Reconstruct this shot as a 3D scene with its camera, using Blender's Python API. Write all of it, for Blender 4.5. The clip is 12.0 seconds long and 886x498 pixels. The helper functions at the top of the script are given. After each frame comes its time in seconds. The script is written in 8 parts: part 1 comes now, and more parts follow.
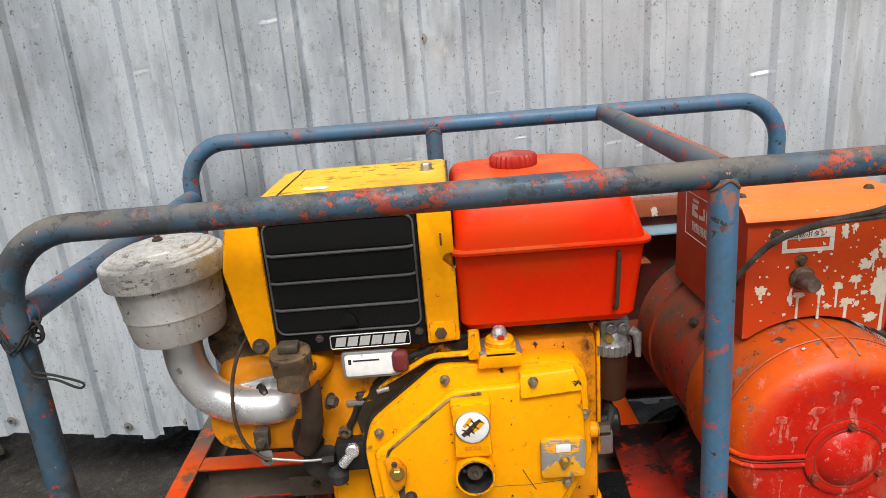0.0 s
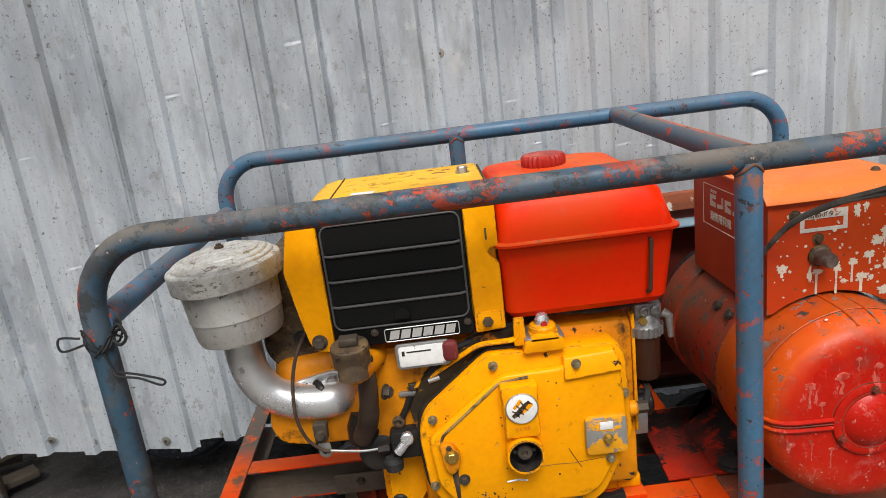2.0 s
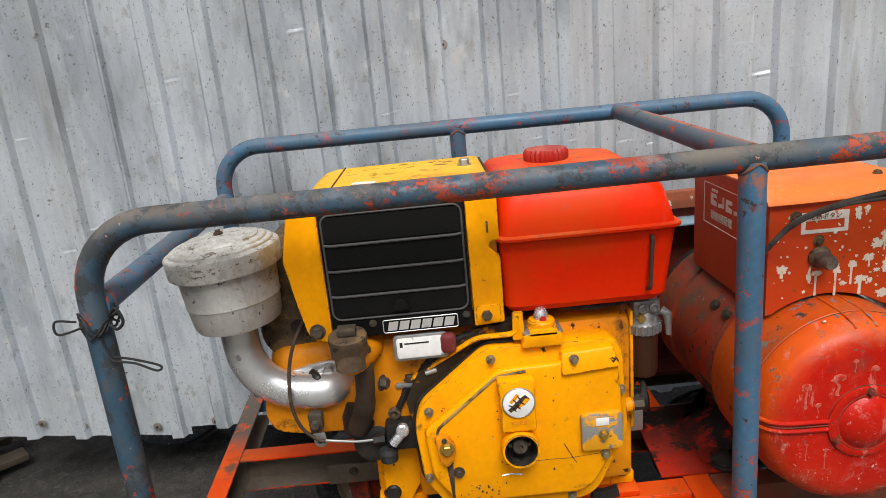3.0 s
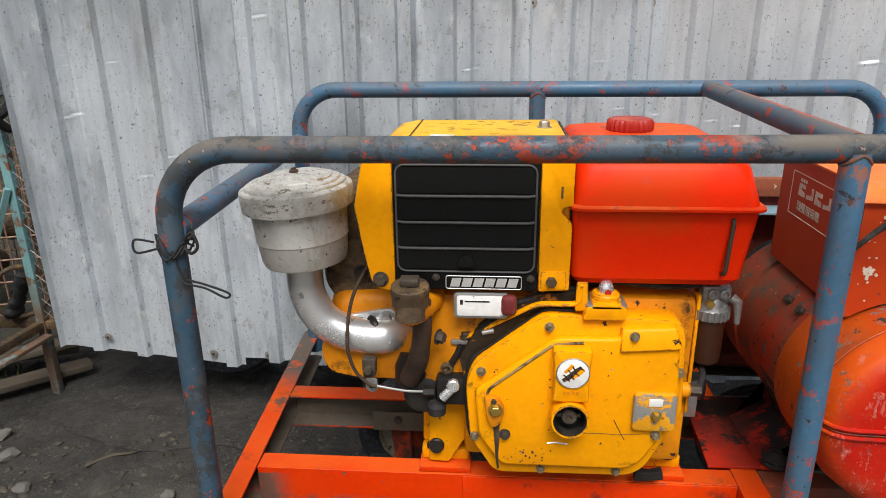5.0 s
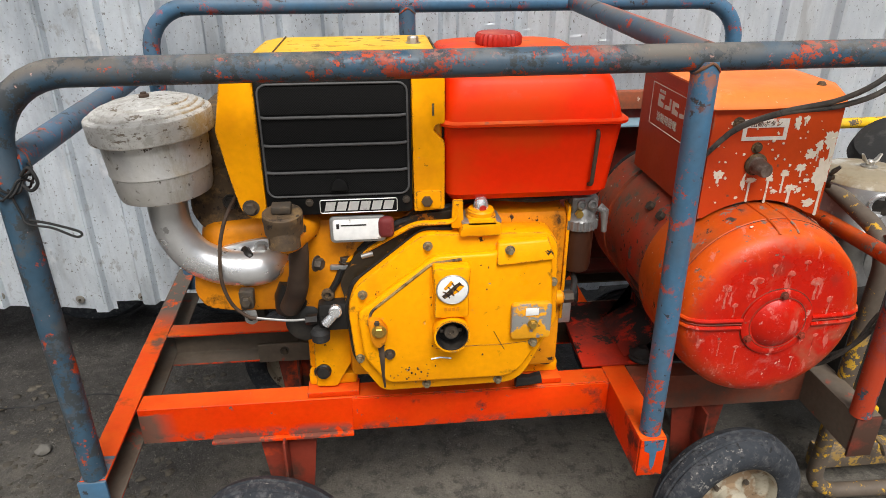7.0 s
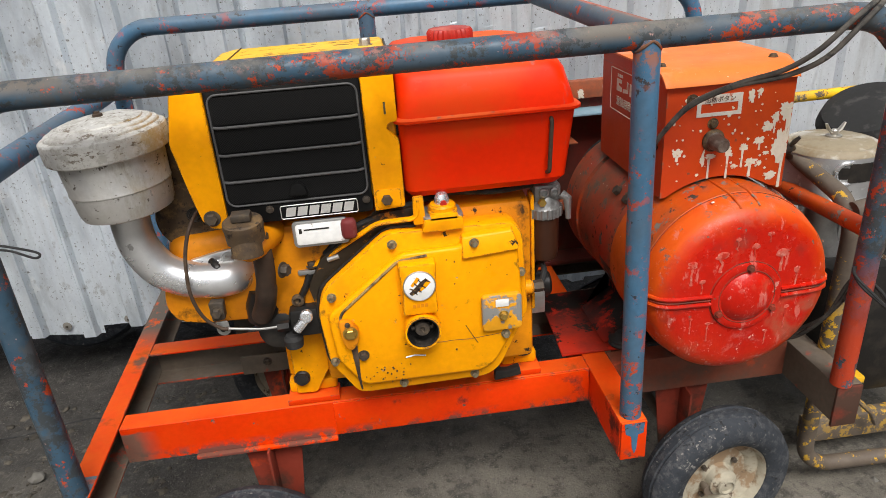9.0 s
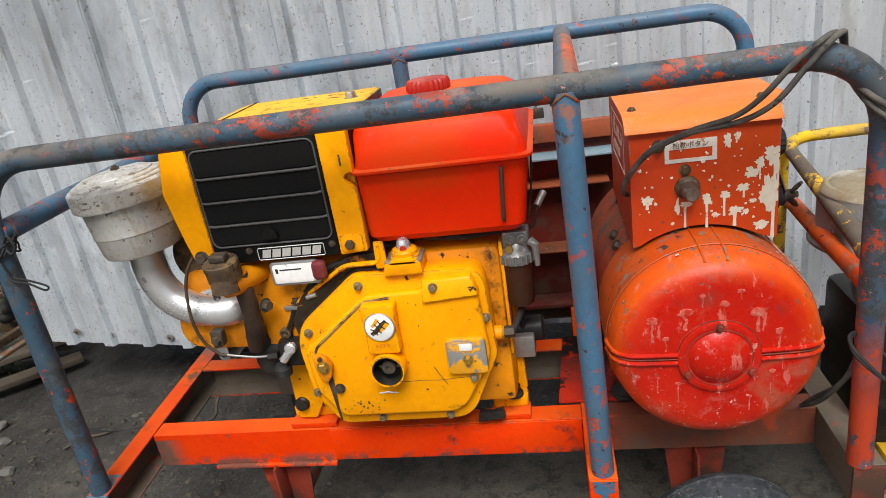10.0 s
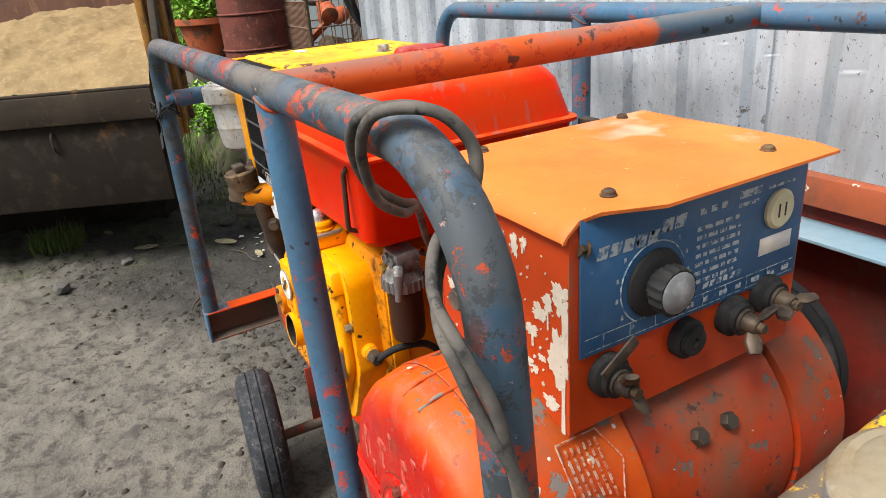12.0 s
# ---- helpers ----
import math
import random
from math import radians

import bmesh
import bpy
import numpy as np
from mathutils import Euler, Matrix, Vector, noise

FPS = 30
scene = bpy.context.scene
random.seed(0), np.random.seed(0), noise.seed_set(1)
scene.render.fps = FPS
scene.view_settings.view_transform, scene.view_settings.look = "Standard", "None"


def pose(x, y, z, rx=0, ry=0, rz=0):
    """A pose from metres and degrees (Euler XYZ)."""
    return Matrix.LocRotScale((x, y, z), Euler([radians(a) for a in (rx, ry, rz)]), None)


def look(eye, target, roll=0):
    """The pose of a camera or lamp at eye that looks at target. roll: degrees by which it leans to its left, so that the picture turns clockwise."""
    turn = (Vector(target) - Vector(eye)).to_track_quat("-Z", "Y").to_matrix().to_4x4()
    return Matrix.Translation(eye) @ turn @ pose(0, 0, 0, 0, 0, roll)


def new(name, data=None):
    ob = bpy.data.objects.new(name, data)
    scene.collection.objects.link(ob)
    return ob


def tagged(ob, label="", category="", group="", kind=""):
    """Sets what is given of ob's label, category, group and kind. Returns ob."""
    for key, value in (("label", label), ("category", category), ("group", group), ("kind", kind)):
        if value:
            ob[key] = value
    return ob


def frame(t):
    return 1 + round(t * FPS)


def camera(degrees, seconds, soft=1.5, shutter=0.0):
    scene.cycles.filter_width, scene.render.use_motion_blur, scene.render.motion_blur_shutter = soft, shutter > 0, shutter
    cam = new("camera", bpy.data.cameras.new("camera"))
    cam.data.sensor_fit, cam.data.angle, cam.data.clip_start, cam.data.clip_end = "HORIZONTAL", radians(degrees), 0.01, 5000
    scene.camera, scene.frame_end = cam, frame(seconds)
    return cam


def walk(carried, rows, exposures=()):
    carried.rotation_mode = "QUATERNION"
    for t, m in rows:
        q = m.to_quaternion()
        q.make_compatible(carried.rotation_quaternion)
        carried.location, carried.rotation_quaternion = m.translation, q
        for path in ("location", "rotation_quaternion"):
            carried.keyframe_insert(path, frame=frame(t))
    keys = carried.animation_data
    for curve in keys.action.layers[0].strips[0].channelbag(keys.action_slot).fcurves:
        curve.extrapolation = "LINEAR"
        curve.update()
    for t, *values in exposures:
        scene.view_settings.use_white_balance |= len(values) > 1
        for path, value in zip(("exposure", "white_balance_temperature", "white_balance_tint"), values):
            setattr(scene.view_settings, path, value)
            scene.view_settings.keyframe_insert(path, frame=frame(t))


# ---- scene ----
cam = camera(66.8, 12.0, soft=0.6)
PATH = [
    (0, (0.037, 0.039, 1.538), (0.015, 1.95, 0.947), -4.6),
    (0.5, (0.023, -0.058, 1.539), (0.122, 1.872, 1.02), -6.7),
    (1, (-0.045, -0.067, 1.522), (0.02, 1.852, 0.963), -8.4),
    (1.5, (-0.052, -0.067, 1.537), (0.001, 1.856, 0.991), -6.3),
    (2, (-0.07, -0.064, 1.532), (-0.068, 1.861, 0.99), -7.0),
    (2.5, (-0.083, -0.057, 1.531), (-0.123, 1.859, 0.959), -6.9),
    (3, (-0.085, -0.058, 1.53), (-0.066, 1.861, 0.966), -5.4),
    (3.5, (-0.102, -0.043, 1.528), (-0.138, 1.862, 0.921), -3.0),
    (3.7, (-0.105, -0.041, 1.518), (-0.168, 1.849, 0.868), -2.1),
    (5.5, (-0.117, -0.053, 1.517), (-0.269, 1.826, 0.851), -0.7),
    (6, (-0.116, -0.048, 1.52), (-0.102, 1.795, 0.745), 0.4),
    (6.5, (-0.104, -0.032, 1.506), (0.116, 1.732, 0.588), 1.0),
    (7, (-0.091, -0.04, 1.501), (0.091, 1.756, 0.639), -0.0),
    (7.2, (-0.088, -0.042, 1.504), (0.068, 1.77, 0.672), -0.8),
    (8.8, (-0.041, -0.053, 1.488), (0.092, 1.769, 0.675), -3.3),
    (9, (-0.011, -0.063, 1.48), (0.162, 1.742, 0.637), -4.2),
    (9.5, (0.161, -0.066, 1.463), (0.215, 1.76, 0.65), -8.8),
    (10, (0.457, -0.079, 1.503), (0.114, 1.747, 0.761), -9.0),
    (10.5, (0.696, 0.047, 1.459), (0.101, 1.796, 0.693), -11.6),
    (11, (1.02, 0.303, 1.433), (0.243, 1.983, 0.676), -9.8),
    (11.3, (1.211, 0.437, 1.419), (0.09, 1.917, 0.674), -6.7),
    (11.5, (1.325, 0.528, 1.443), (-0.042, 1.8, 0.728), -4.9),
    (11.7, (1.385, 0.642, 1.454), (-0.143, 1.728, 0.757), -4.2),
    (12, (1.394, 0.862, 1.433), (-0.234, 1.728, 0.66), -4.7),
]
walk(cam, [(t, look(eye, target, roll)) for t, eye, target, roll in PATH],
     [(0.0, 0.30), (0.8, 0.18), (2.0, 0.09), (5.5, 0.18), (6.5, 0.29), (9.5, 0.29), (10.5, 0.27), (11.0, 0.38), (11.5, 0.64), (12.0, 0.78)])


# ---- world, sun and exposure ----
world = bpy.data.worlds.new("sky")
scene.world = world
world.use_nodes = True
_wn = world.node_tree
_wn.nodes.clear()
_sky = _wn.nodes.new("ShaderNodeTexSky")
_sky.sky_type = "NISHITA"
_sky.sun_disc = False
_sky.sun_elevation = radians(58)
_sky.sun_rotation = radians(200)
_sky.dust_density = 6.0
_sky.air_density = 1.0
_bg = _wn.nodes.new("ShaderNodeBackground")
_hsv = _wn.nodes.new("ShaderNodeHueSaturation")
_hsv.inputs["Saturation"].default_value = 0.40
_bg.inputs["Strength"].default_value = 0.090
_wo = _wn.nodes.new("ShaderNodeOutputWorld")
_wn.links.new(_sky.outputs[0], _hsv.inputs["Color"])
_wn.links.new(_hsv.outputs[0], _bg.inputs["Color"])
_wn.links.new(_bg.outputs[0], _wo.inputs["Surface"])

_sun = bpy.data.lights.new("sun", "SUN")
_sun.energy = 3.15
_sun.angle = radians(28)
_sun.color = (1.0, 0.975, 0.945)
sun = new("sun", _sun)
sun.matrix_world = look((0.9, -2.4, 6.0), (0.1, 1.4, 0.6))


# ---- materials ----
class Nodes:
    def __init__(self, name):
        self.mat = bpy.data.materials.new(name)
        self.mat.use_nodes = True
        self.t = self.mat.node_tree
        self.b = self.t.nodes["Principled BSDF"]
        self.tc = self.t.nodes.new("ShaderNodeTexCoord")
        self.geo = None
        self.obj = None

    def n(self, kind, **sets):
        nd = self.t.nodes.new(kind)
        for k, v in sets.items():
            nd.inputs[k.replace("_", " ")].default_value = v
        return nd

    def link(self, a, b):
        self.t.links.new(a, b)

    def noise(self, scale, detail=5.0, rough=0.6, stretch=(1, 1, 1), shift=0.0, distort=0.0):
        mp = self.t.nodes.new("ShaderNodeMapping")
        mp.inputs["Scale"].default_value = stretch
        mp.inputs["Location"].default_value = (shift, shift * 0.7, shift * 1.3)
        self.link(self.tc.outputs["Object"], mp.inputs["Vector"])
        nz = self.n("ShaderNodeTexNoise", Scale=scale, Detail=detail, Roughness=rough, Distortion=distort)
        self.link(mp.outputs[0], nz.inputs["Vector"])
        return nz.outputs["Fac"]

    def ramp(self, fac, lo, hi, a=0.0, b=1.0):
        mr = self.n("ShaderNodeMapRange")
        mr.inputs[1].default_value, mr.inputs[2].default_value = lo, hi
        mr.inputs[3].default_value, mr.inputs[4].default_value = a, b
        self.link(fac, mr.inputs[0])
        return mr.outputs[0]

    def math(self, op, a, b):
        m = self.t.nodes.new("ShaderNodeMath")
        m.operation = op
        for i, v in enumerate((a, b)):
            if isinstance(v, (int, float)):
                m.inputs[i].default_value = v
            else:
                self.link(v, m.inputs[i])
        return m.outputs[0]

    def mix(self, fac, a, b, mode="MIX"):
        m = self.t.nodes.new("ShaderNodeMix")
        m.data_type, m.blend_type = "RGBA", mode
        for i, v in ((0, fac), (6, a), (7, b)):
            if isinstance(v, (int, float)):
                m.inputs[i].default_value = v
            elif isinstance(v, tuple):
                m.inputs[i].default_value = (*v[:3], 1)
            else:
                self.link(v, m.inputs[i])
        return m.outputs[2]

    def mixf(self, fac, a, b):
        m = self.t.nodes.new("ShaderNodeMix")
        m.data_type = "FLOAT"
        for i, v in ((0, fac), (2, a), (3, b)):
            if isinstance(v, (int, float)):
                m.inputs[i].default_value = v
            else:
                self.link(v, m.inputs[i])
        return m.outputs[0]

    def up(self):
        if self.geo is None:
            self.geo = self.t.nodes.new("ShaderNodeNewGeometry")
            self.sep = self.t.nodes.new("ShaderNodeSeparateXYZ")
            self.link(self.geo.outputs["Normal"], self.sep.inputs[0])
        return self.sep.outputs[2]

    def bump(self, height, strength, dist=0.004, prev=None):
        bp = self.n("ShaderNodeBump", Strength=strength, Distance=dist)
        self.link(height, bp.inputs["Height"])
        if prev is not None:
            self.link(prev, bp.inputs["Normal"])
        return bp.outputs[0]


def surface(name, base, layers=(), rough=0.5, metal=0.0, grain=0.10, fine=70.0, bump=0.12, coat=0.0, big=3.0, spec=0.28, edge=None):
    """A worn surface. layers: dicts with col, scale, lo, hi and optionally rough, metal, stretch, up, cut, shift, sink."""
    k = Nodes(name)
    var = k.ramp(k.noise(big, 4, shift=1.7), 0.25, 0.75, 1 - grain * 1.6, 1 + grain * 1.6)
    var2 = k.ramp(k.noise(fine, 4, shift=5.1), 0.2, 0.8, 1 - grain, 1 + grain)
    vv = k.math("MULTIPLY", var, var2)
    comb = k.t.nodes.new("ShaderNodeCombineXYZ")
    for i in range(3):
        k.link(vv, comb.inputs[i])
    col = k.mix(1.0, base, comb.outputs[0], "MULTIPLY")
    rgh = k.ramp(k.noise(9.0, 4, shift=3.3), 0.2, 0.8, max(0.05, rough - 0.12), min(1, rough + 0.12))
    met = metal
    height = k.noise(fine * 2.2, 3, shift=9.0)
    nrm = k.bump(height, bump, 0.002)
    for i, L in enumerate(layers):
        m = k.ramp(k.noise(L["scale"], L.get("detail", 6), L.get("rgh_n", 0.62), L.get("stretch", (1, 1, 1)), L.get("shift", 11.0 + 7.3 * i), L.get("distort", 0.0)), L["lo"], L["hi"])
        if "patch" in L:
            ps, plo, phi = L["patch"]
            m = k.math("MULTIPLY", m, k.ramp(k.noise(ps, 3, shift=23.0 + 3.1 * i), plo, phi))
        if "up" in L:
            m = k.math("MULTIPLY", m, k.ramp(k.up(), *L["up"]))
        if "side" in L:
            k.up()
            m = k.math("MULTIPLY", m, k.ramp(k.sep.outputs[0], *L["side"]))
        if "along" in L:
            if k.obj is None:
                k.obj = k.t.nodes.new("ShaderNodeSeparateXYZ")
                k.link(k.tc.outputs["Object"], k.obj.inputs[0])
            wob = k.math("MULTIPLY", k.math("SUBTRACT", k.noise(9.0, 4, shift=2.9 + i), 0.5), L.get("wobble", 0.03))
            for ax, alo, ahi in (L["along"] if isinstance(L["along"], list) else [L["along"]]):
                m = k.math("MULTIPLY", m, k.ramp(k.math("ADD", k.obj.outputs[ax], wob), alo, ahi))
        m = k.math("MULTIPLY", m, L.get("amt", 1.0))
        col = k.mix(m, col, L["col"])
        rgh = k.mixf(m, rgh, L.get("rough", 0.7))
        if "metal" in L or not isinstance(met, (int, float)):
            met = k.mixf(m, met, L.get("metal", 0.0))
        if L.get("sink", 0):
            nrm = k.bump(k.math("MULTIPLY", m, -1.0 if L["sink"] > 0 else 1.0), min(1.0, abs(L["sink"])), 0.0012, nrm)
    if edge:
        # paint worn off along the edges
        ecol, erad, elo, ehi = edge
        bv = k.t.nodes.new("ShaderNodeBevel")
        bv.samples = 4
        bv.inputs["Radius"].default_value = erad
        k.up()
        dot = k.t.nodes.new("ShaderNodeVectorMath")
        dot.operation = "DOT_PRODUCT"
        k.link(bv.outputs[0], dot.inputs[0])
        k.link(k.geo.outputs["Normal"], dot.inputs[1])
        worn = k.ramp(dot.outputs["Value"], 0.985, 0.93)
        worn = k.math("MULTIPLY", worn, k.ramp(k.noise(34.0, 5, 0.7, shift=31.0), elo, ehi))
        col = k.mix(worn, col, ecol)
        rgh = k.mixf(worn, rgh, 0.65)
    k.link(col, k.b.inputs["Base Color"])
    k.link(rgh, k.b.inputs["Roughness"])
    if isinstance(met, (int, float)):
        k.b.inputs["Metallic"].default_value = met
    else:
        k.link(met, k.b.inputs["Metallic"])
    k.link(nrm, k.b.inputs["Normal"])
    k.b.inputs["Coat Weight"].default_value = coat
    k.b.inputs["Specular IOR Level"].default_value = spec
    return k.mat


GRIME = (0.030, 0.026, 0.022)
DUST = (0.16, 0.145, 0.125)
BARE = (0.20, 0.19, 0.18)
RUST = (0.13, 0.055, 0.028)
PRIMER = (0.42, 0.052, 0.012)
CREAM = (0.62, 0.57, 0.47)

M_TUBE = surface("blue_tube_paint", (0.050, 0.125, 0.21), [
    dict(col=(0.085, 0.095, 0.105), scale=5, lo=0.44, hi=0.70, rough=0.6, amt=0.7, stretch=(1, 1, 0.6)),
    dict(col=PRIMER, scale=30, lo=0.555, hi=0.58, rough=0.55, sink=0.5, patch=(5.0, 0.46, 0.58), rgh_n=0.75),
    dict(col=(0.032, 0.036, 0.042), scale=42, lo=0.62, hi=0.65, rough=0.6, sink=0.4),
    dict(col=(0.10, 0.035, 0.022), scale=17, lo=0.64, hi=0.68, rough=0.7, amt=0.85),
    dict(col=DUST, scale=6, lo=0.30, hi=0.62, rough=0.85, up=(0.35, 0.95), amt=0.45),
    dict(col=(0.34, 0.12, 0.055), scale=26, lo=0.52, hi=0.56, rough=0.65, along=[(2, 1.20, 1.27), (1, 1.30, 1.20)], amt=0.85, rgh_n=0.78),
    dict(col=(0.45, 0.28, 0.24), scale=110, lo=0.72, hi=0.75, amt=0.6),
], rough=0.42, grain=0.14, spec=0.35)
M_TUBE_TOP = surface("worn_top_tube_paint", (0.034, 0.072, 0.110), [
    dict(col=(0.075, 0.100, 0.125), scale=5, lo=0.46, hi=0.62, rough=0.55, amt=0.7),
    dict(col=(0.075, 0.075, 0.072), scale=7, lo=0.53, hi=0.58, rough=0.75, amt=0.7, rgh_n=0.72, detail=8),
    dict(col=(0.115, 0.098, 0.080), scale=5, lo=0.34, hi=0.44, rough=0.8, amt=0.9, up=(-0.35, 0.35), along=[(0, 0.66, 0.50), (0, 0.28, 0.38), (2, 1.17, 1.25)], wobble=0.12, rgh_n=0.7),
    dict(col=(0.115, 0.100, 0.085), scale=6, lo=0.40, hi=0.50, rough=0.8, amt=0.9, up=(-0.1, 0.6), along=[(0, -0.42, -0.55), (2, 1.05, 1.2)], wobble=0.15, rgh_n=0.7),
    dict(col=PRIMER, scale=15, lo=0.585, hi=0.60, rough=0.55, sink=0.5, rgh_n=0.78, detail=8),
    dict(col=(0.30, 0.044, 0.020), scale=12, lo=0.545, hi=0.56, rough=0.55, sink=0.4, rgh_n=0.80, detail=8, along=[(0, -0.48, -0.34), (0, 0.40, 0.28), (2, 1.15, 1.25)], wobble=0.2),
    dict(col=(0.040, 0.047, 0.052), scale=19, lo=0.525, hi=0.54, rough=0.55, sink=-0.4, rgh_n=0.78, detail=8),
    dict(col=(0.38, 0.17, 0.13), scale=26, lo=0.56, hi=0.62, rough=0.75, up=(0.1, 0.7), rgh_n=0.78, along=[(0, -0.55, -0.4), (0, 0.55, 0.45), (2, 1.15, 1.25)], amt=0.6),
    dict(col=(0.18, 0.165, 0.145), scale=11, lo=0.46, hi=0.58, rough=0.9, up=(0.25, 0.85), amt=0.55, rgh_n=0.72),
    dict(col=(0.36, 0.045, 0.016), scale=16, lo=0.52, hi=0.54, rough=0.6, rgh_n=0.78, along=[(0, 0.90, 0.95), (2, 1.20, 1.05)]),
    dict(col=(0.40, 0.042, 0.012), scale=16, lo=0.44, hi=0.47, rough=0.6, rgh_n=0.75, along=[(0, 0.90, 0.95), (2, 0.84, 0.60)]),
    dict(col=(0.60, 0.36, 0.30), scale=80, lo=0.67, hi=0.71, amt=0.6),
], rough=0.42, grain=0.16, spec=0.35)
M_CROSS = surface("part_orange_cross_tube_paint", (0.060, 0.110, 0.160), [
    dict(col=(0.56, 0.090, 0.014), scale=4, lo=0.28, hi=0.40, rough=0.5, side=(-0.35, 0.05), along=(1, 1.775, 1.765), wobble=0.01),
    dict(col=(0.30, 0.10, 0.05), scale=26, lo=0.60, hi=0.66, rough=0.7, amt=0.7, rgh_n=0.75),
    dict(col=PRIMER, scale=18, lo=0.57, hi=0.59, rough=0.6, rgh_n=0.78),
    dict(col=(0.15, 0.14, 0.125), scale=7, lo=0.38, hi=0.52, rough=0.85, up=(0.2, 0.85), amt=0.65, rgh_n=0.72),
    dict(col=GRIME, scale=22, lo=0.62, hi=0.66, amt=0.8),
], rough=0.5, grain=0.12)
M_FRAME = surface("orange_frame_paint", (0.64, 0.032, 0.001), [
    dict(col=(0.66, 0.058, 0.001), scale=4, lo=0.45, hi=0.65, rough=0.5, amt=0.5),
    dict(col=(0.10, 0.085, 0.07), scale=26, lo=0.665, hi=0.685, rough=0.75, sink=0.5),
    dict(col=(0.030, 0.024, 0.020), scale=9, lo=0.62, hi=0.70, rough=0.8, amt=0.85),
    # top faces lightened in the paint, standing in for light from above
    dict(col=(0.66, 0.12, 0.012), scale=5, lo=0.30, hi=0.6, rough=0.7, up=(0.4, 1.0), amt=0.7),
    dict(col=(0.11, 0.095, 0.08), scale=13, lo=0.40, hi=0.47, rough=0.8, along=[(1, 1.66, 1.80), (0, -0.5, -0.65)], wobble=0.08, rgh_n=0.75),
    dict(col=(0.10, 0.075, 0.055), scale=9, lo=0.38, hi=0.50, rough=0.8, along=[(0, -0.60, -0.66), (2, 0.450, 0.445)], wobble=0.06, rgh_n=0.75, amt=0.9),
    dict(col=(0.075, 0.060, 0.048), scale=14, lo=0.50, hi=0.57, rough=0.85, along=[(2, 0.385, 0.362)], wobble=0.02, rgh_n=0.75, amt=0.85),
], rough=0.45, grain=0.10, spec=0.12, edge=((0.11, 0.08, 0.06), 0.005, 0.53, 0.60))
M_FRAME_GRIME_SHADE = surface("grimy_frame_and_hollow_shade", (0.135, 0.105, 0.078), [
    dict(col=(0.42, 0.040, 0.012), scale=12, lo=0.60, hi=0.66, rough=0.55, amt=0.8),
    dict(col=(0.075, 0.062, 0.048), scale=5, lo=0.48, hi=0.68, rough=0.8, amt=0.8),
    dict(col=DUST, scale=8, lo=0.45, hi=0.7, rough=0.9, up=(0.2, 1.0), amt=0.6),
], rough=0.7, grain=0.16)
M_FRAME_RUST = surface("rust_brown_frame_paint", (0.17, 0.048, 0.026), [
    dict(col=(0.09, 0.065, 0.048), scale=6, lo=0.46, hi=0.62, rough=0.8, amt=0.85),
    dict(col=(0.40, 0.050, 0.012), scale=10, lo=0.58, hi=0.64, rough=0.6, amt=0.7),
    dict(col=DUST, scale=8, lo=0.45, hi=0.7, rough=0.9, up=(0.2, 1.0), amt=0.5)], rough=0.65, grain=0.16)
M_RED_PLATE = surface("red_plate_paint", (0.40, 0.018, 0.004), [
    dict(col=(0.012, 0.010, 0.009), scale=14, lo=0.56, hi=0.60, rough=0.5, rgh_n=0.7),
    # next two: grease blackened further for the alternator's shadow on the plate
    dict(col=(0.010, 0.009, 0.008), scale=12, lo=0.40, hi=0.47, rough=0.45, along=(1, 1.50, 1.60), wobble=0.08, rgh_n=0.75),
    dict(col=(0.010, 0.009, 0.008), scale=16, lo=0.42, hi=0.48, rough=0.45, along=(0, 0.52, 0.59), wobble=0.06, rgh_n=0.75),
    dict(col=GRIME, scale=4, lo=0.52, hi=0.72, amt=0.7),
], rough=0.5)
M_YELLOW = surface("yellow_engine_paint", (0.84, 0.330, 0.001), [
    dict(col=(0.62, 0.20, 0.004), scale=6, lo=0.48, hi=0.70, rough=0.45, amt=0.7),
    dict(col=(0.035, 0.022, 0.012), scale=38, lo=0.665, hi=0.69, rough=0.7, sink=0.3),
    dict(col=(0.05, 0.03, 0.012), scale=11, lo=0.655, hi=0.72, rough=0.7, amt=0.8),
    dict(col=(0.26, 0.25, 0.23), scale=19, lo=0.68, hi=0.70, rough=0.5, sink=0.4),
    dict(col=(0.16, 0.075, 0.015), scale=60, lo=0.66, hi=0.70, rough=0.6, patch=(7.0, 0.5, 0.6), amt=0.8),
], rough=0.34, grain=0.08, bump=0.10, spec=0.13, edge=((0.07, 0.05, 0.025), 0.005, 0.47, 0.55))
M_YELLOW_BLOCK = surface("oily_yellow_block_paint", (0.72, 0.250, 0.003), [
    dict(col=(0.40, 0.12, 0.004), scale=5, lo=0.42, hi=0.66, rough=0.5, amt=0.8),
    dict(col=(0.022, 0.014, 0.008), scale=9, lo=0.56, hi=0.66, rough=0.45, amt=0.95, rgh_n=0.7),
    dict(col=(0.03, 0.02, 0.012), scale=32, lo=0.63, hi=0.67, rough=0.7),
], rough=0.42, grain=0.10)
M_YELLOW_TOP = surface("scuffed_yellow_hood_paint", (0.86, 0.46, 0.012), [
    dict(col=(0.50, 0.22, 0.03), scale=6, lo=0.50, hi=0.66, rough=0.6, amt=0.7, stretch=(0.5, 1, 1)),
    dict(col=(0.16, 0.07, 0.03), scale=30, lo=0.56, hi=0.60, rough=0.7, sink=0.4, patch=(4.0, 0.40, 0.56)),
    dict(col=(0.85, 0.62, 0.12), scale=12, lo=0.58, hi=0.72, amt=0.5),
], rough=0.45, grain=0.08)
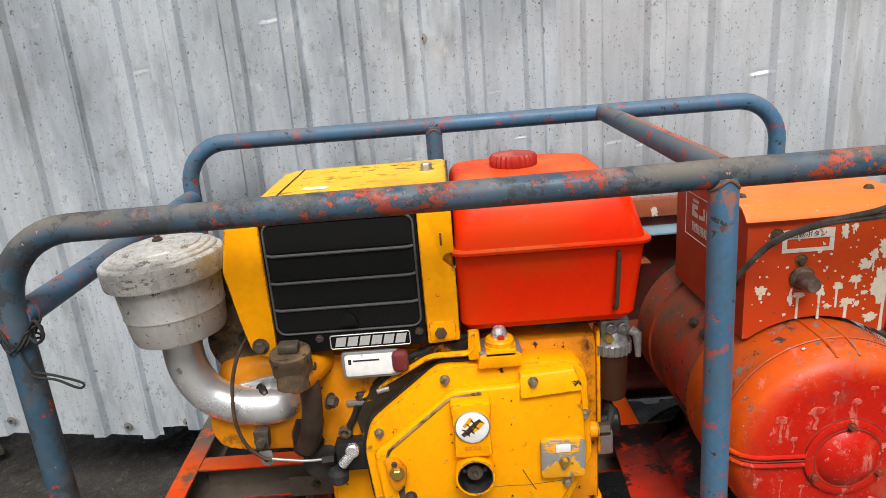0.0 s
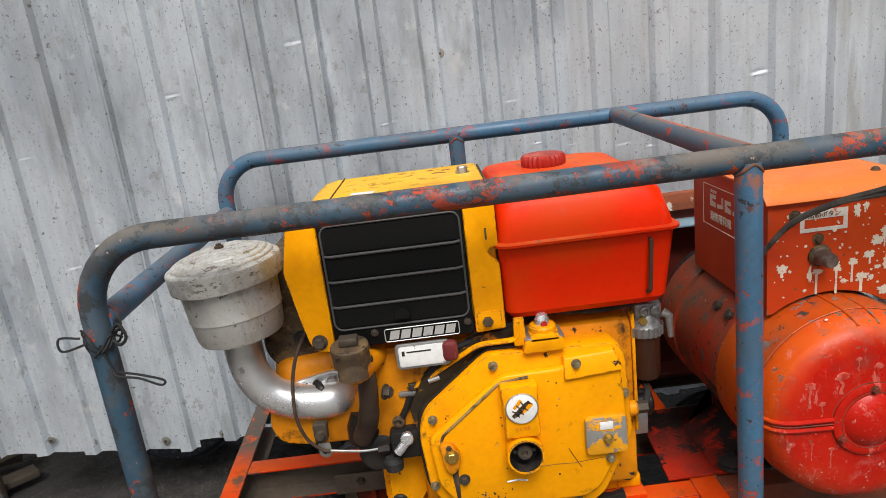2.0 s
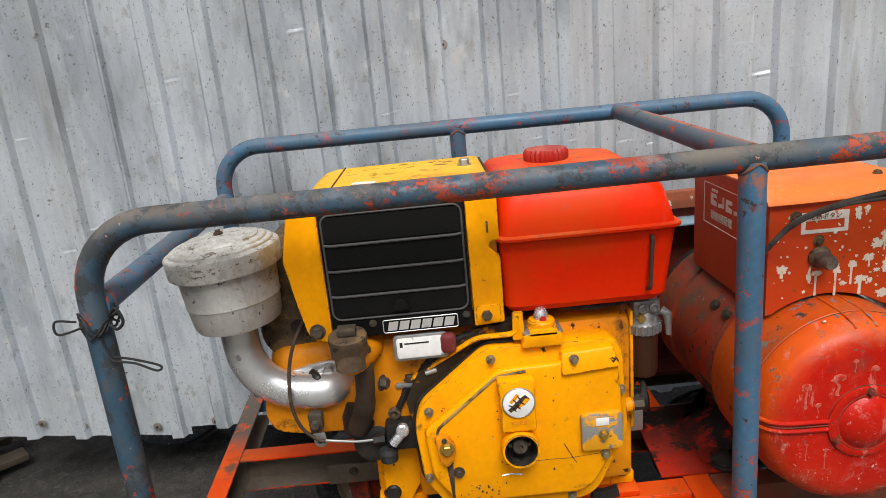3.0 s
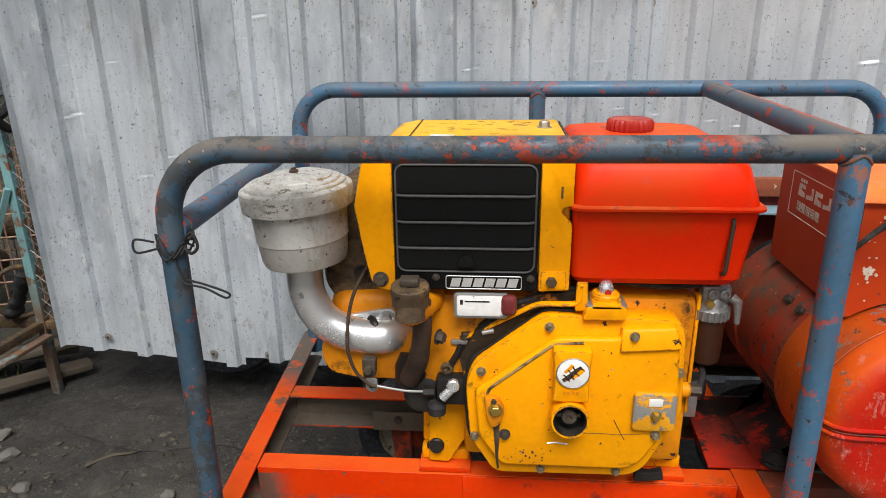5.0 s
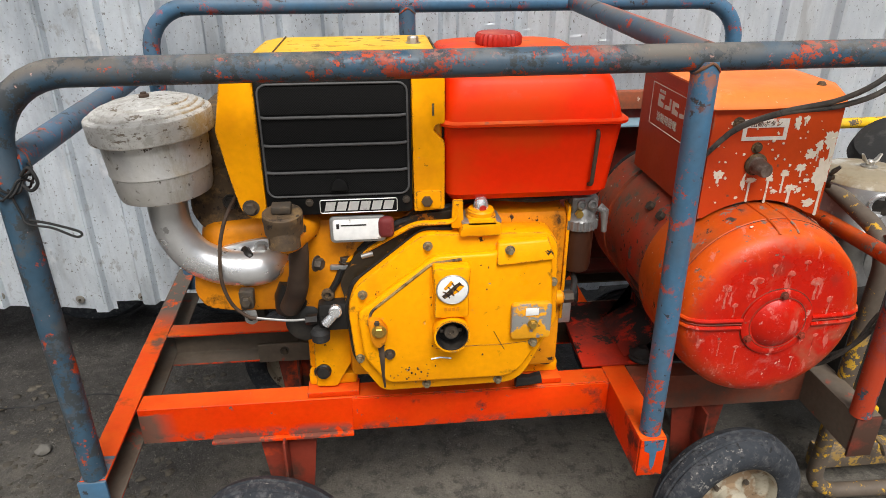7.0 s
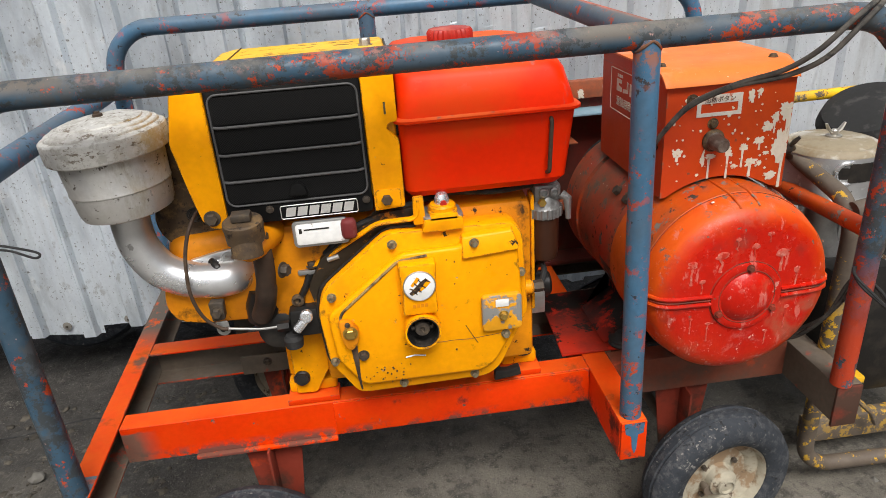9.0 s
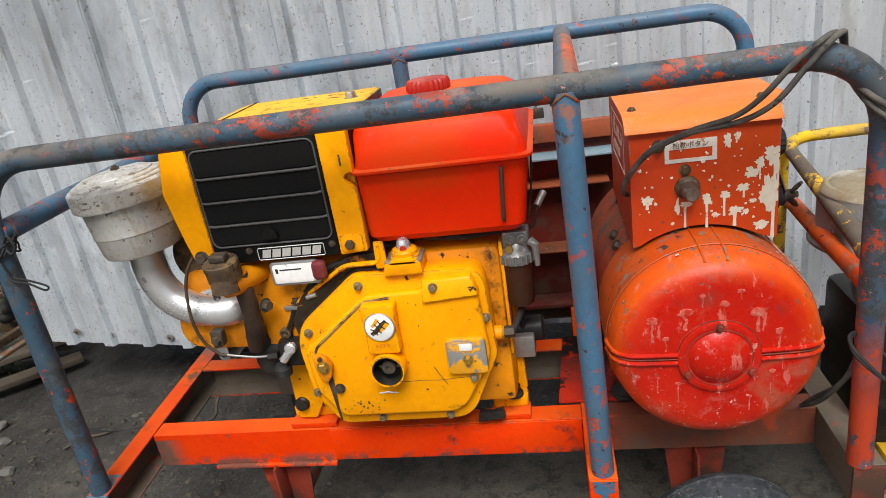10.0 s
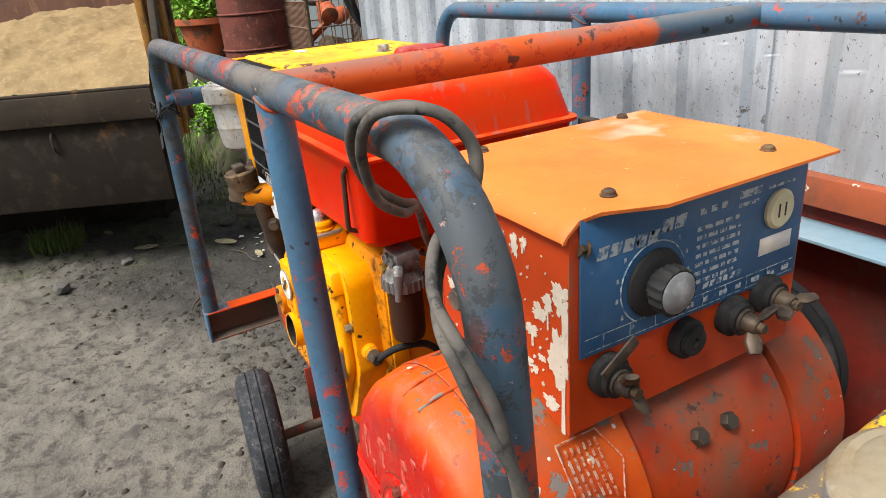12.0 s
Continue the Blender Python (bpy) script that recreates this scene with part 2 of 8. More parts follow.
M_RED_TANK = surface("red_tank_paint", (0.70, 0.021, 0.001), [
    dict(col=(0.58, 0.013, 0.002), scale=4, lo=0.45, hi=0.7, rough=0.4, amt=0.6),
    dict(col=(0.14, 0.055, 0.04), scale=15, lo=0.665, hi=0.70, rough=0.6, stretch=(1.6, 1.6, 0.40), amt=0.85),
    dict(col=(0.56, 0.048, 0.003), scale=3.5, lo=0.46, hi=0.62, rough=0.4, amt=0.7),
    dict(col=(0.20, 0.13, 0.11), scale=28, lo=0.60, hi=0.64, rough=0.6, stretch=(1.5, 1.5, 0.25), along=(0, 0.30, 0.40), amt=0.30),
    dict(col=(0.62, 0.42, 0.36), scale=85, lo=0.735, hi=0.76, amt=0.7),
    dict(col=(0.66, 0.14, 0.035), scale=7, lo=0.30, hi=0.6, rough=0.7, up=(0.6, 1.0), amt=0.85),
    dict(col=(0.17, 0.12, 0.10), scale=24, lo=0.60, hi=0.66, up=(0.3, 0.8), amt=0.6),
], rough=0.38, grain=0.06, bump=0.06, spec=0.11)
M_ALT = surface("orange_alternator_paint", (0.39, 0.042, 0.004), [
    dict(col=(0.46, 0.030, 0.010), scale=4, lo=0.45, hi=0.62, rough=0.5, amt=0.7),
    dict(col=(0.12, 0.105, 0.09), scale=20, lo=0.585, hi=0.61, rough=0.7, sink=0.5, rgh_n=0.72),
    dict(col=(0.15, 0.095, 0.06), scale=6, lo=0.44, hi=0.64, rough=0.8, amt=0.75),
    dict(col=(0.045, 0.038, 0.032), scale=48, lo=0.61, hi=0.65, rough=0.8, patch=(6, 0.42, 0.56), amt=0.85),
    dict(col=CREAM, scale=55, lo=0.70, hi=0.72, rough=0.6, sink=-0.3),
    dict(col=(0.17, 0.145, 0.115), scale=12, lo=0.40, hi=0.60, rough=0.9, up=(0.6, 1.0), amt=0.5),
], rough=0.45, grain=0.10)
M_SKIRT = surface("chipped_orange_skirt_paint", (0.53, 0.082, 0.005), [
    dict(col=(0.52, 0.045, 0.006), scale=5, lo=0.46, hi=0.62, rough=0.5, amt=0.7),
    dict(col=(0.19, 0.175, 0.155), scale=17, lo=0.585, hi=0.605, rough=0.6, sink=0.5, rgh_n=0.7),
    dict(col=(0.16, 0.085, 0.045), scale=7, lo=0.50, hi=0.66, rough=0.8, amt=0.6),
    dict(col=(0.05, 0.04, 0.032), scale=40, lo=0.60, hi=0.63, rough=0.8, patch=(7, 0.44, 0.56)),
    dict(col=CREAM, scale=45, lo=0.70, hi=0.72, rough=0.6, sink=-0.3),
], rough=0.45, grain=0.10)
M_BELL = surface("red_end_bell_paint", (0.42, 0.008, 0.002), [
    dict(col=(0.62, 0.085, 0.004), scale=4, lo=0.20, hi=0.45, rough=0.5, along=(1, 1.121, 1.142), wobble=0.02, amt=0.95),
    dict(col=(0.54, 0.020, 0.006), scale=4, lo=0.50, hi=0.66, rough=0.5, amt=0.6),
    dict(col=(0.30, 0.10, 0.055), scale=9, lo=0.58, hi=0.70, rough=0.7, amt=0.6),
    dict(col=(0.58, 0.20, 0.16), scale=20, lo=0.585, hi=0.62, rough=0.6, stretch=(1.8, 1, 0.50), amt=0.45, rgh_n=0.7),
    dict(col=(0.70, 0.50, 0.44), scale=75, lo=0.625, hi=0.66, amt=0.8, along=(2, 0.86, 0.56), wobble=0.10, rgh_n=0.7),
    dict(col=(0.66, 0.42, 0.38), scale=16, lo=0.56, hi=0.66, amt=0.6, rgh_n=0.75, along=(2, 0.66, 0.57), wobble=0.06, stretch=(0.6, 1, 1)),
    dict(col=(0.70, 0.45, 0.38), scale=75, lo=0.70, hi=0.73, amt=0.7),
    dict(col=(0.15, 0.11, 0.09), scale=22, lo=0.60, hi=0.625, rough=0.7, sink=0.4, along=(1, 1.125, 1.15), rgh_n=0.72),
    dict(col=(0.10, 0.03, 0.02), scale=11, lo=0.56, hi=0.70, rough=0.6, amt=0.5),
    dict(col=(0.50, 0.16, 0.13), scale=10, lo=0.575, hi=0.62, rough=0.6, rgh_n=0.82, amt=0.30, shift=71, detail=9),
    dict(col=(0.60, 0.36, 0.30), scale=38, lo=0.64, hi=0.665, rough=0.6, sink=-0.3, rgh_n=0.7, patch=(5.0, 0.46, 0.60), amt=0.8),
    dict(col=(0.14, 0.07, 0.05), scale=30, lo=0.66, hi=0.69, rough=0.7, sink=0.4),
], rough=0.30, grain=0.10, bump=0.22, spec=0.28)
M_BOX = surface("orange_box_paint", (0.49, 0.052, 0.005), [
    dict(col=(0.50, 0.040, 0.010), scale=4, lo=0.45, hi=0.7, rough=0.45, amt=0.6),
    dict(col=CREAM, scale=120, lo=0.735, hi=0.75, amt=0.9),
    dict(col=(0.10, 0.06, 0.04), scale=30, lo=0.69, hi=0.72, rough=0.7, amt=0.8),
], rough=0.42, grain=0.07, edge=((0.20, 0.12, 0.08), 0.004, 0.50, 0.58))
M_LID = surface("faded_orange_lid_paint", (0.74, 0.175, 0.030), [
    dict(col=(0.80, 0.42, 0.30), scale=6, lo=0.50, hi=0.58, rough=0.6, amt=0.75, patch=(4.0, 0.50, 0.58)),
    dict(col=(0.80, 0.26, 0.06), scale=6, lo=0.50, hi=0.68, rough=0.6, amt=0.6),
    dict(col=(0.66, 0.10, 0.02), scale=5, lo=0.52, hi=0.68, rough=0.5, amt=0.6, shift=40),
    dict(col=(0.75, 0.55, 0.42), scale=90, lo=0.67, hi=0.71, amt=0.7),
    dict(col=(0.25, 0.12, 0.06), scale=32, lo=0.69, hi=0.72, amt=0.7),
], rough=0.5, grain=0.07)
M_PANEL = surface("blue_panel_enamel", (0.030, 0.105, 0.23), [
    dict(col=(0.12, 0.17, 0.22), scale=9, lo=0.5, hi=0.72, rough=0.55, amt=0.5),
    dict(col=(0.25, 0.22, 0.19), scale=60, lo=0.66, hi=0.70, amt=0.7),
], rough=0.4, grain=0.08)
M_BLACK = surface("black_grille_plastic", (0.007, 0.007, 0.007), [
    dict(col=(0.03, 0.028, 0.025), scale=14, lo=0.48, hi=0.75, rough=0.7, amt=0.5)], rough=0.55, grain=0.1, spec=0.08)
M_RIB = surface("grey_grille_rib", (0.075, 0.075, 0.075), [], rough=0.38)
M_RUBBER = surface("black_rubber", (0.018, 0.018, 0.018), [
    dict(col=(0.10, 0.095, 0.09), scale=20, lo=0.55, hi=0.72, rough=0.9, amt=0.5)], rough=0.75)
M_WELD_CABLE = surface("dusty_grey_cable", (0.062, 0.058, 0.053), [
    dict(col=(0.15, 0.135, 0.115), scale=26, lo=0.40, hi=0.66, rough=0.9, amt=0.8),
    dict(col=(0.03, 0.03, 0.03), scale=60, lo=0.56, hi=0.66, rough=0.8)], rough=0.75)
M_PALE_PRINT = surface("worn_pale_print", (0.50, 0.33, 0.24), [
    dict(col=(0.50, 0.08, 0.02), scale=170, lo=0.47, hi=0.55, amt=0.95)], rough=0.6)
M_CABLE = surface("dusty_black_cable", (0.040, 0.040, 0.040), [
    dict(col=(0.13, 0.12, 0.11), scale=30, lo=0.42, hi=0.7, rough=0.9, amt=0.7)], rough=0.65)
M_TYRE = surface("muddy_tyre_rubber", (0.026, 0.030, 0.036), [
    dict(col=(0.085, 0.085, 0.088), scale=38, lo=0.50, hi=0.62, rough=0.9, amt=0.7, rgh_n=0.75),
    dict(col=(0.30, 0.28, 0.25), scale=75, lo=0.60, hi=0.66, rough=0.95, amt=0.7, patch=(9.0, 0.40, 0.60)),
    dict(col=(0.012, 0.012, 0.013), scale=60, lo=0.60, hi=0.66, rough=0.7)], rough=0.8, grain=0.2, bump=0.5)
M_RIM = surface("chipped_cream_rim_paint", (0.33, 0.30, 0.23), [
    dict(col=(0.22, 0.15, 0.09), scale=14, lo=0.52, hi=0.60, rough=0.8, sink=0.4),
    dict(col=(0.10, 0.07, 0.05), scale=30, lo=0.60, hi=0.66, rough=0.9)], rough=0.7, grain=0.14)
M_GALV = surface("galvanised_sheet", (0.85, 0.905, 0.95), [
    dict(col=(0.49, 0.54, 0.59), scale=2.4, lo=0.44, hi=0.60, rough=0.55, metal=0.2, amt=0.8, stretch=(1.4, 1, 0.5)),
    dict(col=(0.37, 0.40, 0.42), scale=7, lo=0.54, hi=0.70, rough=0.6, metal=0.2, stretch=(1.6, 1, 0.45), amt=0.6),
    dict(col=(0.95, 0.97, 0.98), scale=9, lo=0.60, hi=0.70, rough=0.32, metal=0.3, stretch=(1.0, 1, 0.8), amt=0.8, shift=19),
    dict(col=(0.76, 0.78, 0.79), scale=12, lo=0.60, hi=0.72, rough=0.35, metal=0.3, stretch=(2.4, 1, 0.16), amt=0.55),
    dict(col=(0.36, 0.36, 0.35), scale=28, lo=0.60, hi=0.68, rough=0.7, stretch=(1.0, 1, 0.6), amt=0.5),
    dict(col=(0.075, 0.07, 0.06), scale=95, lo=0.635, hi=0.685, rough=0.8, amt=0.9),
    dict(col=(0.13, 0.095, 0.055), scale=34, lo=0.62, hi=0.66, rough=0.85, patch=(1.7, 0.60, 0.70), amt=0.9),
    dict(col=(0.13, 0.125, 0.12), scale=105, lo=0.635, hi=0.67, rough=0.7, stretch=(1.2, 1, 0.7), amt=0.8),
    dict(col=(0.40, 0.40, 0.39), scale=4, lo=0.50, hi=0.66, rough=0.65, stretch=(2.2, 1, 0.10), amt=0.32),
], rough=0.46, metal=0.2, grain=0.06, big=1.6, fine=120, bump=0.08)
# paler copy of M_GALV: stronger light on the right-hand sheets put into the colour
M_GALV_LIT = surface("lit_galvanised_sheet", (0.92, 0.955, 0.985), [
    dict(col=(0.70, 0.74, 0.78), scale=2.4, lo=0.46, hi=0.62, rough=0.5, metal=0.2, amt=0.75, stretch=(1.4, 1, 0.5)),
    dict(col=(0.48, 0.47, 0.45), scale=7, lo=0.56, hi=0.72, rough=0.7, metal=0.1, stretch=(1.6, 1, 0.30), amt=0.6),
    dict(col=(0.84, 0.86, 0.87), scale=12, lo=0.60, hi=0.72, rough=0.35, metal=0.3, stretch=(2.4, 1, 0.16), amt=0.55),
    dict(col=(0.075, 0.07, 0.06), scale=95, lo=0.655, hi=0.69, rough=0.8, amt=0.9),
    dict(col=(0.13, 0.095, 0.055), scale=34, lo=0.61, hi=0.65, rough=0.85, patch=(1.7, 0.58, 0.68), amt=0.9),
    dict(col=(0.13, 0.125, 0.12), scale=105, lo=0.635, hi=0.67, rough=0.7, stretch=(1.2, 1, 0.7), amt=0.8),
    dict(col=(0.40, 0.40, 0.39), scale=4, lo=0.50, hi=0.66, rough=0.65, stretch=(2.2, 1, 0.10), amt=0.32),
], rough=0.40, metal=0.2, grain=0.06, big=1.6, fine=120, bump=0.08)
M_ALUM = surface("cast_aluminium", (0.36, 0.36, 0.35), [
    dict(col=(0.25, 0.24, 0.22), scale=16, lo=0.5, hi=0.7, rough=0.6, amt=0.7)], rough=0.4, metal=0.7, grain=0.1)
M_SILVER = surface("silver_elbow_paint", (0.72, 0.73, 0.74), [
    dict(col=(0.16, 0.15, 0.14), scale=24, lo=0.665, hi=0.71, rough=0.6, amt=0.8),
    dict(col=(0.42, 0.42, 0.42), scale=6, lo=0.45, hi=0.7, rough=0.4, amt=0.6)], rough=0.26, metal=0.75, grain=0.05)
M_DRUM_SILVER = surface("dusty_silver_drum_paint", (0.34, 0.345, 0.35), [
    dict(col=(0.30, 0.29, 0.27), scale=6, lo=0.45, hi=0.68, rough=0.5, metal=0.4, amt=0.7),
    dict(col=(0.62, 0.62, 0.61), scale=30, lo=0.60, hi=0.70, rough=0.3, metal=0.8, amt=0.6),
    dict(col=(0.10, 0.09, 0.08), scale=70, lo=0.66, hi=0.69, rough=0.8, metal=0.0)], rough=0.42, metal=0.7, grain=0.08)
M_CLEANER = surface("weathered_silver_cleaner_paint", (0.56, 0.555, 0.54), [
    dict(col=(0.34, 0.32, 0.28), scale=7, lo=0.48, hi=0.70, rough=0.6, metal=0.2, amt=0.7),
    dict(col=(0.13, 0.07, 0.035), scale=26, lo=0.67, hi=0.70, rough=0.8, metal=0.0, stretch=(1, 1, 0.5)),
    dict(col=(0.24, 0.20, 0.14), scale=13, lo=0.52, hi=0.66, rough=0.7, metal=0.1, stretch=(1.6, 1.6, 0.5), amt=0.65, rgh_n=0.75),
    dict(col=(0.30, 0.21, 0.08), scale=9, lo=0.44, hi=0.62, rough=0.7, metal=0.0, side=(0.2, 0.8), amt=0.7, rgh_n=0.75),
    dict(col=(0.07, 0.055, 0.04), scale=70, lo=0.625, hi=0.65, rough=0.8, metal=0.0),
], rough=0.32, metal=0.6, grain=0.10, bump=0.25)
M_CLEANER_CAP = surface("peeling_cleaner_cap_paint", (0.53, 0.52, 0.49), [
    dict(col=(0.36, 0.34, 0.30), scale=55, lo=0.48, hi=0.58, rough=0.8, sink=0.6, amt=0.7, rgh_n=0.75),
    dict(col=(0.15, 0.115, 0.08), scale=60, lo=0.575, hi=0.61, rough=0.85, sink=0.5, stretch=(0.6, 0.6, 1.5), amt=0.85, rgh_n=0.75),
    dict(col=(0.74, 0.73, 0.70), scale=26, lo=0.58, hi=0.66, rough=0.5, up=(0.3, 0.9), amt=0.6, rgh_n=0.75),
    dict(col=(0.36, 0.22, 0.035), scale=14, lo=0.42, hi=0.58, rough=0.75, side=(0.35, 0.85), amt=0.75, rgh_n=0.75),
], rough=0.48, metal=0.32, grain=0.1, bump=0.4)
M_RUSTY = surface("brown_rusted_iron", (0.070, 0.046, 0.026), [
    dict(col=(0.19, 0.12, 0.052), scale=30, lo=0.5, hi=0.62, rough=0.85, amt=0.75, rgh_n=0.75),
    dict(col=(0.030, 0.022, 0.016), scale=55, lo=0.56, hi=0.62, rough=0.8, sink=0.4),
    dict(col=(0.04, 0.03, 0.025), scale=8, lo=0.52, hi=0.7, rough=0.6, amt=0.8)], rough=0.7, grain=0.16, bump=0.3)
M_STEEL = surface("zinc_bolt_steel", (0.42, 0.40, 0.36), [
    dict(col=(0.14, 0.11, 0.08), scale=60, lo=0.54, hi=0.68, rough=0.7, amt=0.7)], rough=0.4, metal=0.8)
M_COVER_BOLT = surface("oily_plated_bolt_steel", (0.30, 0.26, 0.17), [
    dict(col=(0.08, 0.06, 0.035), scale=60, lo=0.50, hi=0.64, rough=0.7, amt=0.8)], rough=0.42, metal=0.6)
M_DARK_BOLT = surface("dark_bolt_steel", (0.075, 0.062, 0.05), [
    dict(col=(0.15, 0.11, 0.07), scale=60, lo=0.5, hi=0.66, rough=0.8, amt=0.6)], rough=0.55, metal=0.5)
M_DARK_RUST = surface("dark_greasy_rust", (0.050, 0.032, 0.022), [
    dict(col=(0.11, 0.075, 0.05), scale=16, lo=0.52, hi=0.68, rough=0.85, amt=0.8),
    dict(col=(0.02, 0.015, 0.012), scale=8, lo=0.52, hi=0.7, rough=0.5, amt=0.8)], rough=0.6, grain=0.16, bump=0.3)
M_OILY_GAP_BLACK = surface("oily_iron_and_gap_black", (0.018, 0.017, 0.016), [
    dict(col=(0.06, 0.05, 0.04), scale=18, lo=0.5, hi=0.7, rough=0.6, amt=0.6)], rough=0.35, metal=0.2)
M_BRASS = surface("brass_fitting", (0.50, 0.33, 0.08), [], rough=0.35, metal=0.8)
M_WHITE = surface("worn_white_enamel", (0.74, 0.74, 0.72), [
    dict(col=(0.20, 0.18, 0.15), scale=40, lo=0.64, hi=0.68, amt=0.8)], rough=0.35)
M_CREAM = surface("cream_bakelite", (0.62, 0.56, 0.36), [], rough=0.4)
M_CREAM_PAINT = surface("splashed_cream_paint", (0.66, 0.61, 0.50), [
    dict(col=(0.50, 0.22, 0.10), scale=60, lo=0.60, hi=0.68, amt=0.8)], rough=0.6, bump=0.3)
M_RED_PLASTIC = surface("red_cap_plastic", (0.36, 0.022, 0.014), [
    dict(col=(0.55, 0.20, 0.14), scale=20, lo=0.52, hi=0.7, rough=0.7, up=(0.2, 0.9), amt=0.7)], rough=0.42)
M_BROWN_PLUG = surface("faded_red_rubber_plug", (0.14, 0.020, 0.020), [dict(col=(0.24, 0.09, 0.075), scale=30, lo=0.5, hi=0.64, rough=0.8, amt=0.6)], rough=0.6)
M_BADGE = surface("silver_badge", (0.70, 0.69, 0.67), [
    dict(col=(0.2, 0.16, 0.14), scale=40, lo=0.6, hi=0.68, amt=0.7)], rough=0.35, metal=0.6)
M_INK = surface("black_print", (0.025, 0.022, 0.02), [], rough=0.5)
M_PRINT = surface("pale_panel_print", (0.40, 0.45, 0.48), [
    dict(col=(0.06, 0.13, 0.22), scale=130, lo=0.50, hi=0.56, amt=0.9)], rough=0.5)
M_BOWL = surface("amber_fuel_bowl", (0.045, 0.018, 0.010), [], rough=0.30)
M_WORN_YELLOW_TUBE = surface("worn_yellow_tube_paint", (0.095, 0.075, 0.058), [
    dict(col=(0.70, 0.40, 0.010), scale=30, lo=0.51, hi=0.54, rough=0.5, sink=-0.4, patch=(3.0, 0.40, 0.50), rgh_n=0.7, along=(1, 1.30, 1.42)),
    dict(col=(0.62, 0.35, 0.010), scale=34, lo=0.60, hi=0.63, rough=0.5, sink=-0.4, rgh_n=0.7),
    dict(col=(0.72, 0.43, 0.010), scale=24, lo=0.44, hi=0.47, rough=0.5, sink=-0.4, rgh_n=0.72, along=(1, 1.76, 1.84)),
    dict(col=(0.70, 0.40, 0.010), scale=26, lo=0.55, hi=0.58, rough=0.5, sink=-0.4, rgh_n=0.7, along=[(2, 0.62, 0.54), (2, 0.20, 0.30)]),
    dict(col=(0.16, 0.13, 0.10), scale=7, lo=0.45, hi=0.65, rough=0.8, amt=0.6)], rough=0.55, grain=0.14)
M_GUARD = surface("dull_red_guard_paint", (0.16, 0.018, 0.011), [
    dict(col=(0.05, 0.028, 0.02), scale=4, lo=0.42, hi=0.66, rough=0.7, amt=0.85),
    dict(col=(0.12, 0.07, 0.05), scale=12, lo=0.55, hi=0.7, rough=0.8, amt=0.7)], rough=0.6, grain=0.14)
M_GUARD_TOP = surface("brown_guard_rim_paint", (0.30, 0.075, 0.03), [
    dict(col=(0.10, 0.06, 0.04), scale=9, lo=0.50, hi=0.66, rough=0.8, amt=0.8),
    dict(col=(0.60, 0.55, 0.46), scale=26, lo=0.67, hi=0.69, stretch=(1, 1, 0.5))], rough=0.6)
M_GUARD_BLUE = surface("grey_blue_flange_paint", (0.17, 0.27, 0.33), [
    dict(col=(0.48, 0.10, 0.03), scale=9, lo=0.62, hi=0.68, rough=0.6),
    dict(col=(0.30, 0.33, 0.34), scale=5, lo=0.45, hi=0.7, amt=0.5)], rough=0.55)
M_WOOD = surface("grey_weathered_wood", (0.080, 0.064, 0.047), [
    dict(col=(0.08, 0.065, 0.05), scale=12, lo=0.48, hi=0.64, stretch=(0.2, 1.4, 1.4), rough=0.9),
    dict(col=(0.12, 0.20, 0.17), scale=5, lo=0.58, hi=0.66, rough=0.8, amt=0.6)], rough=0.85, grain=0.15)
M_TEAL = surface("peeling_teal_angle_paint", (0.150, 0.290, 0.300), [
    dict(col=(0.16, 0.085, 0.05), scale=12, lo=0.54, hi=0.60, rough=0.85, sink=0.4),
    dict(col=(0.15, 0.075, 0.04), scale=14, lo=0.36, hi=0.48, rough=0.85, along=[(2, 0.52, 0.34)], wobble=0.06, amt=0.9),
    dict(col=(0.10, 0.10, 0.08), scale=5, lo=0.5, hi=0.7, rough=0.8, amt=0.6)], rough=0.6, grain=0.14)
M_WIRE = surface("rusty_cage_wire", (0.22, 0.13, 0.085), [
    dict(col=(0.34, 0.27, 0.21), scale=30, lo=0.48, hi=0.66, rough=0.7, amt=0.7)], rough=0.7, metal=0.3)
M_DRUM = surface("rusty_drum_paint", (0.15, 0.045, 0.032), [
    dict(col=(0.07, 0.03, 0.022), scale=5, lo=0.45, hi=0.65, rough=0.8, amt=0.8),
    dict(col=(0.24, 0.11, 0.07), scale=20, lo=0.58, hi=0.66, rough=0.8)], rough=0.7, grain=0.14)
M_TRUCK = surface("dark_muddy_truck_steel", (0.020, 0.014, 0.009), [
    dict(col=(0.30, 0.13, 0.03), scale=5, lo=0.62, hi=0.74, rough=0.8, amt=0.5),
    dict(col=(0.07, 0.055, 0.042), scale=9, lo=0.52, hi=0.72, rough=0.9, amt=0.6)], rough=0.8, grain=0.16)
M_TRUCK_LEDGE = surface("brown_muddy_ledge", (0.048, 0.036, 0.024), [
    dict(col=(0.035, 0.027, 0.02), scale=7, lo=0.48, hi=0.64, rough=0.9, stretch=(1, 0.4, 1)),
    dict(col=(0.22, 0.13, 0.05), scale=9, lo=0.60, hi=0.70, rough=0.9, amt=0.7)], rough=0.85, grain=0.18)
M_TRUCK_BOARD = surface("rusty_truck_board", (0.16, 0.085, 0.060), [
    dict(col=(0.50, 0.26, 0.05), scale=7, lo=0.56, hi=0.61, rough=0.8, along=[(2, 1.45, 1.55)], wobble=0.1, amt=0.9),
    dict(col=(0.30, 0.17, 0.10), scale=14, lo=0.55, hi=0.66, rough=0.85, stretch=(1, 1, 0.3), amt=0.7),
    dict(col=(0.08, 0.05, 0.04), scale=4, lo=0.48, hi=0.7, rough=0.8, amt=0.7)], rough=0.75, grain=0.14)
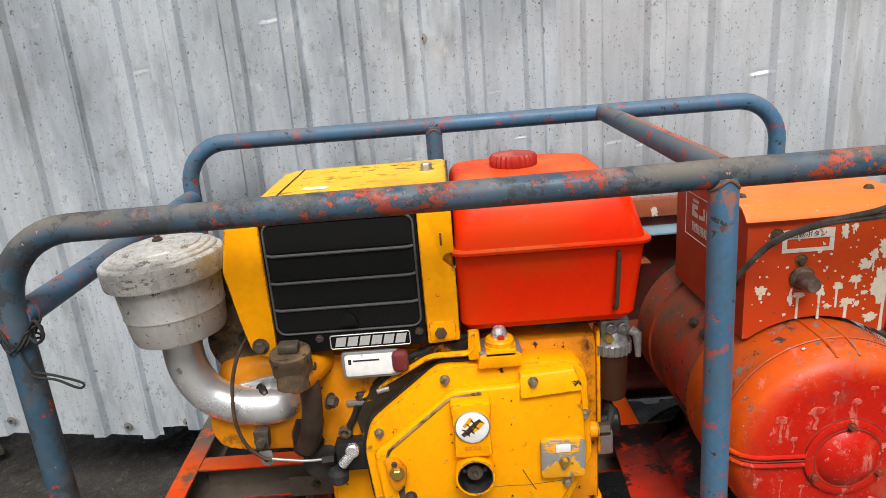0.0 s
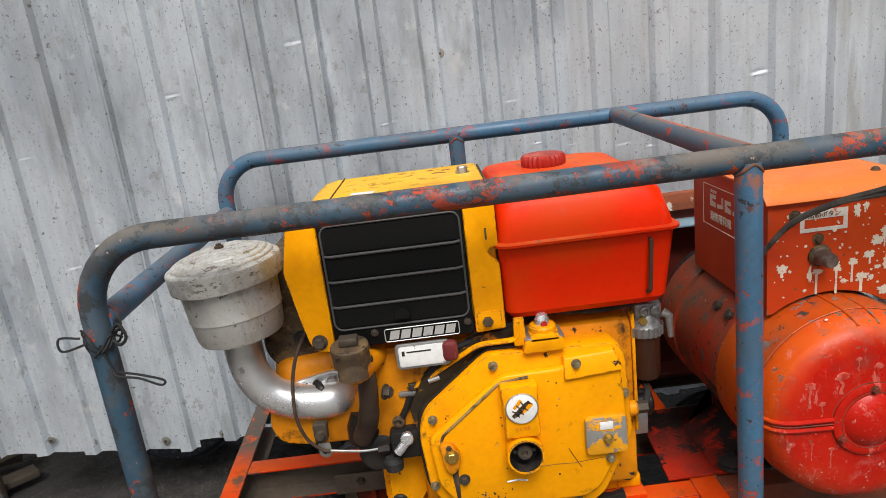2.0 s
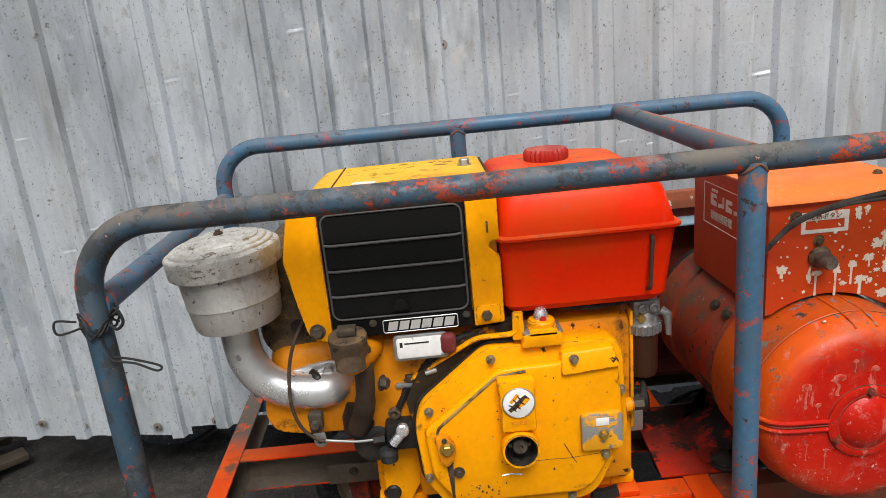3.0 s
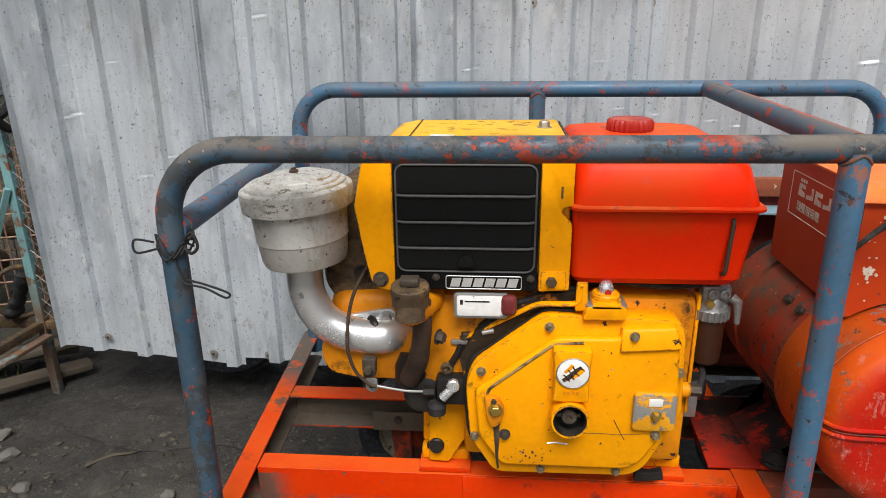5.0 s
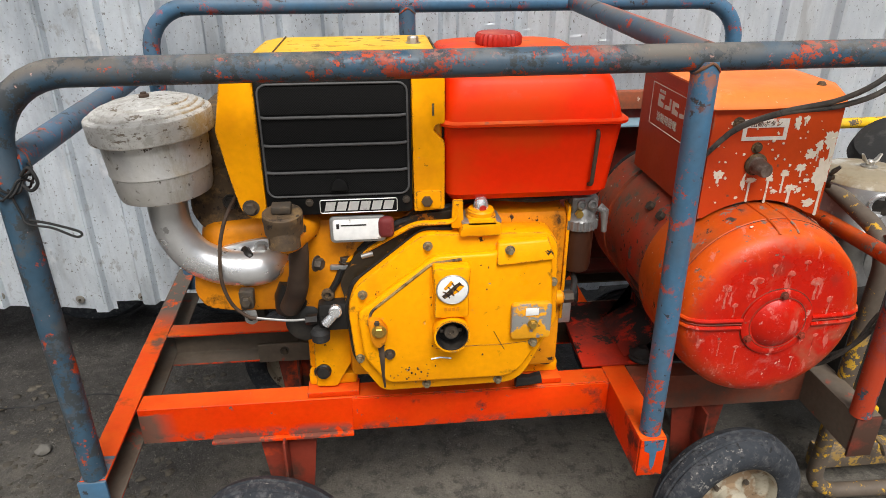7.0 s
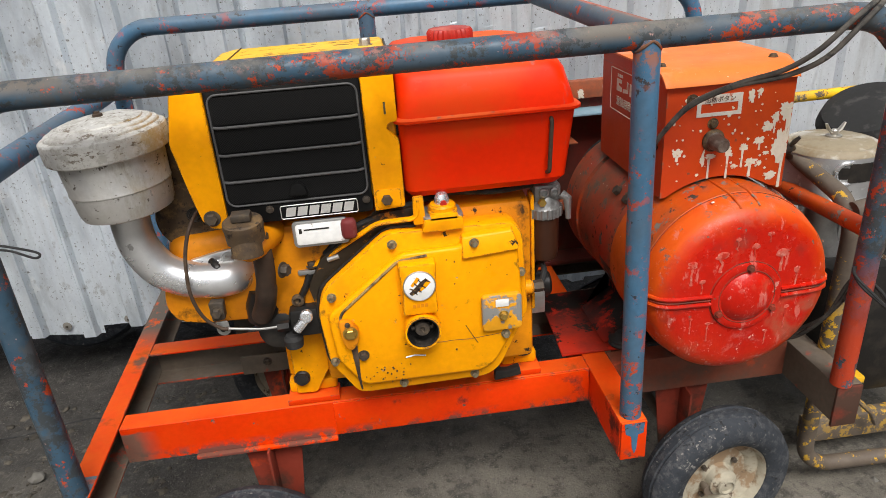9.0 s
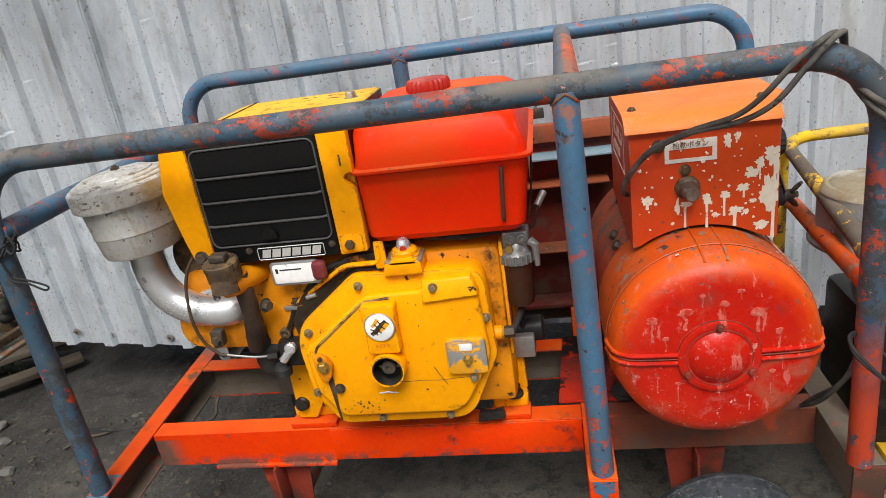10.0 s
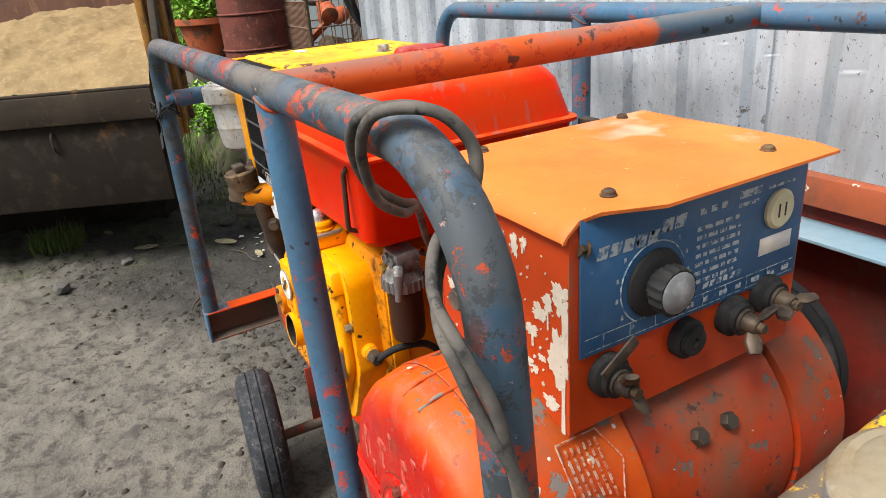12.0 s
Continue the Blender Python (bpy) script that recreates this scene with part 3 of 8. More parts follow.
M_SAND = surface("yellow_sand", (0.25, 0.178, 0.085), [
    dict(col=(0.20, 0.14, 0.07), scale=6, lo=0.45, hi=0.62, rough=0.95, amt=0.7),
    dict(col=(0.34, 0.26, 0.14), scale=30, lo=0.52, hi=0.7, rough=0.95, amt=0.6)], rough=0.95, grain=0.12, bump=0.6)
M_STONE = surface("grey_stone", (0.115, 0.108, 0.095), [
    dict(col=(0.10, 0.095, 0.09), scale=20, lo=0.5, hi=0.66, rough=0.9)], rough=0.9, grain=0.15, bump=0.4)
M_LEAF = surface("fresh_green_leaves", (0.15, 0.30, 0.045), [
    dict(col=(0.24, 0.42, 0.08), scale=9, lo=0.48, hi=0.66, rough=0.5, amt=0.8),
    dict(col=(0.035, 0.085, 0.015), scale=4, lo=0.5, hi=0.7, amt=0.7)], rough=0.5, grain=0.2)
M_LEAF_BRIGHT = surface("bright_young_leaves", (0.19, 0.40, 0.040), [
    dict(col=(0.32, 0.52, 0.08), scale=9, lo=0.48, hi=0.66, rough=0.5, amt=0.8),
    dict(col=(0.06, 0.15, 0.02), scale=4, lo=0.5, hi=0.7, amt=0.6)], rough=0.5, grain=0.2)
M_GRASS = surface("grass_blades", (0.10, 0.145, 0.035), [
    dict(col=(0.17, 0.17, 0.06), scale=6, lo=0.5, hi=0.7, rough=0.7, amt=0.7)], rough=0.6, grain=0.25)
M_PALE_WALL = surface("pale_far_wall_paint", (0.62, 0.68, 0.68), [
    dict(col=(0.42, 0.48, 0.50), scale=0.9, lo=0.45, hi=0.7, rough=0.8, amt=0.7)], rough=0.8)
M_BUCKET = surface("white_bucket_plastic", (0.66, 0.66, 0.62), [
    dict(col=(0.30, 0.27, 0.22), scale=14, lo=0.55, hi=0.7, amt=0.6)], rough=0.5)


# ---- mesh helpers ----
def V(*a):
    return Vector(a)


def bm_new():
    return bmesh.new()


def thing(name, at, label, category, group="", kind=""):
    ob = new(name)
    ob.location = at
    ob.empty_display_size = 0.05
    return tagged(ob, label, category, group, kind)


def finish(name, bm, material, smooth=35):
    bmesh.ops.recalc_face_normals(bm, faces=bm.faces)
    me = bpy.data.meshes.new(name)
    bm.to_mesh(me)
    bm.free()
    if material is not None:
        me.materials.append(material)
    if smooth:
        me.shade_smooth()
        me.set_sharp_from_angle(angle=radians(smooth))
    return me


def part(name, bm, material, parent, label="", smooth=35):
    """One mesh under a thing or under a part; built in world coordinates."""
    ob = new(name, finish(name, bm, material, smooth))
    ob.parent = parent
    if parent.type == "EMPTY":
        ob.matrix_parent_inverse = Matrix.LocRotScale(parent.location, parent.rotation_euler, None).inverted()
    return tagged(ob, label)


def solo(name, bm, material, label, category, group="", kind="", smooth=35):
    """A thing of a single mesh."""
    ob = new(name, finish(name, bm, material, smooth))
    return tagged(ob, label, category, group, kind)


def bevel(bm, width, seg=2, angle=30):
    if width <= 0:
        return bm
    edges = [e for e in bm.edges if len(e.link_faces) == 2 and e.calc_face_angle(0) > radians(angle)]
    bmesh.ops.bevel(bm, geom=edges, offset=width, segments=seg, affect="EDGES", profile=0.5, clamp_overlap=True)
    return bm


def box(x0, x1, y0, y1, z0, z1, b=0.0, bm=None, seg=2):
    one = bmesh.new()
    m = Matrix.Translation(((x0 + x1) / 2, (y0 + y1) / 2, (z0 + z1) / 2)) @ Matrix.Diagonal((abs(x1 - x0), abs(y1 - y0), abs(z1 - z0), 1))
    bmesh.ops.create_cube(one, size=1, matrix=m)
    bevel(one, b, seg)
    return join(bm, one)


def join(bm, one):
    if bm is None:
        return one
    me = bpy.data.meshes.new("tmp")
    one.to_mesh(me)
    one.free()
    bm.from_mesh(me)
    bpy.data.meshes.remove(me)
    return bm


def moved(bm, m):
    bmesh.ops.transform(bm, matrix=m, verts=bm.verts)
    return bm


def frame_of(d):
    d = Vector(d).normalized()
    return d.to_track_quat("Z", "Y").to_matrix().to_4x4()


def revolve(profile, at, axis, seg=32, bm=None):
    """A turned body: profile rows (radius, height along axis)."""
    one = bmesh.new()
    rings = []
    for r, h in profile:
        if r < 1e-5:
            rings.append([one.verts.new((0, 0, h))])
        else:
            rings.append([one.verts.new((r * math.cos(2 * math.pi * i / seg), r * math.sin(2 * math.pi * i / seg), h)) for i in range(seg)])
    for a, b in zip(rings, rings[1:]):
        for i in range(seg):
            j = (i + 1) % seg
            if len(a) == 1 and len(b) == 1:
                continue
            if len(a) == 1:
                one.faces.new((a[0], b[i], b[j]))
            elif len(b) == 1:
                one.faces.new((a[i], a[j], b[0]))
            else:
                one.faces.new((a[i], a[j], b[j], b[i]))
    if len(rings[0]) > 1:
        one.faces.new(rings[0][::-1])
    if len(rings[-1]) > 1:
        one.faces.new(rings[-1])
    moved(one, Matrix.Translation(at) @ frame_of(axis))
    return join(bm, one)


def fluted(profile, at, axis, flutes, depth, bm=None):
    """A turned body whose rim is cut with flutes."""
    seg = flutes * 4
    one = revolve(profile, (0, 0, 0), (0, 0, 1), seg)
    for v in one.verts:
        r = math.hypot(v.co.x, v.co.y)
        if r > 0.6 * max(p[0] for p in profile):
            k = 1 - depth * (0.5 - 0.5 * math.cos(flutes * math.atan2(v.co.y, v.co.x)))
            v.co.x, v.co.y = v.co.x * k, v.co.y * k
    moved(one, Matrix.Translation(at) @ frame_of(axis))
    return join(bm, one)


def rod(p0, p1, r, r1=None, seg=16, bm=None, b=0.0):
    p0, p1 = Vector(p0), Vector(p1)
    n = (p1 - p0).length
    r1 = r if r1 is None else r1
    prof = [(r, 0), (r1, n)] if b <= 0 else [(r - b, 0), (r, b), (r1, n - b), (r1 - b, n)]
    return revolve(prof, p0, p1 - p0, seg, bm)


def fillet(points, radius, n=8):
    """A polyline with its corners rounded."""
    pts = [Vector(p) for p in points]
    out = [pts[0]]
    for i in range(1, len(pts) - 1):
        a, p, c = pts[i - 1], pts[i], pts[i + 1]
        u, w = (a - p), (c - p)
        r = min(radius, u.length * 0.49, w.length * 0.49)
        s, e = p + u.normalized() * r, p + w.normalized() * r
        for k in range(n + 1):
            t = k / n
            # a round arc, by weighted quadratic
            wgt = math.cos(math.acos(max(-1, min(1, -u.normalized().dot(w.normalized())))) / 2)
            den = (1 - t) ** 2 + 2 * t * (1 - t) * wgt + t * t
            out.append((s * (1 - t) ** 2 + p * (2 * t * (1 - t) * wgt) + e * t * t) / den)
    out.append(pts[-1])
    return out


def spline(points, n=6):
    """A smooth curve through points (Catmull-Rom)."""
    p = [Vector(q) for q in points]
    p = [p[0] * 2 - p[1]] + p + [p[-1] * 2 - p[-2]]
    out = []
    for i in range(1, len(p) - 2):
        for k in range(n):
            t = k / n
            out.append(0.5 * (2 * p[i] + (p[i + 1] - p[i - 1]) * t + (2 * p[i - 1] - 5 * p[i] + 4 * p[i + 1] - p[i + 2]) * t * t
                              + (3 * p[i] - p[i - 1] - 3 * p[i + 1] + p[i + 2]) * t ** 3))
    out.append(p[-2])
    return out


def sweep(points, r, seg=14, bm=None, wobble=0.0, squash=1.0):
    """A round tube along points; r may be a list."""
    one = bmesh.new()
    pts = [Vector(p) for p in points]
    tan = [(pts[min(i + 1, len(pts) - 1)] - pts[max(i - 1, 0)]).normalized() for i in range(len(pts))]
    up = Vector((0, 0, 1)) if abs(tan[0].z) < 0.9 else Vector((1, 0, 0))
    side = tan[0].cross(up).normalized()
    rings = []
    for i, p in enumerate(pts):
        side = (side - tan[i] * side.dot(tan[i])).normalized()
        nor = tan[i].cross(side)
        rr = r[i] if isinstance(r, (list, tuple)) else r
        if wobble:
            rr *= 1 + wobble * noise.noise(p * 30)
        rings.append([one.verts.new(p + (side * math.cos(2 * math.pi * k / seg) + nor * (squash * math.sin(2 * math.pi * k / seg))) * rr) for k in range(seg)])
    for a, b in zip(rings, rings[1:]):
        for k in range(seg):
            one.faces.new((a[k], a[(k + 1) % seg], b[(k + 1) % seg], b[k]))
    one.faces.new(rings[0][::-1])
    one.faces.new(rings[-1])
    return join(bm, one)


def prism(outline, axis, a, b, bev=0.0, bm=None, seg=2):
    """A flat outline pushed along an axis from a to b. axis y: outline in x, z; axis x: in y, z; axis z: in x, y."""
    one = bmesh.new()

    def at(u, w, h):
        return {"y": (u, h, w), "x": (h, u, w), "z": (u, w, h)}[axis]
    lo = [one.verts.new(at(u, w, a)) for u, w in outline]
    hi = [one.verts.new(at(u, w, b)) for u, w in outline]
    n = len(outline)
    one.faces.new(lo)
    one.faces.new(hi[::-1])
    for i in range(n):
        one.faces.new((lo[i], hi[i], hi[(i + 1) % n], lo[(i + 1) % n]))
    bmesh.ops.recalc_face_normals(one, faces=one.faces)
    bevel(one, bev, seg)
    return join(bm, one)


def round_rect(u0, u1, w0, w1, r, n=5):
    out = []
    for cu, cw, a0 in ((u1 - r, w1 - r, 0), (u0 + r, w1 - r, 90), (u0 + r, w0 + r, 180), (u1 - r, w0 + r, 270)):
        for k in range(n + 1):
            a = radians(a0 + 90 * k / n)
            out.append((cu + r * math.cos(a), cw + r * math.sin(a)))
    return out


def rounded(poly, r, n=4):
    """A polygon with its corners rounded."""
    out = []
    m = len(poly)
    for i in range(m):
        a, p, c = Vector(poly[i - 1]), Vector(poly[i]), Vector(poly[(i + 1) % m])
        u, w = a - p, c - p
        q = min(r, u.length * 0.45, w.length * 0.45)
        s, e = p + u.normalized() * q, p + w.normalized() * q
        for k in range(n + 1):
            t = k / n
            v = s * (1 - t) ** 2 + p * 2 * t * (1 - t) + e * t * t
            out.append((v.x, v.y))
    return out


def bolt(at, axis, r=0.009, h=0.008, washer=True, bm=None):
    """A hexagon bolt head with its washer."""
    at, axis = Vector(at), Vector(axis).normalized()
    if washer:
        bm = revolve([(r * 1.35, 0), (r * 1.35, 0.002)], at, axis, 16, bm)
    bm = revolve([(r, 0.002), (r, 0.002 + h * 0.8), (r * 0.86, 0.002 + h)], at, axis, 6, bm)
    return bm


def channel(axis, a, b, u0, u1, z0, z1, t=0.006, open_to=1):
    """A C section along an axis; open_to: the side (+1 or -1) that lies open."""
    web = (u0, u0 + t) if open_to > 0 else (u1 - t, u1)
    if open_to > 0:
        prof = [(u0, z0), (u1, z0), (u1, z0 + t), (u0 + t, z0 + t * 1.6), (u0 + t, z1 - t * 1.6), (u1, z1 - t), (u1, z1), (u0, z1)]
    else:
        prof = [(u1, z0), (u1, z1), (u0, z1), (u0, z1 - t), (u1 - t, z1 - t * 1.6), (u1 - t, z0 + t * 1.6), (u0, z0 + t), (u0, z0)]
    return prism(prof, axis, a, b, 0.0012, seg=1)


def rail(name, parent, outside, inside, label, axis, a, b, u0, u1, z0, z1, open_to):
    """A C section whose hollow is of another material."""
    ob = part(name, channel(axis, a, b, u0, u1, z0, z1, 0.006, open_to), outside, parent, label)
    ob.data.materials.append(inside)
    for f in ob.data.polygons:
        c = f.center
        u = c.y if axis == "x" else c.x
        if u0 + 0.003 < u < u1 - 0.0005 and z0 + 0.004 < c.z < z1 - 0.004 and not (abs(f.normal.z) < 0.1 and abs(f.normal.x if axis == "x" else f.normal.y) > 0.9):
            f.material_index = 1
    return ob


def text_mesh(body, size, m, bold=0.0, depth=0.0006):
    cu = bpy.data.curves.new("writing", "FONT")
    cu.body, cu.size, cu.extrude, cu.offset = body, size, depth, bold
    cu.align_x, cu.align_y = "CENTER", "CENTER"
    ob = bpy.data.objects.new("writing", cu)
    scene.collection.objects.link(ob)
    me = bpy.data.meshes.new_from_object(ob.evaluated_get(bpy.context.evaluated_depsgraph_get()))
    bpy.data.objects.remove(ob)
    bm = bmesh.new()
    bm.from_mesh(me)
    bpy.data.meshes.remove(me)
    return moved(bm, m)


# ---- ground ----
def ground_height(x, y):
    h = 0.012 * noise.noise(Vector((x * 1.1, y * 1.1, 0.3))) + 0.008 * noise.noise(Vector((x * 4.2, y * 4.2, 1.3)))
    rough = 0.35 + 0.65 * min(1.0, max(0.0, (-x - 0.3) / 0.6))
    clod = noise.noise(Vector((x * 11, y * 11, 2.3)))
    h += rough * (0.045 * max(0.0, clod - 0.12) + 0.010 * noise.noise(Vector((x * 26, y * 26, 4.0))))
    if -3.2 < x < -0.7:
        # a churned band of mud beside the cart
        band = math.exp(-((y - 1.28 - 0.35 * (x + 1.2)) / 0.22) ** 2)
        h += band * (0.030 * max(0.0, noise.noise(Vector((x * 15, y * 15, 7.0)))) + 0.016 * abs(noise.noise(Vector((x * 34, y * 34, 9.0)))))
    if abs(x) > 7 or abs(y) > 7:
        h *= 0.3
    return h - 0.03


def axis_steps(lo, hi, step, far):
    mid = list(np.arange(lo, hi + 1e-6, step))
    out, d = [], step
    a = lo
    while a > -far:
        d *= 1.6
        a -= d
        out.insert(0, a)
    b, d = mid[-1], step
    right = []
    while b < far:
        d *= 1.6
        b += d
        right.append(b)
    return out + mid + right


def build_ground():
    xs = axis_steps(-4.6, 1.9, 0.026, 300)
    ys = axis_steps(0.3, 3.1, 0.026, 300)
    verts = [(x, y, ground_height(x, y)) for y in ys for x in xs]
    n = len(xs)
    faces = [(j * n + i, j * n + i + 1, (j + 1) * n + i + 1, (j + 1) * n + i) for j in range(len(ys) - 1) for i in range(n - 1)]
    me = bpy.data.meshes.new("ground")
    me.from_pydata(verts, [], faces)
    me.materials.append(M_GROUND)
    me.shade_smooth()
    return tagged(new("ground", me), "dark trodden mud yard, wet in places and dried pale in others", "ground", kind="structure")


def ground_material():
    k = Nodes("yard_mud")
    big = k.noise(0.9, 5, 0.6, shift=2.0)
    mid = k.noise(5.0, 6, 0.65, shift=8.0)
    fine = k.noise(60.0, 5, 0.7, shift=4.0)
    grit = k.noise(190.0, 3, 0.7, shift=14.0)
    sep = k.t.nodes.new("ShaderNodeSeparateXYZ")
    k.link(k.tc.outputs["Object"], sep.inputs[0])
    # wet dark soil towards the fence, dried pale soil in the open yard
    west = k.math("MULTIPLY", k.math("MAXIMUM", k.math("SUBTRACT", -1.25, sep.outputs[0]), 0.0), 0.75)
    west = k.math("ADD", west, k.math("MINIMUM", k.math("MULTIPLY", k.math("MAXIMUM", k.math("SUBTRACT", -0.5, sep.outputs[0]), 0.0), 0.8), 0.18))
    open_yard = k.math("MULTIPLY", k.math("MAXIMUM", k.math("SUBTRACT", -2.4, sep.outputs[0]), 0.0), 1.25)
    west = k.math("SUBTRACT", west, k.math("MINIMUM", open_yard, 1.25))
    wet = k.ramp(k.math("ADD", k.math("ADD", sep.outputs[1], west), k.math("MULTIPLY", k.math("SUBTRACT", big, 0.5), 1.6)), 1.30, 1.95)
    col = k.mix(wet, (0.142, 0.128, 0.103), (0.015, 0.0135, 0.011))
    col = k.mix(k.math("MULTIPLY", k.ramp(mid, 0.44, 0.64), 0.50), col, (0.040, 0.036, 0.030))
    moss = k.math("MULTIPLY", k.ramp(sep.outputs[0], -2.3, -3.0), k.ramp(k.noise(3.2, 6, 0.7, shift=31.0), 0.46, 0.60))
    col = k.mix(k.math("MULTIPLY", moss, 0.75), col, (0.058, 0.074, 0.024))
    lumps = k.noise(19.0, 6, 0.72, shift=6.0)
    col = k.mix(k.math("MULTIPLY", k.ramp(lumps, 0.50, 0.60), 0.75), col, (0.026, 0.023, 0.020))
    col = k.mix(k.math("MULTIPLY", k.ramp(lumps, 0.42, 0.34), 0.22), col, (0.20, 0.18, 0.145))
    col = k.mix(k.math("MULTIPLY", k.ramp(fine, 0.50, 0.78), 0.22), col, (0.17, 0.155, 0.14))
    col = k.mix(k.math("MULTIPLY", k.ramp(grit, 0.60, 0.68), 0.6), col, (0.22, 0.205, 0.18))
    col = k.mix(k.math("MULTIPLY", k.ramp(grit, 0.40, 0.33), 0.6), col, (0.020, 0.018, 0.016))
    k.link(col, k.b.inputs["Base Color"])
    k.link(k.ramp(mid, 0.35, 0.65, 0.95, 0.62), k.b.inputs["Roughness"])
    n1 = k.bump(mid, 0.6, 0.012)
    n2 = k.bump(fine, 0.45, 0.006, k.bump(lumps, 0.9, 0.014, n1))
    k.link(k.bump(grit, 0.25, 0.002, n2), k.b.inputs["Normal"])
    return k.mat


M_GROUND = ground_material()
build_ground()

# ---- corrugated fence ----
FENCE_Y = 2.235
DENTS = [(-0.90, 1.52, 0.016, 0.05), (-0.47, 1.64, 0.020, 0.06), (-0.195, 1.35, 0.014, 0.04), (-1.095, 1.435, 0.013, 0.03),
         (-1.27, 1.395, 0.014, 0.035), (-1.43, 1.376, 0.016, 0.04), (-1.59, 1.20, 0.020, 0.05), (-1.26, 1.05, 0.016, 0.04),
         (1.066, 1.365, 0.024, 0.06), (0.594, 1.178, 0.010, 0.05), (0.691, 1.162, 0.012, 0.04), (0.42, 1.20, 0.010, 0.03),
         (-1.36, 0.98, 0.018, 0.05), (-1.62, 1.19, 0.02, 0.05), (0.86, 1.30, 0.012, 0.03), (-1.0, 1.0, 0.013, 0.04), (0.30, 1.22, 0.012, 0.035)]
rng = random.Random(83)
for i in range(26):
    DENTS.append((rng.uniform(-1.75, 1.25), rng.uniform(0.75, 1.75), rng.uniform(0.004, 0.010), rng.uniform(0.025, 0.045)))


def rib_profile(x, first, pitch):
    """How far the sheet stands forward at x: a broad rib, a flat pan and a small stiffening rib in the pan."""
    u = ((x - first) / pitch) % 1.0
    d = 0.0
    if u < 0.06:
        d = 0.025 * (1 - u / 0.06)
    elif u > 0.70:
        d = 0.025 * min(1.0, (u - 0.70) / 0.07)
    if abs(u - 0.385) < 0.045:
        d = 0.0022 * (1 - abs(u - 0.385) / 0.045)
    return d


def sheet(x0, x1, first, pitch, z0, z1, back, seed):
    xs, x = [], x0
    marks = sorted({round(first + pitch * (i + f), 5) for i in range(-30, 40) for f in (0, 0.03, 0.06, 0.10, 0.15, 0.22, 0.28, 0.34, 0.385, 0.43, 0.50, 0.60, 0.70, 0.735, 0.77, 0.86, 0.93)})
    near = [d for d in DENTS if x0 - 0.1 < d[0] < x1 + 0.1]
    marks += [d[0] + d[3] * f for d in near for f in np.linspace(-0.85, 0.85, 9)]
    xs = []
    for m in sorted([x0, x1] + [m for m in marks if x0 + 0.002 < m < x1 - 0.002]):
        if not xs or m - xs[-1] > 0.0015:
            xs.append(m)
    low_edge = sum(z0) / 2
    zs = list(np.linspace(0, 0.66, 70)) + list(np.linspace(0.69, 1, 8))
    zs += [(d[1] + d[3] * f - low_edge) / (z1 - low_edge) for d in near for f in np.linspace(-0.6, 0.6, 15)]
    zs = sorted(q for q in zs if 0 <= q <= 1)
    zs = [q for q, p in zip(zs, [-1] + zs) if q - p > 0.0004]
    bm = bmesh.new()
    rows = []
    for q in zs:
        row = []
        for x in xs:
            zb = z0[0] + (z0[1] - z0[0]) * (x - x0) / (x1 - x0) + 0.010 * noise.noise(Vector((x * 9, seed, 0)))
            z = zb + (z1 - zb) * q
            y = FENCE_Y + back - rib_profile(x, first, pitch)
            y += 0.012 * noise.noise(Vector((x * 0.9, z * 0.8, seed)))
            for dx, dz, amp, wid in near:
                u, w = (x - dx) / (wid * 0.55), (z - dz - 0.10 * (x - dx)) / (wid * 0.24)
                if abs(u) < 1.6 and abs(w) < 2.6:
                    # a fold pushed in above a sharp crease, a lip bulging out below it
                    span = max(0.0, 1 - (u / 1.5) ** 2) ** 1.5
                    y += 0.15 * amp * span * (math.exp(-abs(w - 0.15) * 2.2) - 0.8 * math.exp(-((w + 0.55) / 0.35) ** 2))
            row.append(bm.verts.new((x, y, z)))
        rows.append(row)
    for a, b in zip(rows, rows[1:]):
        for i in range(len(xs) - 1):
            bm.faces.new((a[i], a[i + 1], b[i + 1], b[i]))
    bmesh.ops.solidify(bm, geom=bm.faces[:], thickness=0.0012)
    return bm


fence = thing("wall_fence", (0, FENCE_Y, 0.2), "grey galvanised corrugated sheet fence, dented, scratched and stained", "fence", kind="structure")
part("metal_sheet", sheet(-1.825, -1.08, -1.466, 0.180, (0.285, 0.215), 2.45, 0.012, 1.0), M_GALV, fence, smooth=25)
part("metal_sheet", sheet(-1.115, -0.335, -1.113, 0.1805, (0.255, 0.215), 2.45, 0.006, 2.0), M_GALV, fence, smooth=25)
part("metal_sheet", sheet(-0.375, 0.42, -0.384, 0.188, (0.22, 0.21), 2.45, 0.0, 3.0), M_GALV, fence, smooth=25)
# right-hand sheets use the brightened copy
part("metal_sheet", sheet(0.38, 1.30, 0.555, 0.199, (0.21, 0.22), 2.45, 0.006, 4.0), M_GALV_LIT, fence, smooth=25)
part("metal_sheet", sheet(1.26, 2.20, 1.15, 0.199, (0.22, 0.20), 2.45, 0.0, 5.0), M_GALV_LIT, fence, smooth=25)
part("metal_sheet", sheet(2.16, 3.30, 2.145, 0.199, (0.20, 0.20), 2.45, 0.006, 6.0), M_GALV_LIT, fence, smooth=25)
for rz in (0.45, 1.55, 2.2):
    part("rail", box(-1.80, 3.28, FENCE_Y + 0.035, FENCE_Y + 0.085, rz - 0.03, rz + 0.03, 0.004), M_WOOD, fence, "weathered timber rail")
for px in (-0.60, 0.60, 1.80, 3.0):
    part("post", box(px - 0.035, px + 0.035, FENCE_Y + 0.09, FENCE_Y + 0.16, -0.1, 2.42, 0.004), M_WOOD, fence, "weathered timber post")


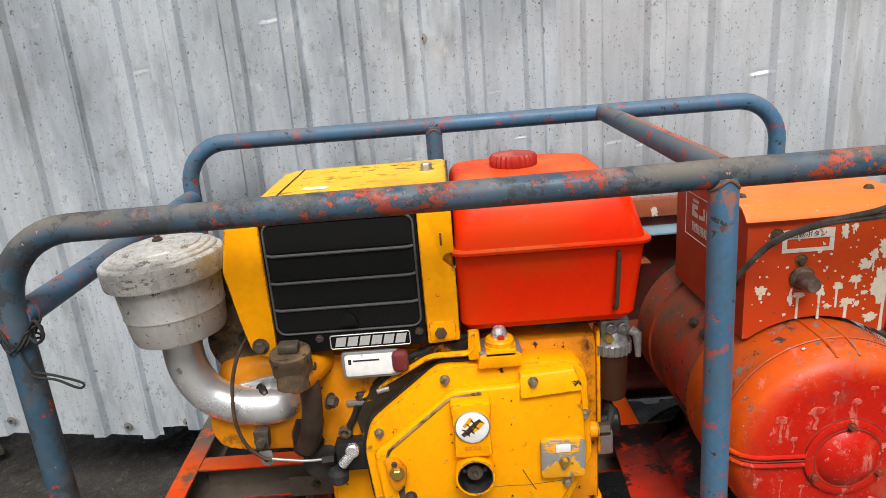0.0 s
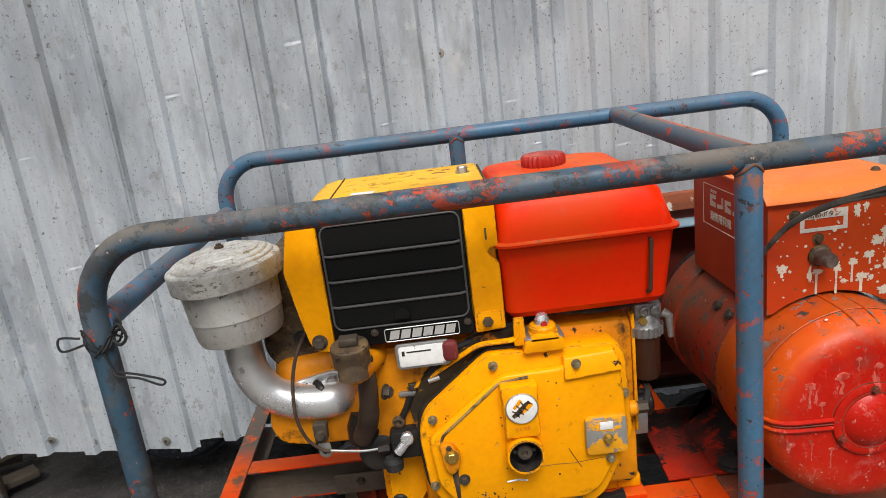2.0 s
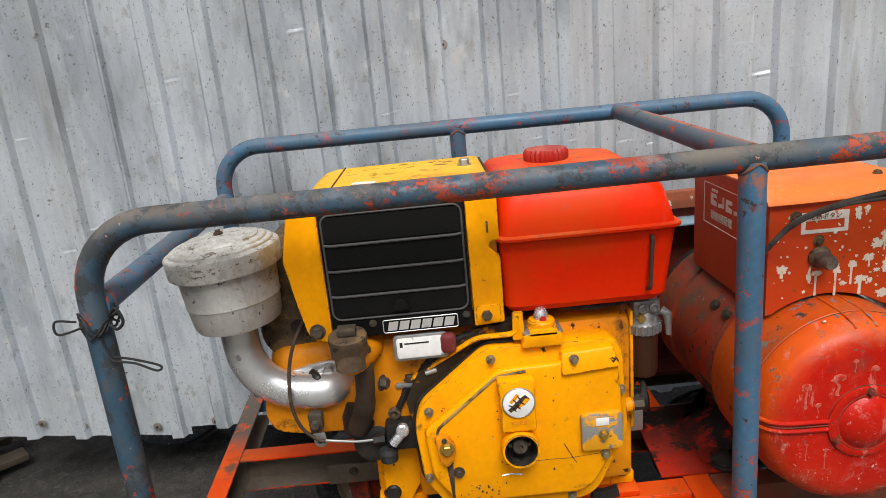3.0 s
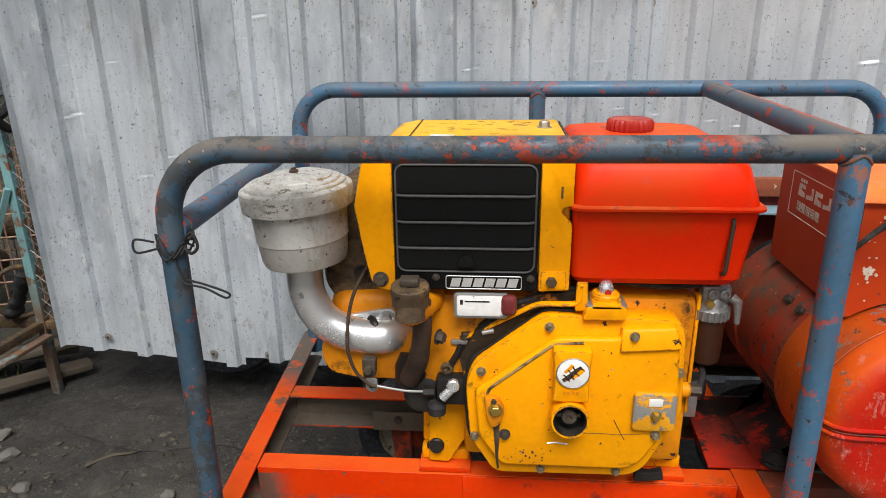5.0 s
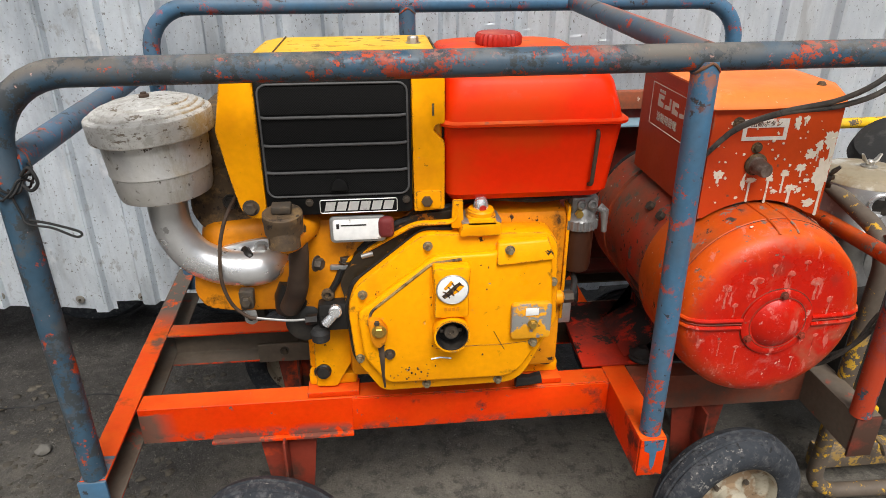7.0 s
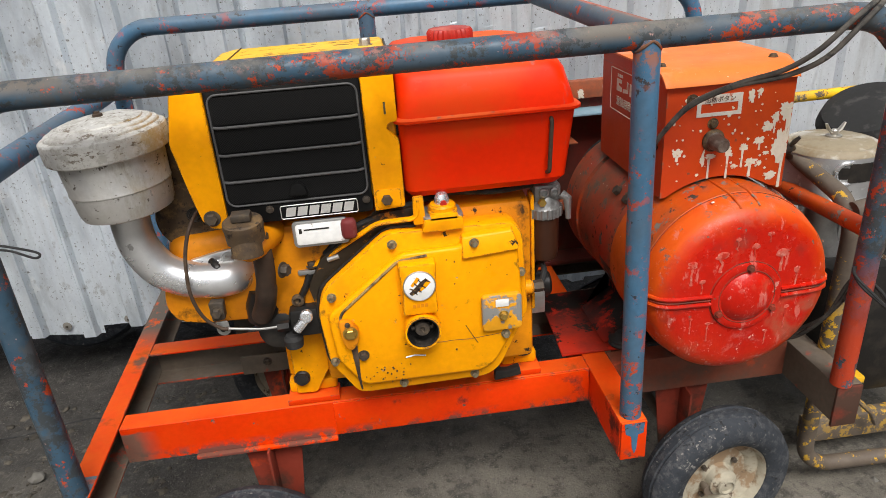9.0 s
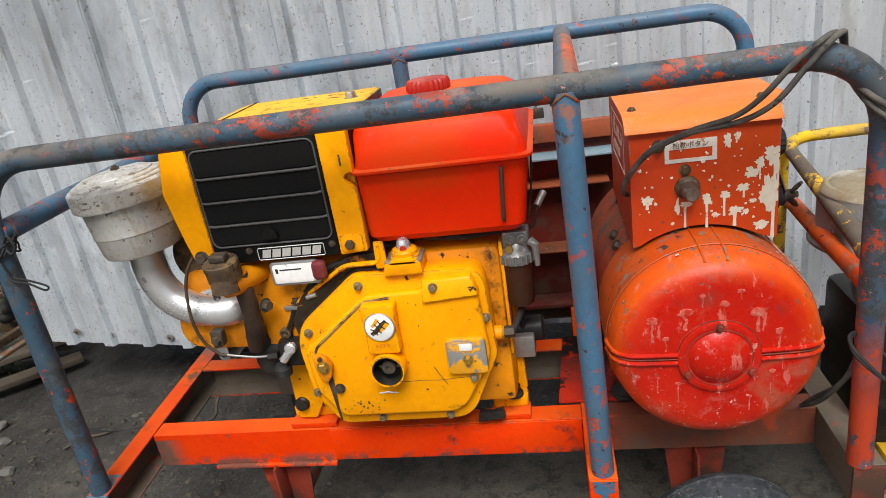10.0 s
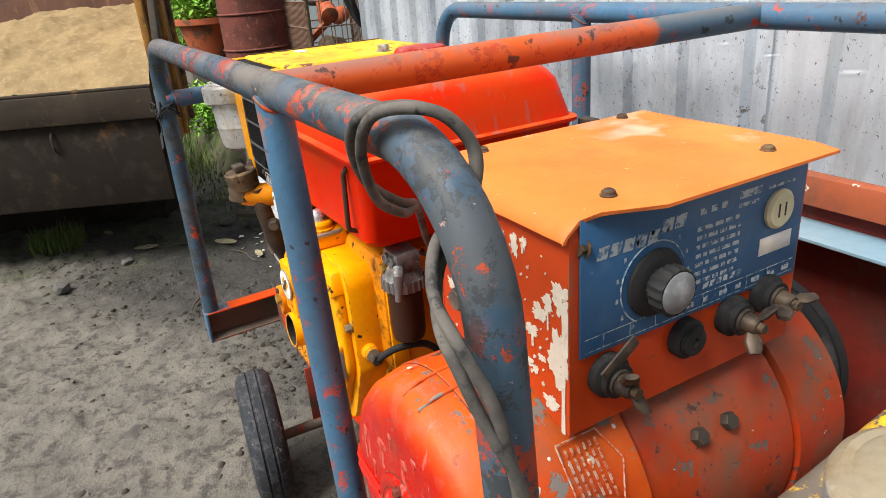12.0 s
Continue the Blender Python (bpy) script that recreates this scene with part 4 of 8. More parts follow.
def fixing(x, z, hole=False):
    bm = revolve([(0.016, 0), (0.015, 0.002), (0.007, 0.003)], (x, FENCE_Y - 0.004, z), (0, -1, 0), 14)
    ob = part("screw", bm, M_STEEL, fence)
    part("screw_head", bolt((x, FENCE_Y - 0.006, z), (0, -1, 0), 0.005, 0.004, False), M_INK if hole else M_DARK_BOLT, ob)


for fx, fz in ((-0.001, 1.549), (0.367, 1.544)):
    fixing(fx, fz, True)
for fx, fz in ((-1.47, 0.30), (-1.20, 0.27), (-0.98, 0.27), (-1.62, 0.33), (-0.7, 0.27)):
    fixing(fx, fz)


# added wall out of view, holds back sky light and reflections from the east
M_ADDED_WALL = surface("plain_added_wall", (0.20, 0.19, 0.175), [dict(col=(0.12, 0.11, 0.10), scale=1.2, lo=0.42, hi=0.66, rough=0.9)], rough=0.9)
solo("wall_east", box(6.0, 6.3, -6.0, 2.3, -0.1, 3.4), M_ADDED_WALL, "added plain grey wall out of view, holds back side light", "wall", kind="structure")

# ---- behind the fence: tyres in the gap ----
def tyre_ring(R, w, hub, seg=36):
    """A tyre about the z axis: outer radius R, width w, inner radius hub."""
    prof = [(hub, -w * 0.38), (hub + 0.004, -w * 0.42), (hub + (R - hub) * 0.35, -w * 0.5), (R - 0.022, -w * 0.46), (R - 0.008, -w * 0.36), (R, -w * 0.18), (R - 0.004, -w * 0.155), (R - 0.004, -w * 0.12), (R + 0.001, -w * 0.09),
            (R + 0.001, w * 0.09), (R - 0.004, w * 0.12), (R - 0.004, w * 0.155), (R, w * 0.18), (R - 0.008, w * 0.36), (R - 0.022, w * 0.46), (hub + (R - hub) * 0.35, w * 0.5), (hub + 0.004, w * 0.42), (hub, w * 0.38)]
    bm = bmesh.new()
    rings = [[bm.verts.new((r * math.cos(2 * math.pi * i / seg), r * math.sin(2 * math.pi * i / seg), h)) for i in range(seg)] for r, h in prof]
    for a, b in zip(rings, rings[1:] + rings[:1]):
        for i in range(seg):
            bm.faces.new((a[i], a[(i + 1) % seg], b[(i + 1) % seg], b[i]))
    return bm


for tx, ty, lean in ((-1.28, 2.62, 80), (-0.72, 2.60, 84), (-0.2, 2.66, 82)):
    solo("tyre", moved(tyre_ring(0.30, 0.19, 0.18), Matrix.Translation((tx, ty, 0.298)) @ Matrix.Rotation(radians(lean), 4, "X")), M_TYRE,
         "old black tyre standing in the mud behind the sheet fence", "tyre", "tyres behind the fence")


# ---- wheeled tube frame of the generator ----
M_RUST_RED = surface("rust_red_bracket_paint", (0.20, 0.030, 0.016), [dict(col=(0.06, 0.03, 0.02), scale=9, lo=0.45, hi=0.6, rough=0.8), dict(col=(0.50, 0.05, 0.01), scale=6, lo=0.6, hi=0.68)], rough=0.6)
R = 0.0243
cart = thing("cart_frame", (0.14, 1.58, 0.0), "worn blue and orange steel tube cart on four muddy rubber wheels", "cart")
TOP = 1.298
LX, MX, RX, FY, BY = -0.722, 0.487, 1.000, 1.105, 2.045


def tube(name, pts, mat, bend=0.125, r=R, label="", host=None):
    return part(name, sweep(fillet(pts, bend, 9), r, 20), mat, host or cart, label)


tube("front_hoop", [(-0.716, 1.108, 0.4565), (LX, 1.118, TOP - 0.008), (RX, 1.105, TOP + 0.004), (RX + 0.028, 1.130, 0.4565)], M_TUBE_TOP, 0.135, label="front roll hoop with worn blue paint over red primer")
tube("back_hoop", [(LX - 0.012, 2.045, 0.40), (LX - 0.012, 2.06, TOP), (RX + 0.037, 2.045, TOP + 0.004), (RX + 0.037, 2.045, 0.40)], M_TUBE, 0.125, label="rear roll hoop in worn blue paint")
tube("middle_post", [(0.507, 1.124, 0.4565), (MX, FY, TOP - 0.004)], M_TUBE)
tube("back_post", [(0.014, 2.045, 0.40), (0.014, 2.043, TOP)], M_TUBE)
tube("cross_tube", [(0.493, 1.112, TOP + 0.001), (0.515, 2.04, TOP + 0.004)], M_CROSS, label="cross tube worn down to orange primer")
tube("side_tube", [(LX + 0.005, 1.118, 1.138), (LX - 0.012, 2.05, 1.140)], M_TUBE)


M_WELD = surface("rusty_weld", (0.16, 0.075, 0.04), [dict(col=(0.05, 0.10, 0.15), scale=30, lo=0.48, hi=0.56), dict(col=PRIMER, scale=40, lo=0.52, hi=0.58)], rough=0.6, bump=0.5)


def weld(at, axis, r, host):
    """A lumpy weld bead round a tube's end."""
    q = frame_of(axis)
    pts = []
    for i in range(25):
        a = 2 * math.pi * i / 24
        p = Vector(at) + q @ Vector((math.cos(a) * r, math.sin(a) * r, 0.0))
        if abs(axis[2]) > 0.9:
            # the bead follows the round of the tube above
            p.z = at[2] + 0.026 - math.sqrt(max(0.0, R * R - (p.y - at[1]) ** 2)) - 0.001
        pts.append(p)
    bm = sweep(pts, 0.0024, 7, wobble=0.9)
    part("weld_bead", bm, M_WELD, host)


weld((MX, FY, TOP - 0.026), (0, 0, 1), R * 0.98, cart)
weld((0.014, 2.043, TOP - 0.026), (0, 0, 1), R * 0.98, cart)
weld((LX + 0.004, 1.145, 1.138), (0, 1, 0), R * 0.98, cart)

ZT, ZB = 0.455, 0.352
# brown inside the rails: grime, plus the shade of the hollows put into colour
side_rail = rail("side_rail", cart, M_FRAME, M_FRAME_GRIME_SHADE, "orange channel at the frame's end", "y", 1.092, 2.075, -0.750, -0.696, ZB, ZT, 1)
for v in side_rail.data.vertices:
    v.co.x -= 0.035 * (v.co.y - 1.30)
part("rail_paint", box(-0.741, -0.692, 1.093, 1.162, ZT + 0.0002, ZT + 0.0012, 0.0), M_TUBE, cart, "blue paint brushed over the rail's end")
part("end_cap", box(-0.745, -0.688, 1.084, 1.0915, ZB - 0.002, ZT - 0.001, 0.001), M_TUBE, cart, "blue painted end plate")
rail("front_rail", cart, M_FRAME, M_FRAME_GRIME_SHADE, "orange front channel rail", "x", -0.694, 0.473, 1.316, 1.374, ZB, ZT, 1)
rail("rear_rail", cart, M_FRAME, M_FRAME_GRIME_SHADE, "orange rear channel rail, its hollow dark with grime and painted shade", "x", -0.708, 0.473, 1.645, 1.706, ZB, ZT, -1)
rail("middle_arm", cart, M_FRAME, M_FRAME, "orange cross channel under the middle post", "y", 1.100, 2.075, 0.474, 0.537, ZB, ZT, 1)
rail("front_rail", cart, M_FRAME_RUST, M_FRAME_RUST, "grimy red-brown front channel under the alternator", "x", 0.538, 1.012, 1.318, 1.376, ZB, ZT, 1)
rail("rear_rail", cart, M_FRAME_GRIME_SHADE, M_FRAME_GRIME_SHADE, "grimy brown rear channel under the alternator", "x", 0.538, 1.012, 1.662, 1.722, ZB, ZT, -1)
rail("right_arm", cart, M_FRAME_GRIME_SHADE, M_FRAME_GRIME_SHADE, "brown cross channel at the frame's end", "y", 1.120, 2.075, 1.013, 1.076, ZB, ZT, 1)
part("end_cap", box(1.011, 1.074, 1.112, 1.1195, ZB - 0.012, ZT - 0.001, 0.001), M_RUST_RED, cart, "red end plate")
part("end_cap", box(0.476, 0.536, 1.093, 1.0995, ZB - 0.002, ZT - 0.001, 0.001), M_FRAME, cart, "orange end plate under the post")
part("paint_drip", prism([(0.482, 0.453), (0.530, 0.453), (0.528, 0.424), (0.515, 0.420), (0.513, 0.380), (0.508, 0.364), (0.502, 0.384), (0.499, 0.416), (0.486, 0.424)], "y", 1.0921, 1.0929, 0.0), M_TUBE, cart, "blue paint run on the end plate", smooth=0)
rail("back_rail", cart, M_FRAME_GRIME_SHADE, M_FRAME_GRIME_SHADE, "", "x", -0.672, 1.012, 2.02, 2.075, ZB, ZT, -1)
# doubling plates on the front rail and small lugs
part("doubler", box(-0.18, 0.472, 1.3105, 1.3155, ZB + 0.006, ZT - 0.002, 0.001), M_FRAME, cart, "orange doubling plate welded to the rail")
part("lug", box(-0.53, -0.18, 1.305, 1.345, ZB - 0.010, ZB - 0.001, 0.002), M_FRAME, cart)
part("lug", box(-0.46, -0.31, 1.636, 1.6445, ZB + 0.002, ZB + 0.062, 0.002), M_FRAME_GRIME_SHADE, cart, "grey bracket bolted inside the rail")
part("bolt", bolt((-0.385, 1.636, ZB + 0.040), (0, -1, 0), 0.010, 0.008), M_DARK_BOLT, cart)
part("base_plate", prism([(0.42, 1.376), (0.60, 1.376), (0.62, 1.70), (0.44, 1.70)], "z", ZT + 0.002, ZT + 0.010, 0.002), M_RED_PLATE, cart, "red base plate with black grease and painted shadow by the alternator")
part("base_plate", box(0.60, 1.00, 1.38, 1.70, ZT + 0.002, ZT + 0.010, 0.002), M_RED_PLATE, cart)


# wheels, each on a red bracket
def wheel(at, turn, seed):
    m = Matrix.Translation(at) @ Matrix.Rotation(radians(turn), 4, "Z") @ Matrix.Rotation(radians(90), 4, "X")
    tyre = part("wheel", moved(tyre_ring(0.198, 0.108, 0.122, 48), m), M_TYRE, cart, "small muddy pneumatic tyre on a cream rim")
    rim = [(0.024, 0.020), (0.030, 0.022), (0.040, 0.004), (0.080, 0.000), (0.088, 0.010), (0.104, 0.016), (0.109, 0.034), (0.116, 0.040), (0.116, 0.030), (0.111, -0.036), (0.02, -0.036)]
    rim = [(r * 1.09, h * 1.08) for r, h in rim]
    part("rim", moved(revolve(rim, (0, 0, 0), (0, 0, 1), 40), m), M_RIM, tyre, "chipped cream steel rim")
    part("hub", moved(revolve([(0.040, 0.0), (0.038, 0.034), (0.026, 0.042), (0.024, 0.050), (0.018, 0.052), (0.016, 0.046), (0, 0.046)], (0, 0, 0), (0, 0, 1), 28), m), M_RIM, tyre)
    nuts = None
    for i in range(4):
        a = radians(45 + 90 * i + seed)
        p = m @ Vector((0.062 * math.cos(a), 0.062 * math.sin(a), 0.004))
        part("wheel_nut", bolt(p, m.to_3x3() @ Vector((0, 0, 1)), 0.007, 0.010, False), M_DARK_BOLT, tyre)
    return tyre


for wx, wy, turn, seed in ((0.775, 1.185, 8, 0), (-0.372, 1.135, -8, 30), (0.775, 1.93, 0, 50), (-0.372, 1.93, 0, 10)):
    wheel((wx, wy, 0.166), turn, seed)
for ax in (0.745, -0.350):
    part("axle", rod((ax, 1.15, 0.150), (ax, 1.93, 0.150), 0.016, bm=None), M_FRAME_GRIME_SHADE, cart)
    for by in (1.335, 1.70):
        br = prism([(ax - 0.075, ZB - 0.002), (ax + 0.075, ZB - 0.002), (ax + 0.050, 0.120), (ax - 0.050, 0.120)], "y", by + 0.010, by + 0.017, 0.001)
        br = box(ax - 0.006, ax, by - 0.050, by + 0.010, 0.128, ZB - 0.002, 0.001, br)
        part("wheel_bracket", br, M_RUST_RED, cart, "rust-red wheel bracket")


# ---- diesel engine ----
engine = thing("diesel_engine", (0.0, 1.48, ZT), "oily yellow diesel engine with black grille and red fuel tank", "engine")

block = box(-0.285, 0.325, 1.292, 1.66, 0.690, 0.945, 0.022)
box(-0.175, 0.325, 1.294, 1.66, 0.53, 0.700, 0.016, block)
part("crankcase", block, M_YELLOW_BLOCK, engine, "oily yellow crankcase")
part("cylinder_head", box(-0.490, -0.275, 1.345, 1.62, 0.735, 0.92, 0.035, seg=3), M_YELLOW_BLOCK, engine)
part("sump", prism(rounded([(-0.500, 0.830), (-0.510, 0.768), (-0.490, 0.728), (-0.43, 0.716), (-0.25, 0.712), (-0.25, 0.83)], 0.02), "y", 1.315, 1.60, 0.008), M_YELLOW_BLOCK, engine, "rounded yellow lower housing")

COVER = [(-0.004, 0.925), (0.078, 0.921), (0.160, 0.921), (0.268, 0.918), (0.288, 0.892), (0.298, 0.700), (0.287, 0.676), (0.230, 0.554), (0.197, 0.531), (-0.104, 0.528), (-0.160, 0.618), (-0.170, 0.752), (-0.154, 0.805)]
cov = rounded(COVER, 0.022)
cover = part("gear_cover", prism(cov, "y", 1.236, 1.30, 0.006), M_YELLOW, engine, "cast yellow gear cover with scratches and worn corners")
inner = rounded([(0.020, 0.880), (0.150, 0.882), (0.162, 0.902), (0.258, 0.898), (0.272, 0.878), (0.284, 0.712), (0.274, 0.684), (0.216, 0.582), (0.186, 0.562), (-0.090, 0.562), (-0.140, 0.636), (-0.150, 0.750)], 0.018)
seam = [(0.060, 0.9235), (-0.004, 0.927), (-0.156, 0.807), (-0.173, 0.752), (-0.163, 0.617), (-0.106, 0.525)]
part("oily_seam", sweep([Vector((p.x, 1.262, p.y)) for p in fillet([(u, w, 0) for u, w in seam], 0.02, 4)], 0.0042, 8, wobble=0.8), M_OILY_GAP_BLACK, cover, "black oily gasket seam round the cover")
part("cover_face", prism(inner, "y", 1.216, 1.238, 0.008, seg=3), M_YELLOW, cover)
wedge = bmesh.new()
for p in ((0.150, 1.206, 0.856), (0.276, 1.206, 0.866), (0.153, 1.219, 0.902), (0.262, 1.219, 0.908), (0.150, 1.240, 0.856), (0.276, 1.240, 0.866), (0.153, 1.240, 0.906), (0.262, 1.240, 0.912)):
    wedge.verts.new(p)
bmesh.ops.convex_hull(wedge, input=wedge.verts[:])
bmesh.ops.dissolve_limit(wedge, angle_limit=0.02, verts=wedge.verts[:], edges=wedge.edges[:])
part("cover_shoulder", bevel(wedge, 0.005), M_YELLOW, cover, "bright sloping shoulder of the cover")
ridge = sweep([Vector((p.x, 1.2165, p.y)) for p in fillet([(-0.126, 0.722, 0), (-0.120, 0.756, 0), (0.014, 0.866, 0), (0.076, 0.872, 0)], 0.012, 4)], 0.0035, 8)
part("cover_ridge", ridge, surface("worn_cover_edge", (0.30, 0.20, 0.07), [dict(col=GRIME, scale=30, lo=0.45, hi=0.6)], rough=0.6), cover, "ridge worn to grey metal")
for bx, by, bz in ((0.006, 1.236, 0.8975), (0.178, 1.2145, 0.890), (-0.136, 1.236, 0.788), (0.282, 1.236, 0.798), (-0.149, 1.236, 0.625), (0.000, 1.236, 0.5445), (0.167, 1.236, 0.5445), (0.240, 1.216, 0.656)):
    part("cover_bolt", bolt((bx, by, bz), (0, -1, 0), 0.0078, 0.010), M_COVER_BOLT, cover)
part("cover_bolt", bolt((-0.083, 1.216, 0.645), (0, -1, 0), 0.0095, 0.010), M_DARK_BOLT, cover)
# starting boss with the hole for the crank
boss = prism(rounded([(0.012, 0.868), (0.092, 0.868), (0.088, 0.800), (0.090, 0.748), (0.014, 0.748), (0.016, 0.800)], 0.008), "y", 1.184, 1.22, 0.006)
part("starting_boss", boss, M_YELLOW, cover)
sock = revolve([(0.034, -0.045), (0.040, 0.0), (0.040, 0.030), (0.039, 0.034), (0.0355, 0.034), (0.035, 0.030), (0.035, -0.03), (0.0, -0.03)], (0.052, 1.208, 0.706), (0, -1, 0.06), 32)
socket = part("crank_socket", sock, M_YELLOW, engine, "round hole for the starting crank")
part("socket_inside", revolve([(0.0345, 0.0), (0.0345, 0.0398), (0.033, 0.0398), (0.033, 0.001), (0, 0.001)], (0.052, 1.2145, 0.706), (0, -1, 0.06), 28), M_OILY_GAP_BLACK, socket)
part("crank_shaft", revolve([(0.017, 0), (0.017, 0.044), (0.015, 0.047), (0.006, 0.047), (0.005, 0.042), (0, 0.042)], (0.052, 1.236, 0.706), (0, -1, 0.06), 18), M_DARK_BOLT, socket)
part("crank_pin", rod((0.028, 1.204, 0.706), (0.076, 1.204, 0.706), 0.005), M_DARK_BOLT, socket)
emblem = part("emblem", revolve([(0.033, 0), (0.033, 0.003), (0.031, 0.004), (0.0, 0.004)], (0.053, 1.183, 0.820), (0, -1, 0), 32), M_WHITE, engine, "round white plate with a worn black print")
part("emblem_rim", sweep([(0.053 + 0.0335 * math.cos(a), 1.1805, 0.820 + 0.0335 * math.sin(a)) for a in np.linspace(0, 2 * math.pi, 33)], 0.0016, 6), M_STEEL, emblem)
# scribbled mark: a dark slanting stroke with side strokes, and a yellow swipe beside it
YE = 1.1787
bm = bm_new()


def stroke(bm, x0, z0, x1, z1, w0, w1, lift=0.0):
    d = Vector((x1 - x0, z1 - z0)).normalized()
    n_ = Vector((-d.y, d.x))
    prism([(x0 - n_.x * w0, z0 - n_.y * w0), ((x0 + x1) / 2 - n_.x * w1 * 1.2, (z0 + z1) / 2 - n_.y * w1 * 1.2), (x1 - n_.x * w1, z1 - n_.y * w1), (x1 + n_.x * w1, z1 + n_.y * w1), ((x0 + x1) / 2 + n_.x * w0, (z0 + z1) / 2 + n_.y * w0), (x0 + n_.x * w0, z0 + n_.y * w0)], "y", YE - lift, YE + 0.0004, 0, bm)


stroke(bm, 0.033, 0.803, 0.052, 0.819, 0.0042, 0.0055, 0.0004)
stroke(bm, 0.052, 0.819, 0.069, 0.836, 0.0050, 0.0028, 0.0004)
for x0, z0, x1, z1 in ((0.041, 0.810, 0.047, 0.801), (0.048, 0.816, 0.056, 0.806), (0.056, 0.823, 0.066, 0.815), (0.040, 0.813, 0.032, 0.817), (0.049, 0.821, 0.042, 0.829), (0.057, 0.828, 0.051, 0.837), (0.066, 0.833, 0.075, 0.829)):
    stroke(bm, x0, z0, x1, z1, 0.0016, 0.0011, 0.0004)
part("worn_print", bm, surface("dark_brown_print", (0.050, 0.032, 0.022), [dict(col=(0.30, 0.18, 0.05), scale=190, lo=0.58, hi=0.64)], rough=0.5), emblem, smooth=0)
bm = bm_new()
stroke(bm, 0.050, 0.809, 0.074, 0.831, 0.0035, 0.0050)
stroke(bm, 0.036, 0.822, 0.052, 0.840, 0.0030, 0.0040)
part("yellow_mark", bm, M_YELLOW, emblem, smooth=0)
bm = bm_new()
for i in range(4):
    box(0.036 + 0.0085 * i, 0.042 + 0.0085 * i, 1.1826, 1.1836, 0.768, 0.776, 0.0, bm)
part("cast_mark", bm, M_YELLOW_BLOCK, cover, smooth=0)
# square side plate
M_SQUARE = surface("yellow_plate_worn_to_metal", (0.70, 0.31, 0.012), [
    dict(col=(0.27, 0.265, 0.25), scale=17, lo=0.47, hi=0.50, rough=0.45, metal=0.3, sink=0.5),
    dict(col=GRIME, scale=40, lo=0.62, hi=0.68, amt=0.8)], rough=0.4)
sq = part("side_plate", prism(round_rect(0.187, 0.276, 0.673, 0.762, 0.010), "y", 1.203, 1.218, 0.003), M_SQUARE, engine, "square plate worn to bare grey metal")
part("plate_bolt", bolt((0.234, 1.203, 0.712), (0, -1, 0), 0.0085, 0.010), M_BRASS, sq)
part("paper_label", box(0.217, 0.246, 1.2012, 1.2026, 0.734, 0.752, 0.0003), M_WHITE, sq, "small torn white label")
part("side_boss", rod((0.25, 1.262, 0.742), (0.316, 1.262, 0.742), 0.017, b=0.004), M_YELLOW, engine)
part("hose_nut", revolve([(0.014, 0), (0.014, 0.022), (0.011, 0.024)], (0.316, 1.262, 0.742), (1, 0, 0), 6), M_DARK_BOLT, engine)
part("oil_hose", sweep(spline([(0.335, 1.262, 0.742), (0.352, 1.30, 0.762), (0.356, 1.36, 0.752), (0.350, 1.40, 0.70), (0.345, 1.41, 0.63)]), 0.007, 10), M_RUBBER, engine, "short black oil hose")
# dipstick lug and dripping oil at the left of the cover
lug = part("cover_lug", prism(rounded([(-0.128, 0.745), (-0.100, 0.742), (-0.084, 0.715), (-0.092, 0.682), (-0.108, 0.668), (-0.122, 0.690)], 0.010), "y", 1.198, 1.218, 0.004), M_YELLOW_BLOCK, engine)
part("lug_nut", bolt((-0.104, 1.198, 0.716), (0, -1, 0), 0.012, 0.008), M_BRASS, lug)
part("lug_screw", bolt((-0.108, 1.200, 0.738), (0, -1, 0), 0.006, 0.006, False), M_DARK_BOLT, lug)
part("oil_streak", prism([(-0.111, 0.690), (-0.095, 0.690), (-0.094, 0.640), (-0.096, 0.590), (-0.094, 0.556), (-0.098, 0.553), (-0.102, 0.585), (-0.106, 0.640)], "y", 1.2145, 1.2158, 0.0002), M_DARK_RUST, cover, "black streak of leaked oil")

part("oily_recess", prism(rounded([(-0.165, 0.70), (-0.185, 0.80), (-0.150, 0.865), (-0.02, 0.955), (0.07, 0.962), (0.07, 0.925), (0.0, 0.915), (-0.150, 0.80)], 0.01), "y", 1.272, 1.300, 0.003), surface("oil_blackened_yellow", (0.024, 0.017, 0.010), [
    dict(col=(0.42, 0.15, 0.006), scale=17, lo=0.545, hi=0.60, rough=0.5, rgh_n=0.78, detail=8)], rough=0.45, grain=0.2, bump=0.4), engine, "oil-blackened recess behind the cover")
random.seed(44)
for i in range(46):
    cx, cz = (random.gauss(-0.035, 0.022), random.gauss(0.585, 0.014)) if i < 26 else (random.uniform(-0.11, 0.26), random.uniform(0.60, 0.86))
    w, h = random.uniform(0.0010, 0.0040), random.uniform(0.0010, 0.0050)
    part("paint_chip", prism([(cx - w * random.uniform(0.3, 1), cz - h * 0.5), (cx + w * 0.5, cz - h * random.uniform(0.2, 0.8)), (cx + w * random.uniform(0.3, 1), cz + h * 0.3), (cx + w * 0.1, cz + h * random.uniform(0.4, 1)), (cx - w * 0.6, cz + h * 0.2)], "y", 1.2150, 1.2158, 0), M_DARK_RUST, cover, smooth=0)
part("scratch", sweep([(0.020, 1.2155, 0.652), (0.12, 1.2155, 0.655), (0.16, 1.2155, 0.653), (0.25, 1.2155, 0.660)], 0.0006, 4), M_RUSTY, cover)
part("scratch", sweep([(0.150, 1.2155, 0.690), (0.165, 1.2155, 0.660), (0.176, 1.2155, 0.640)], 0.0008, 4), M_OILY_GAP_BLACK, cover)
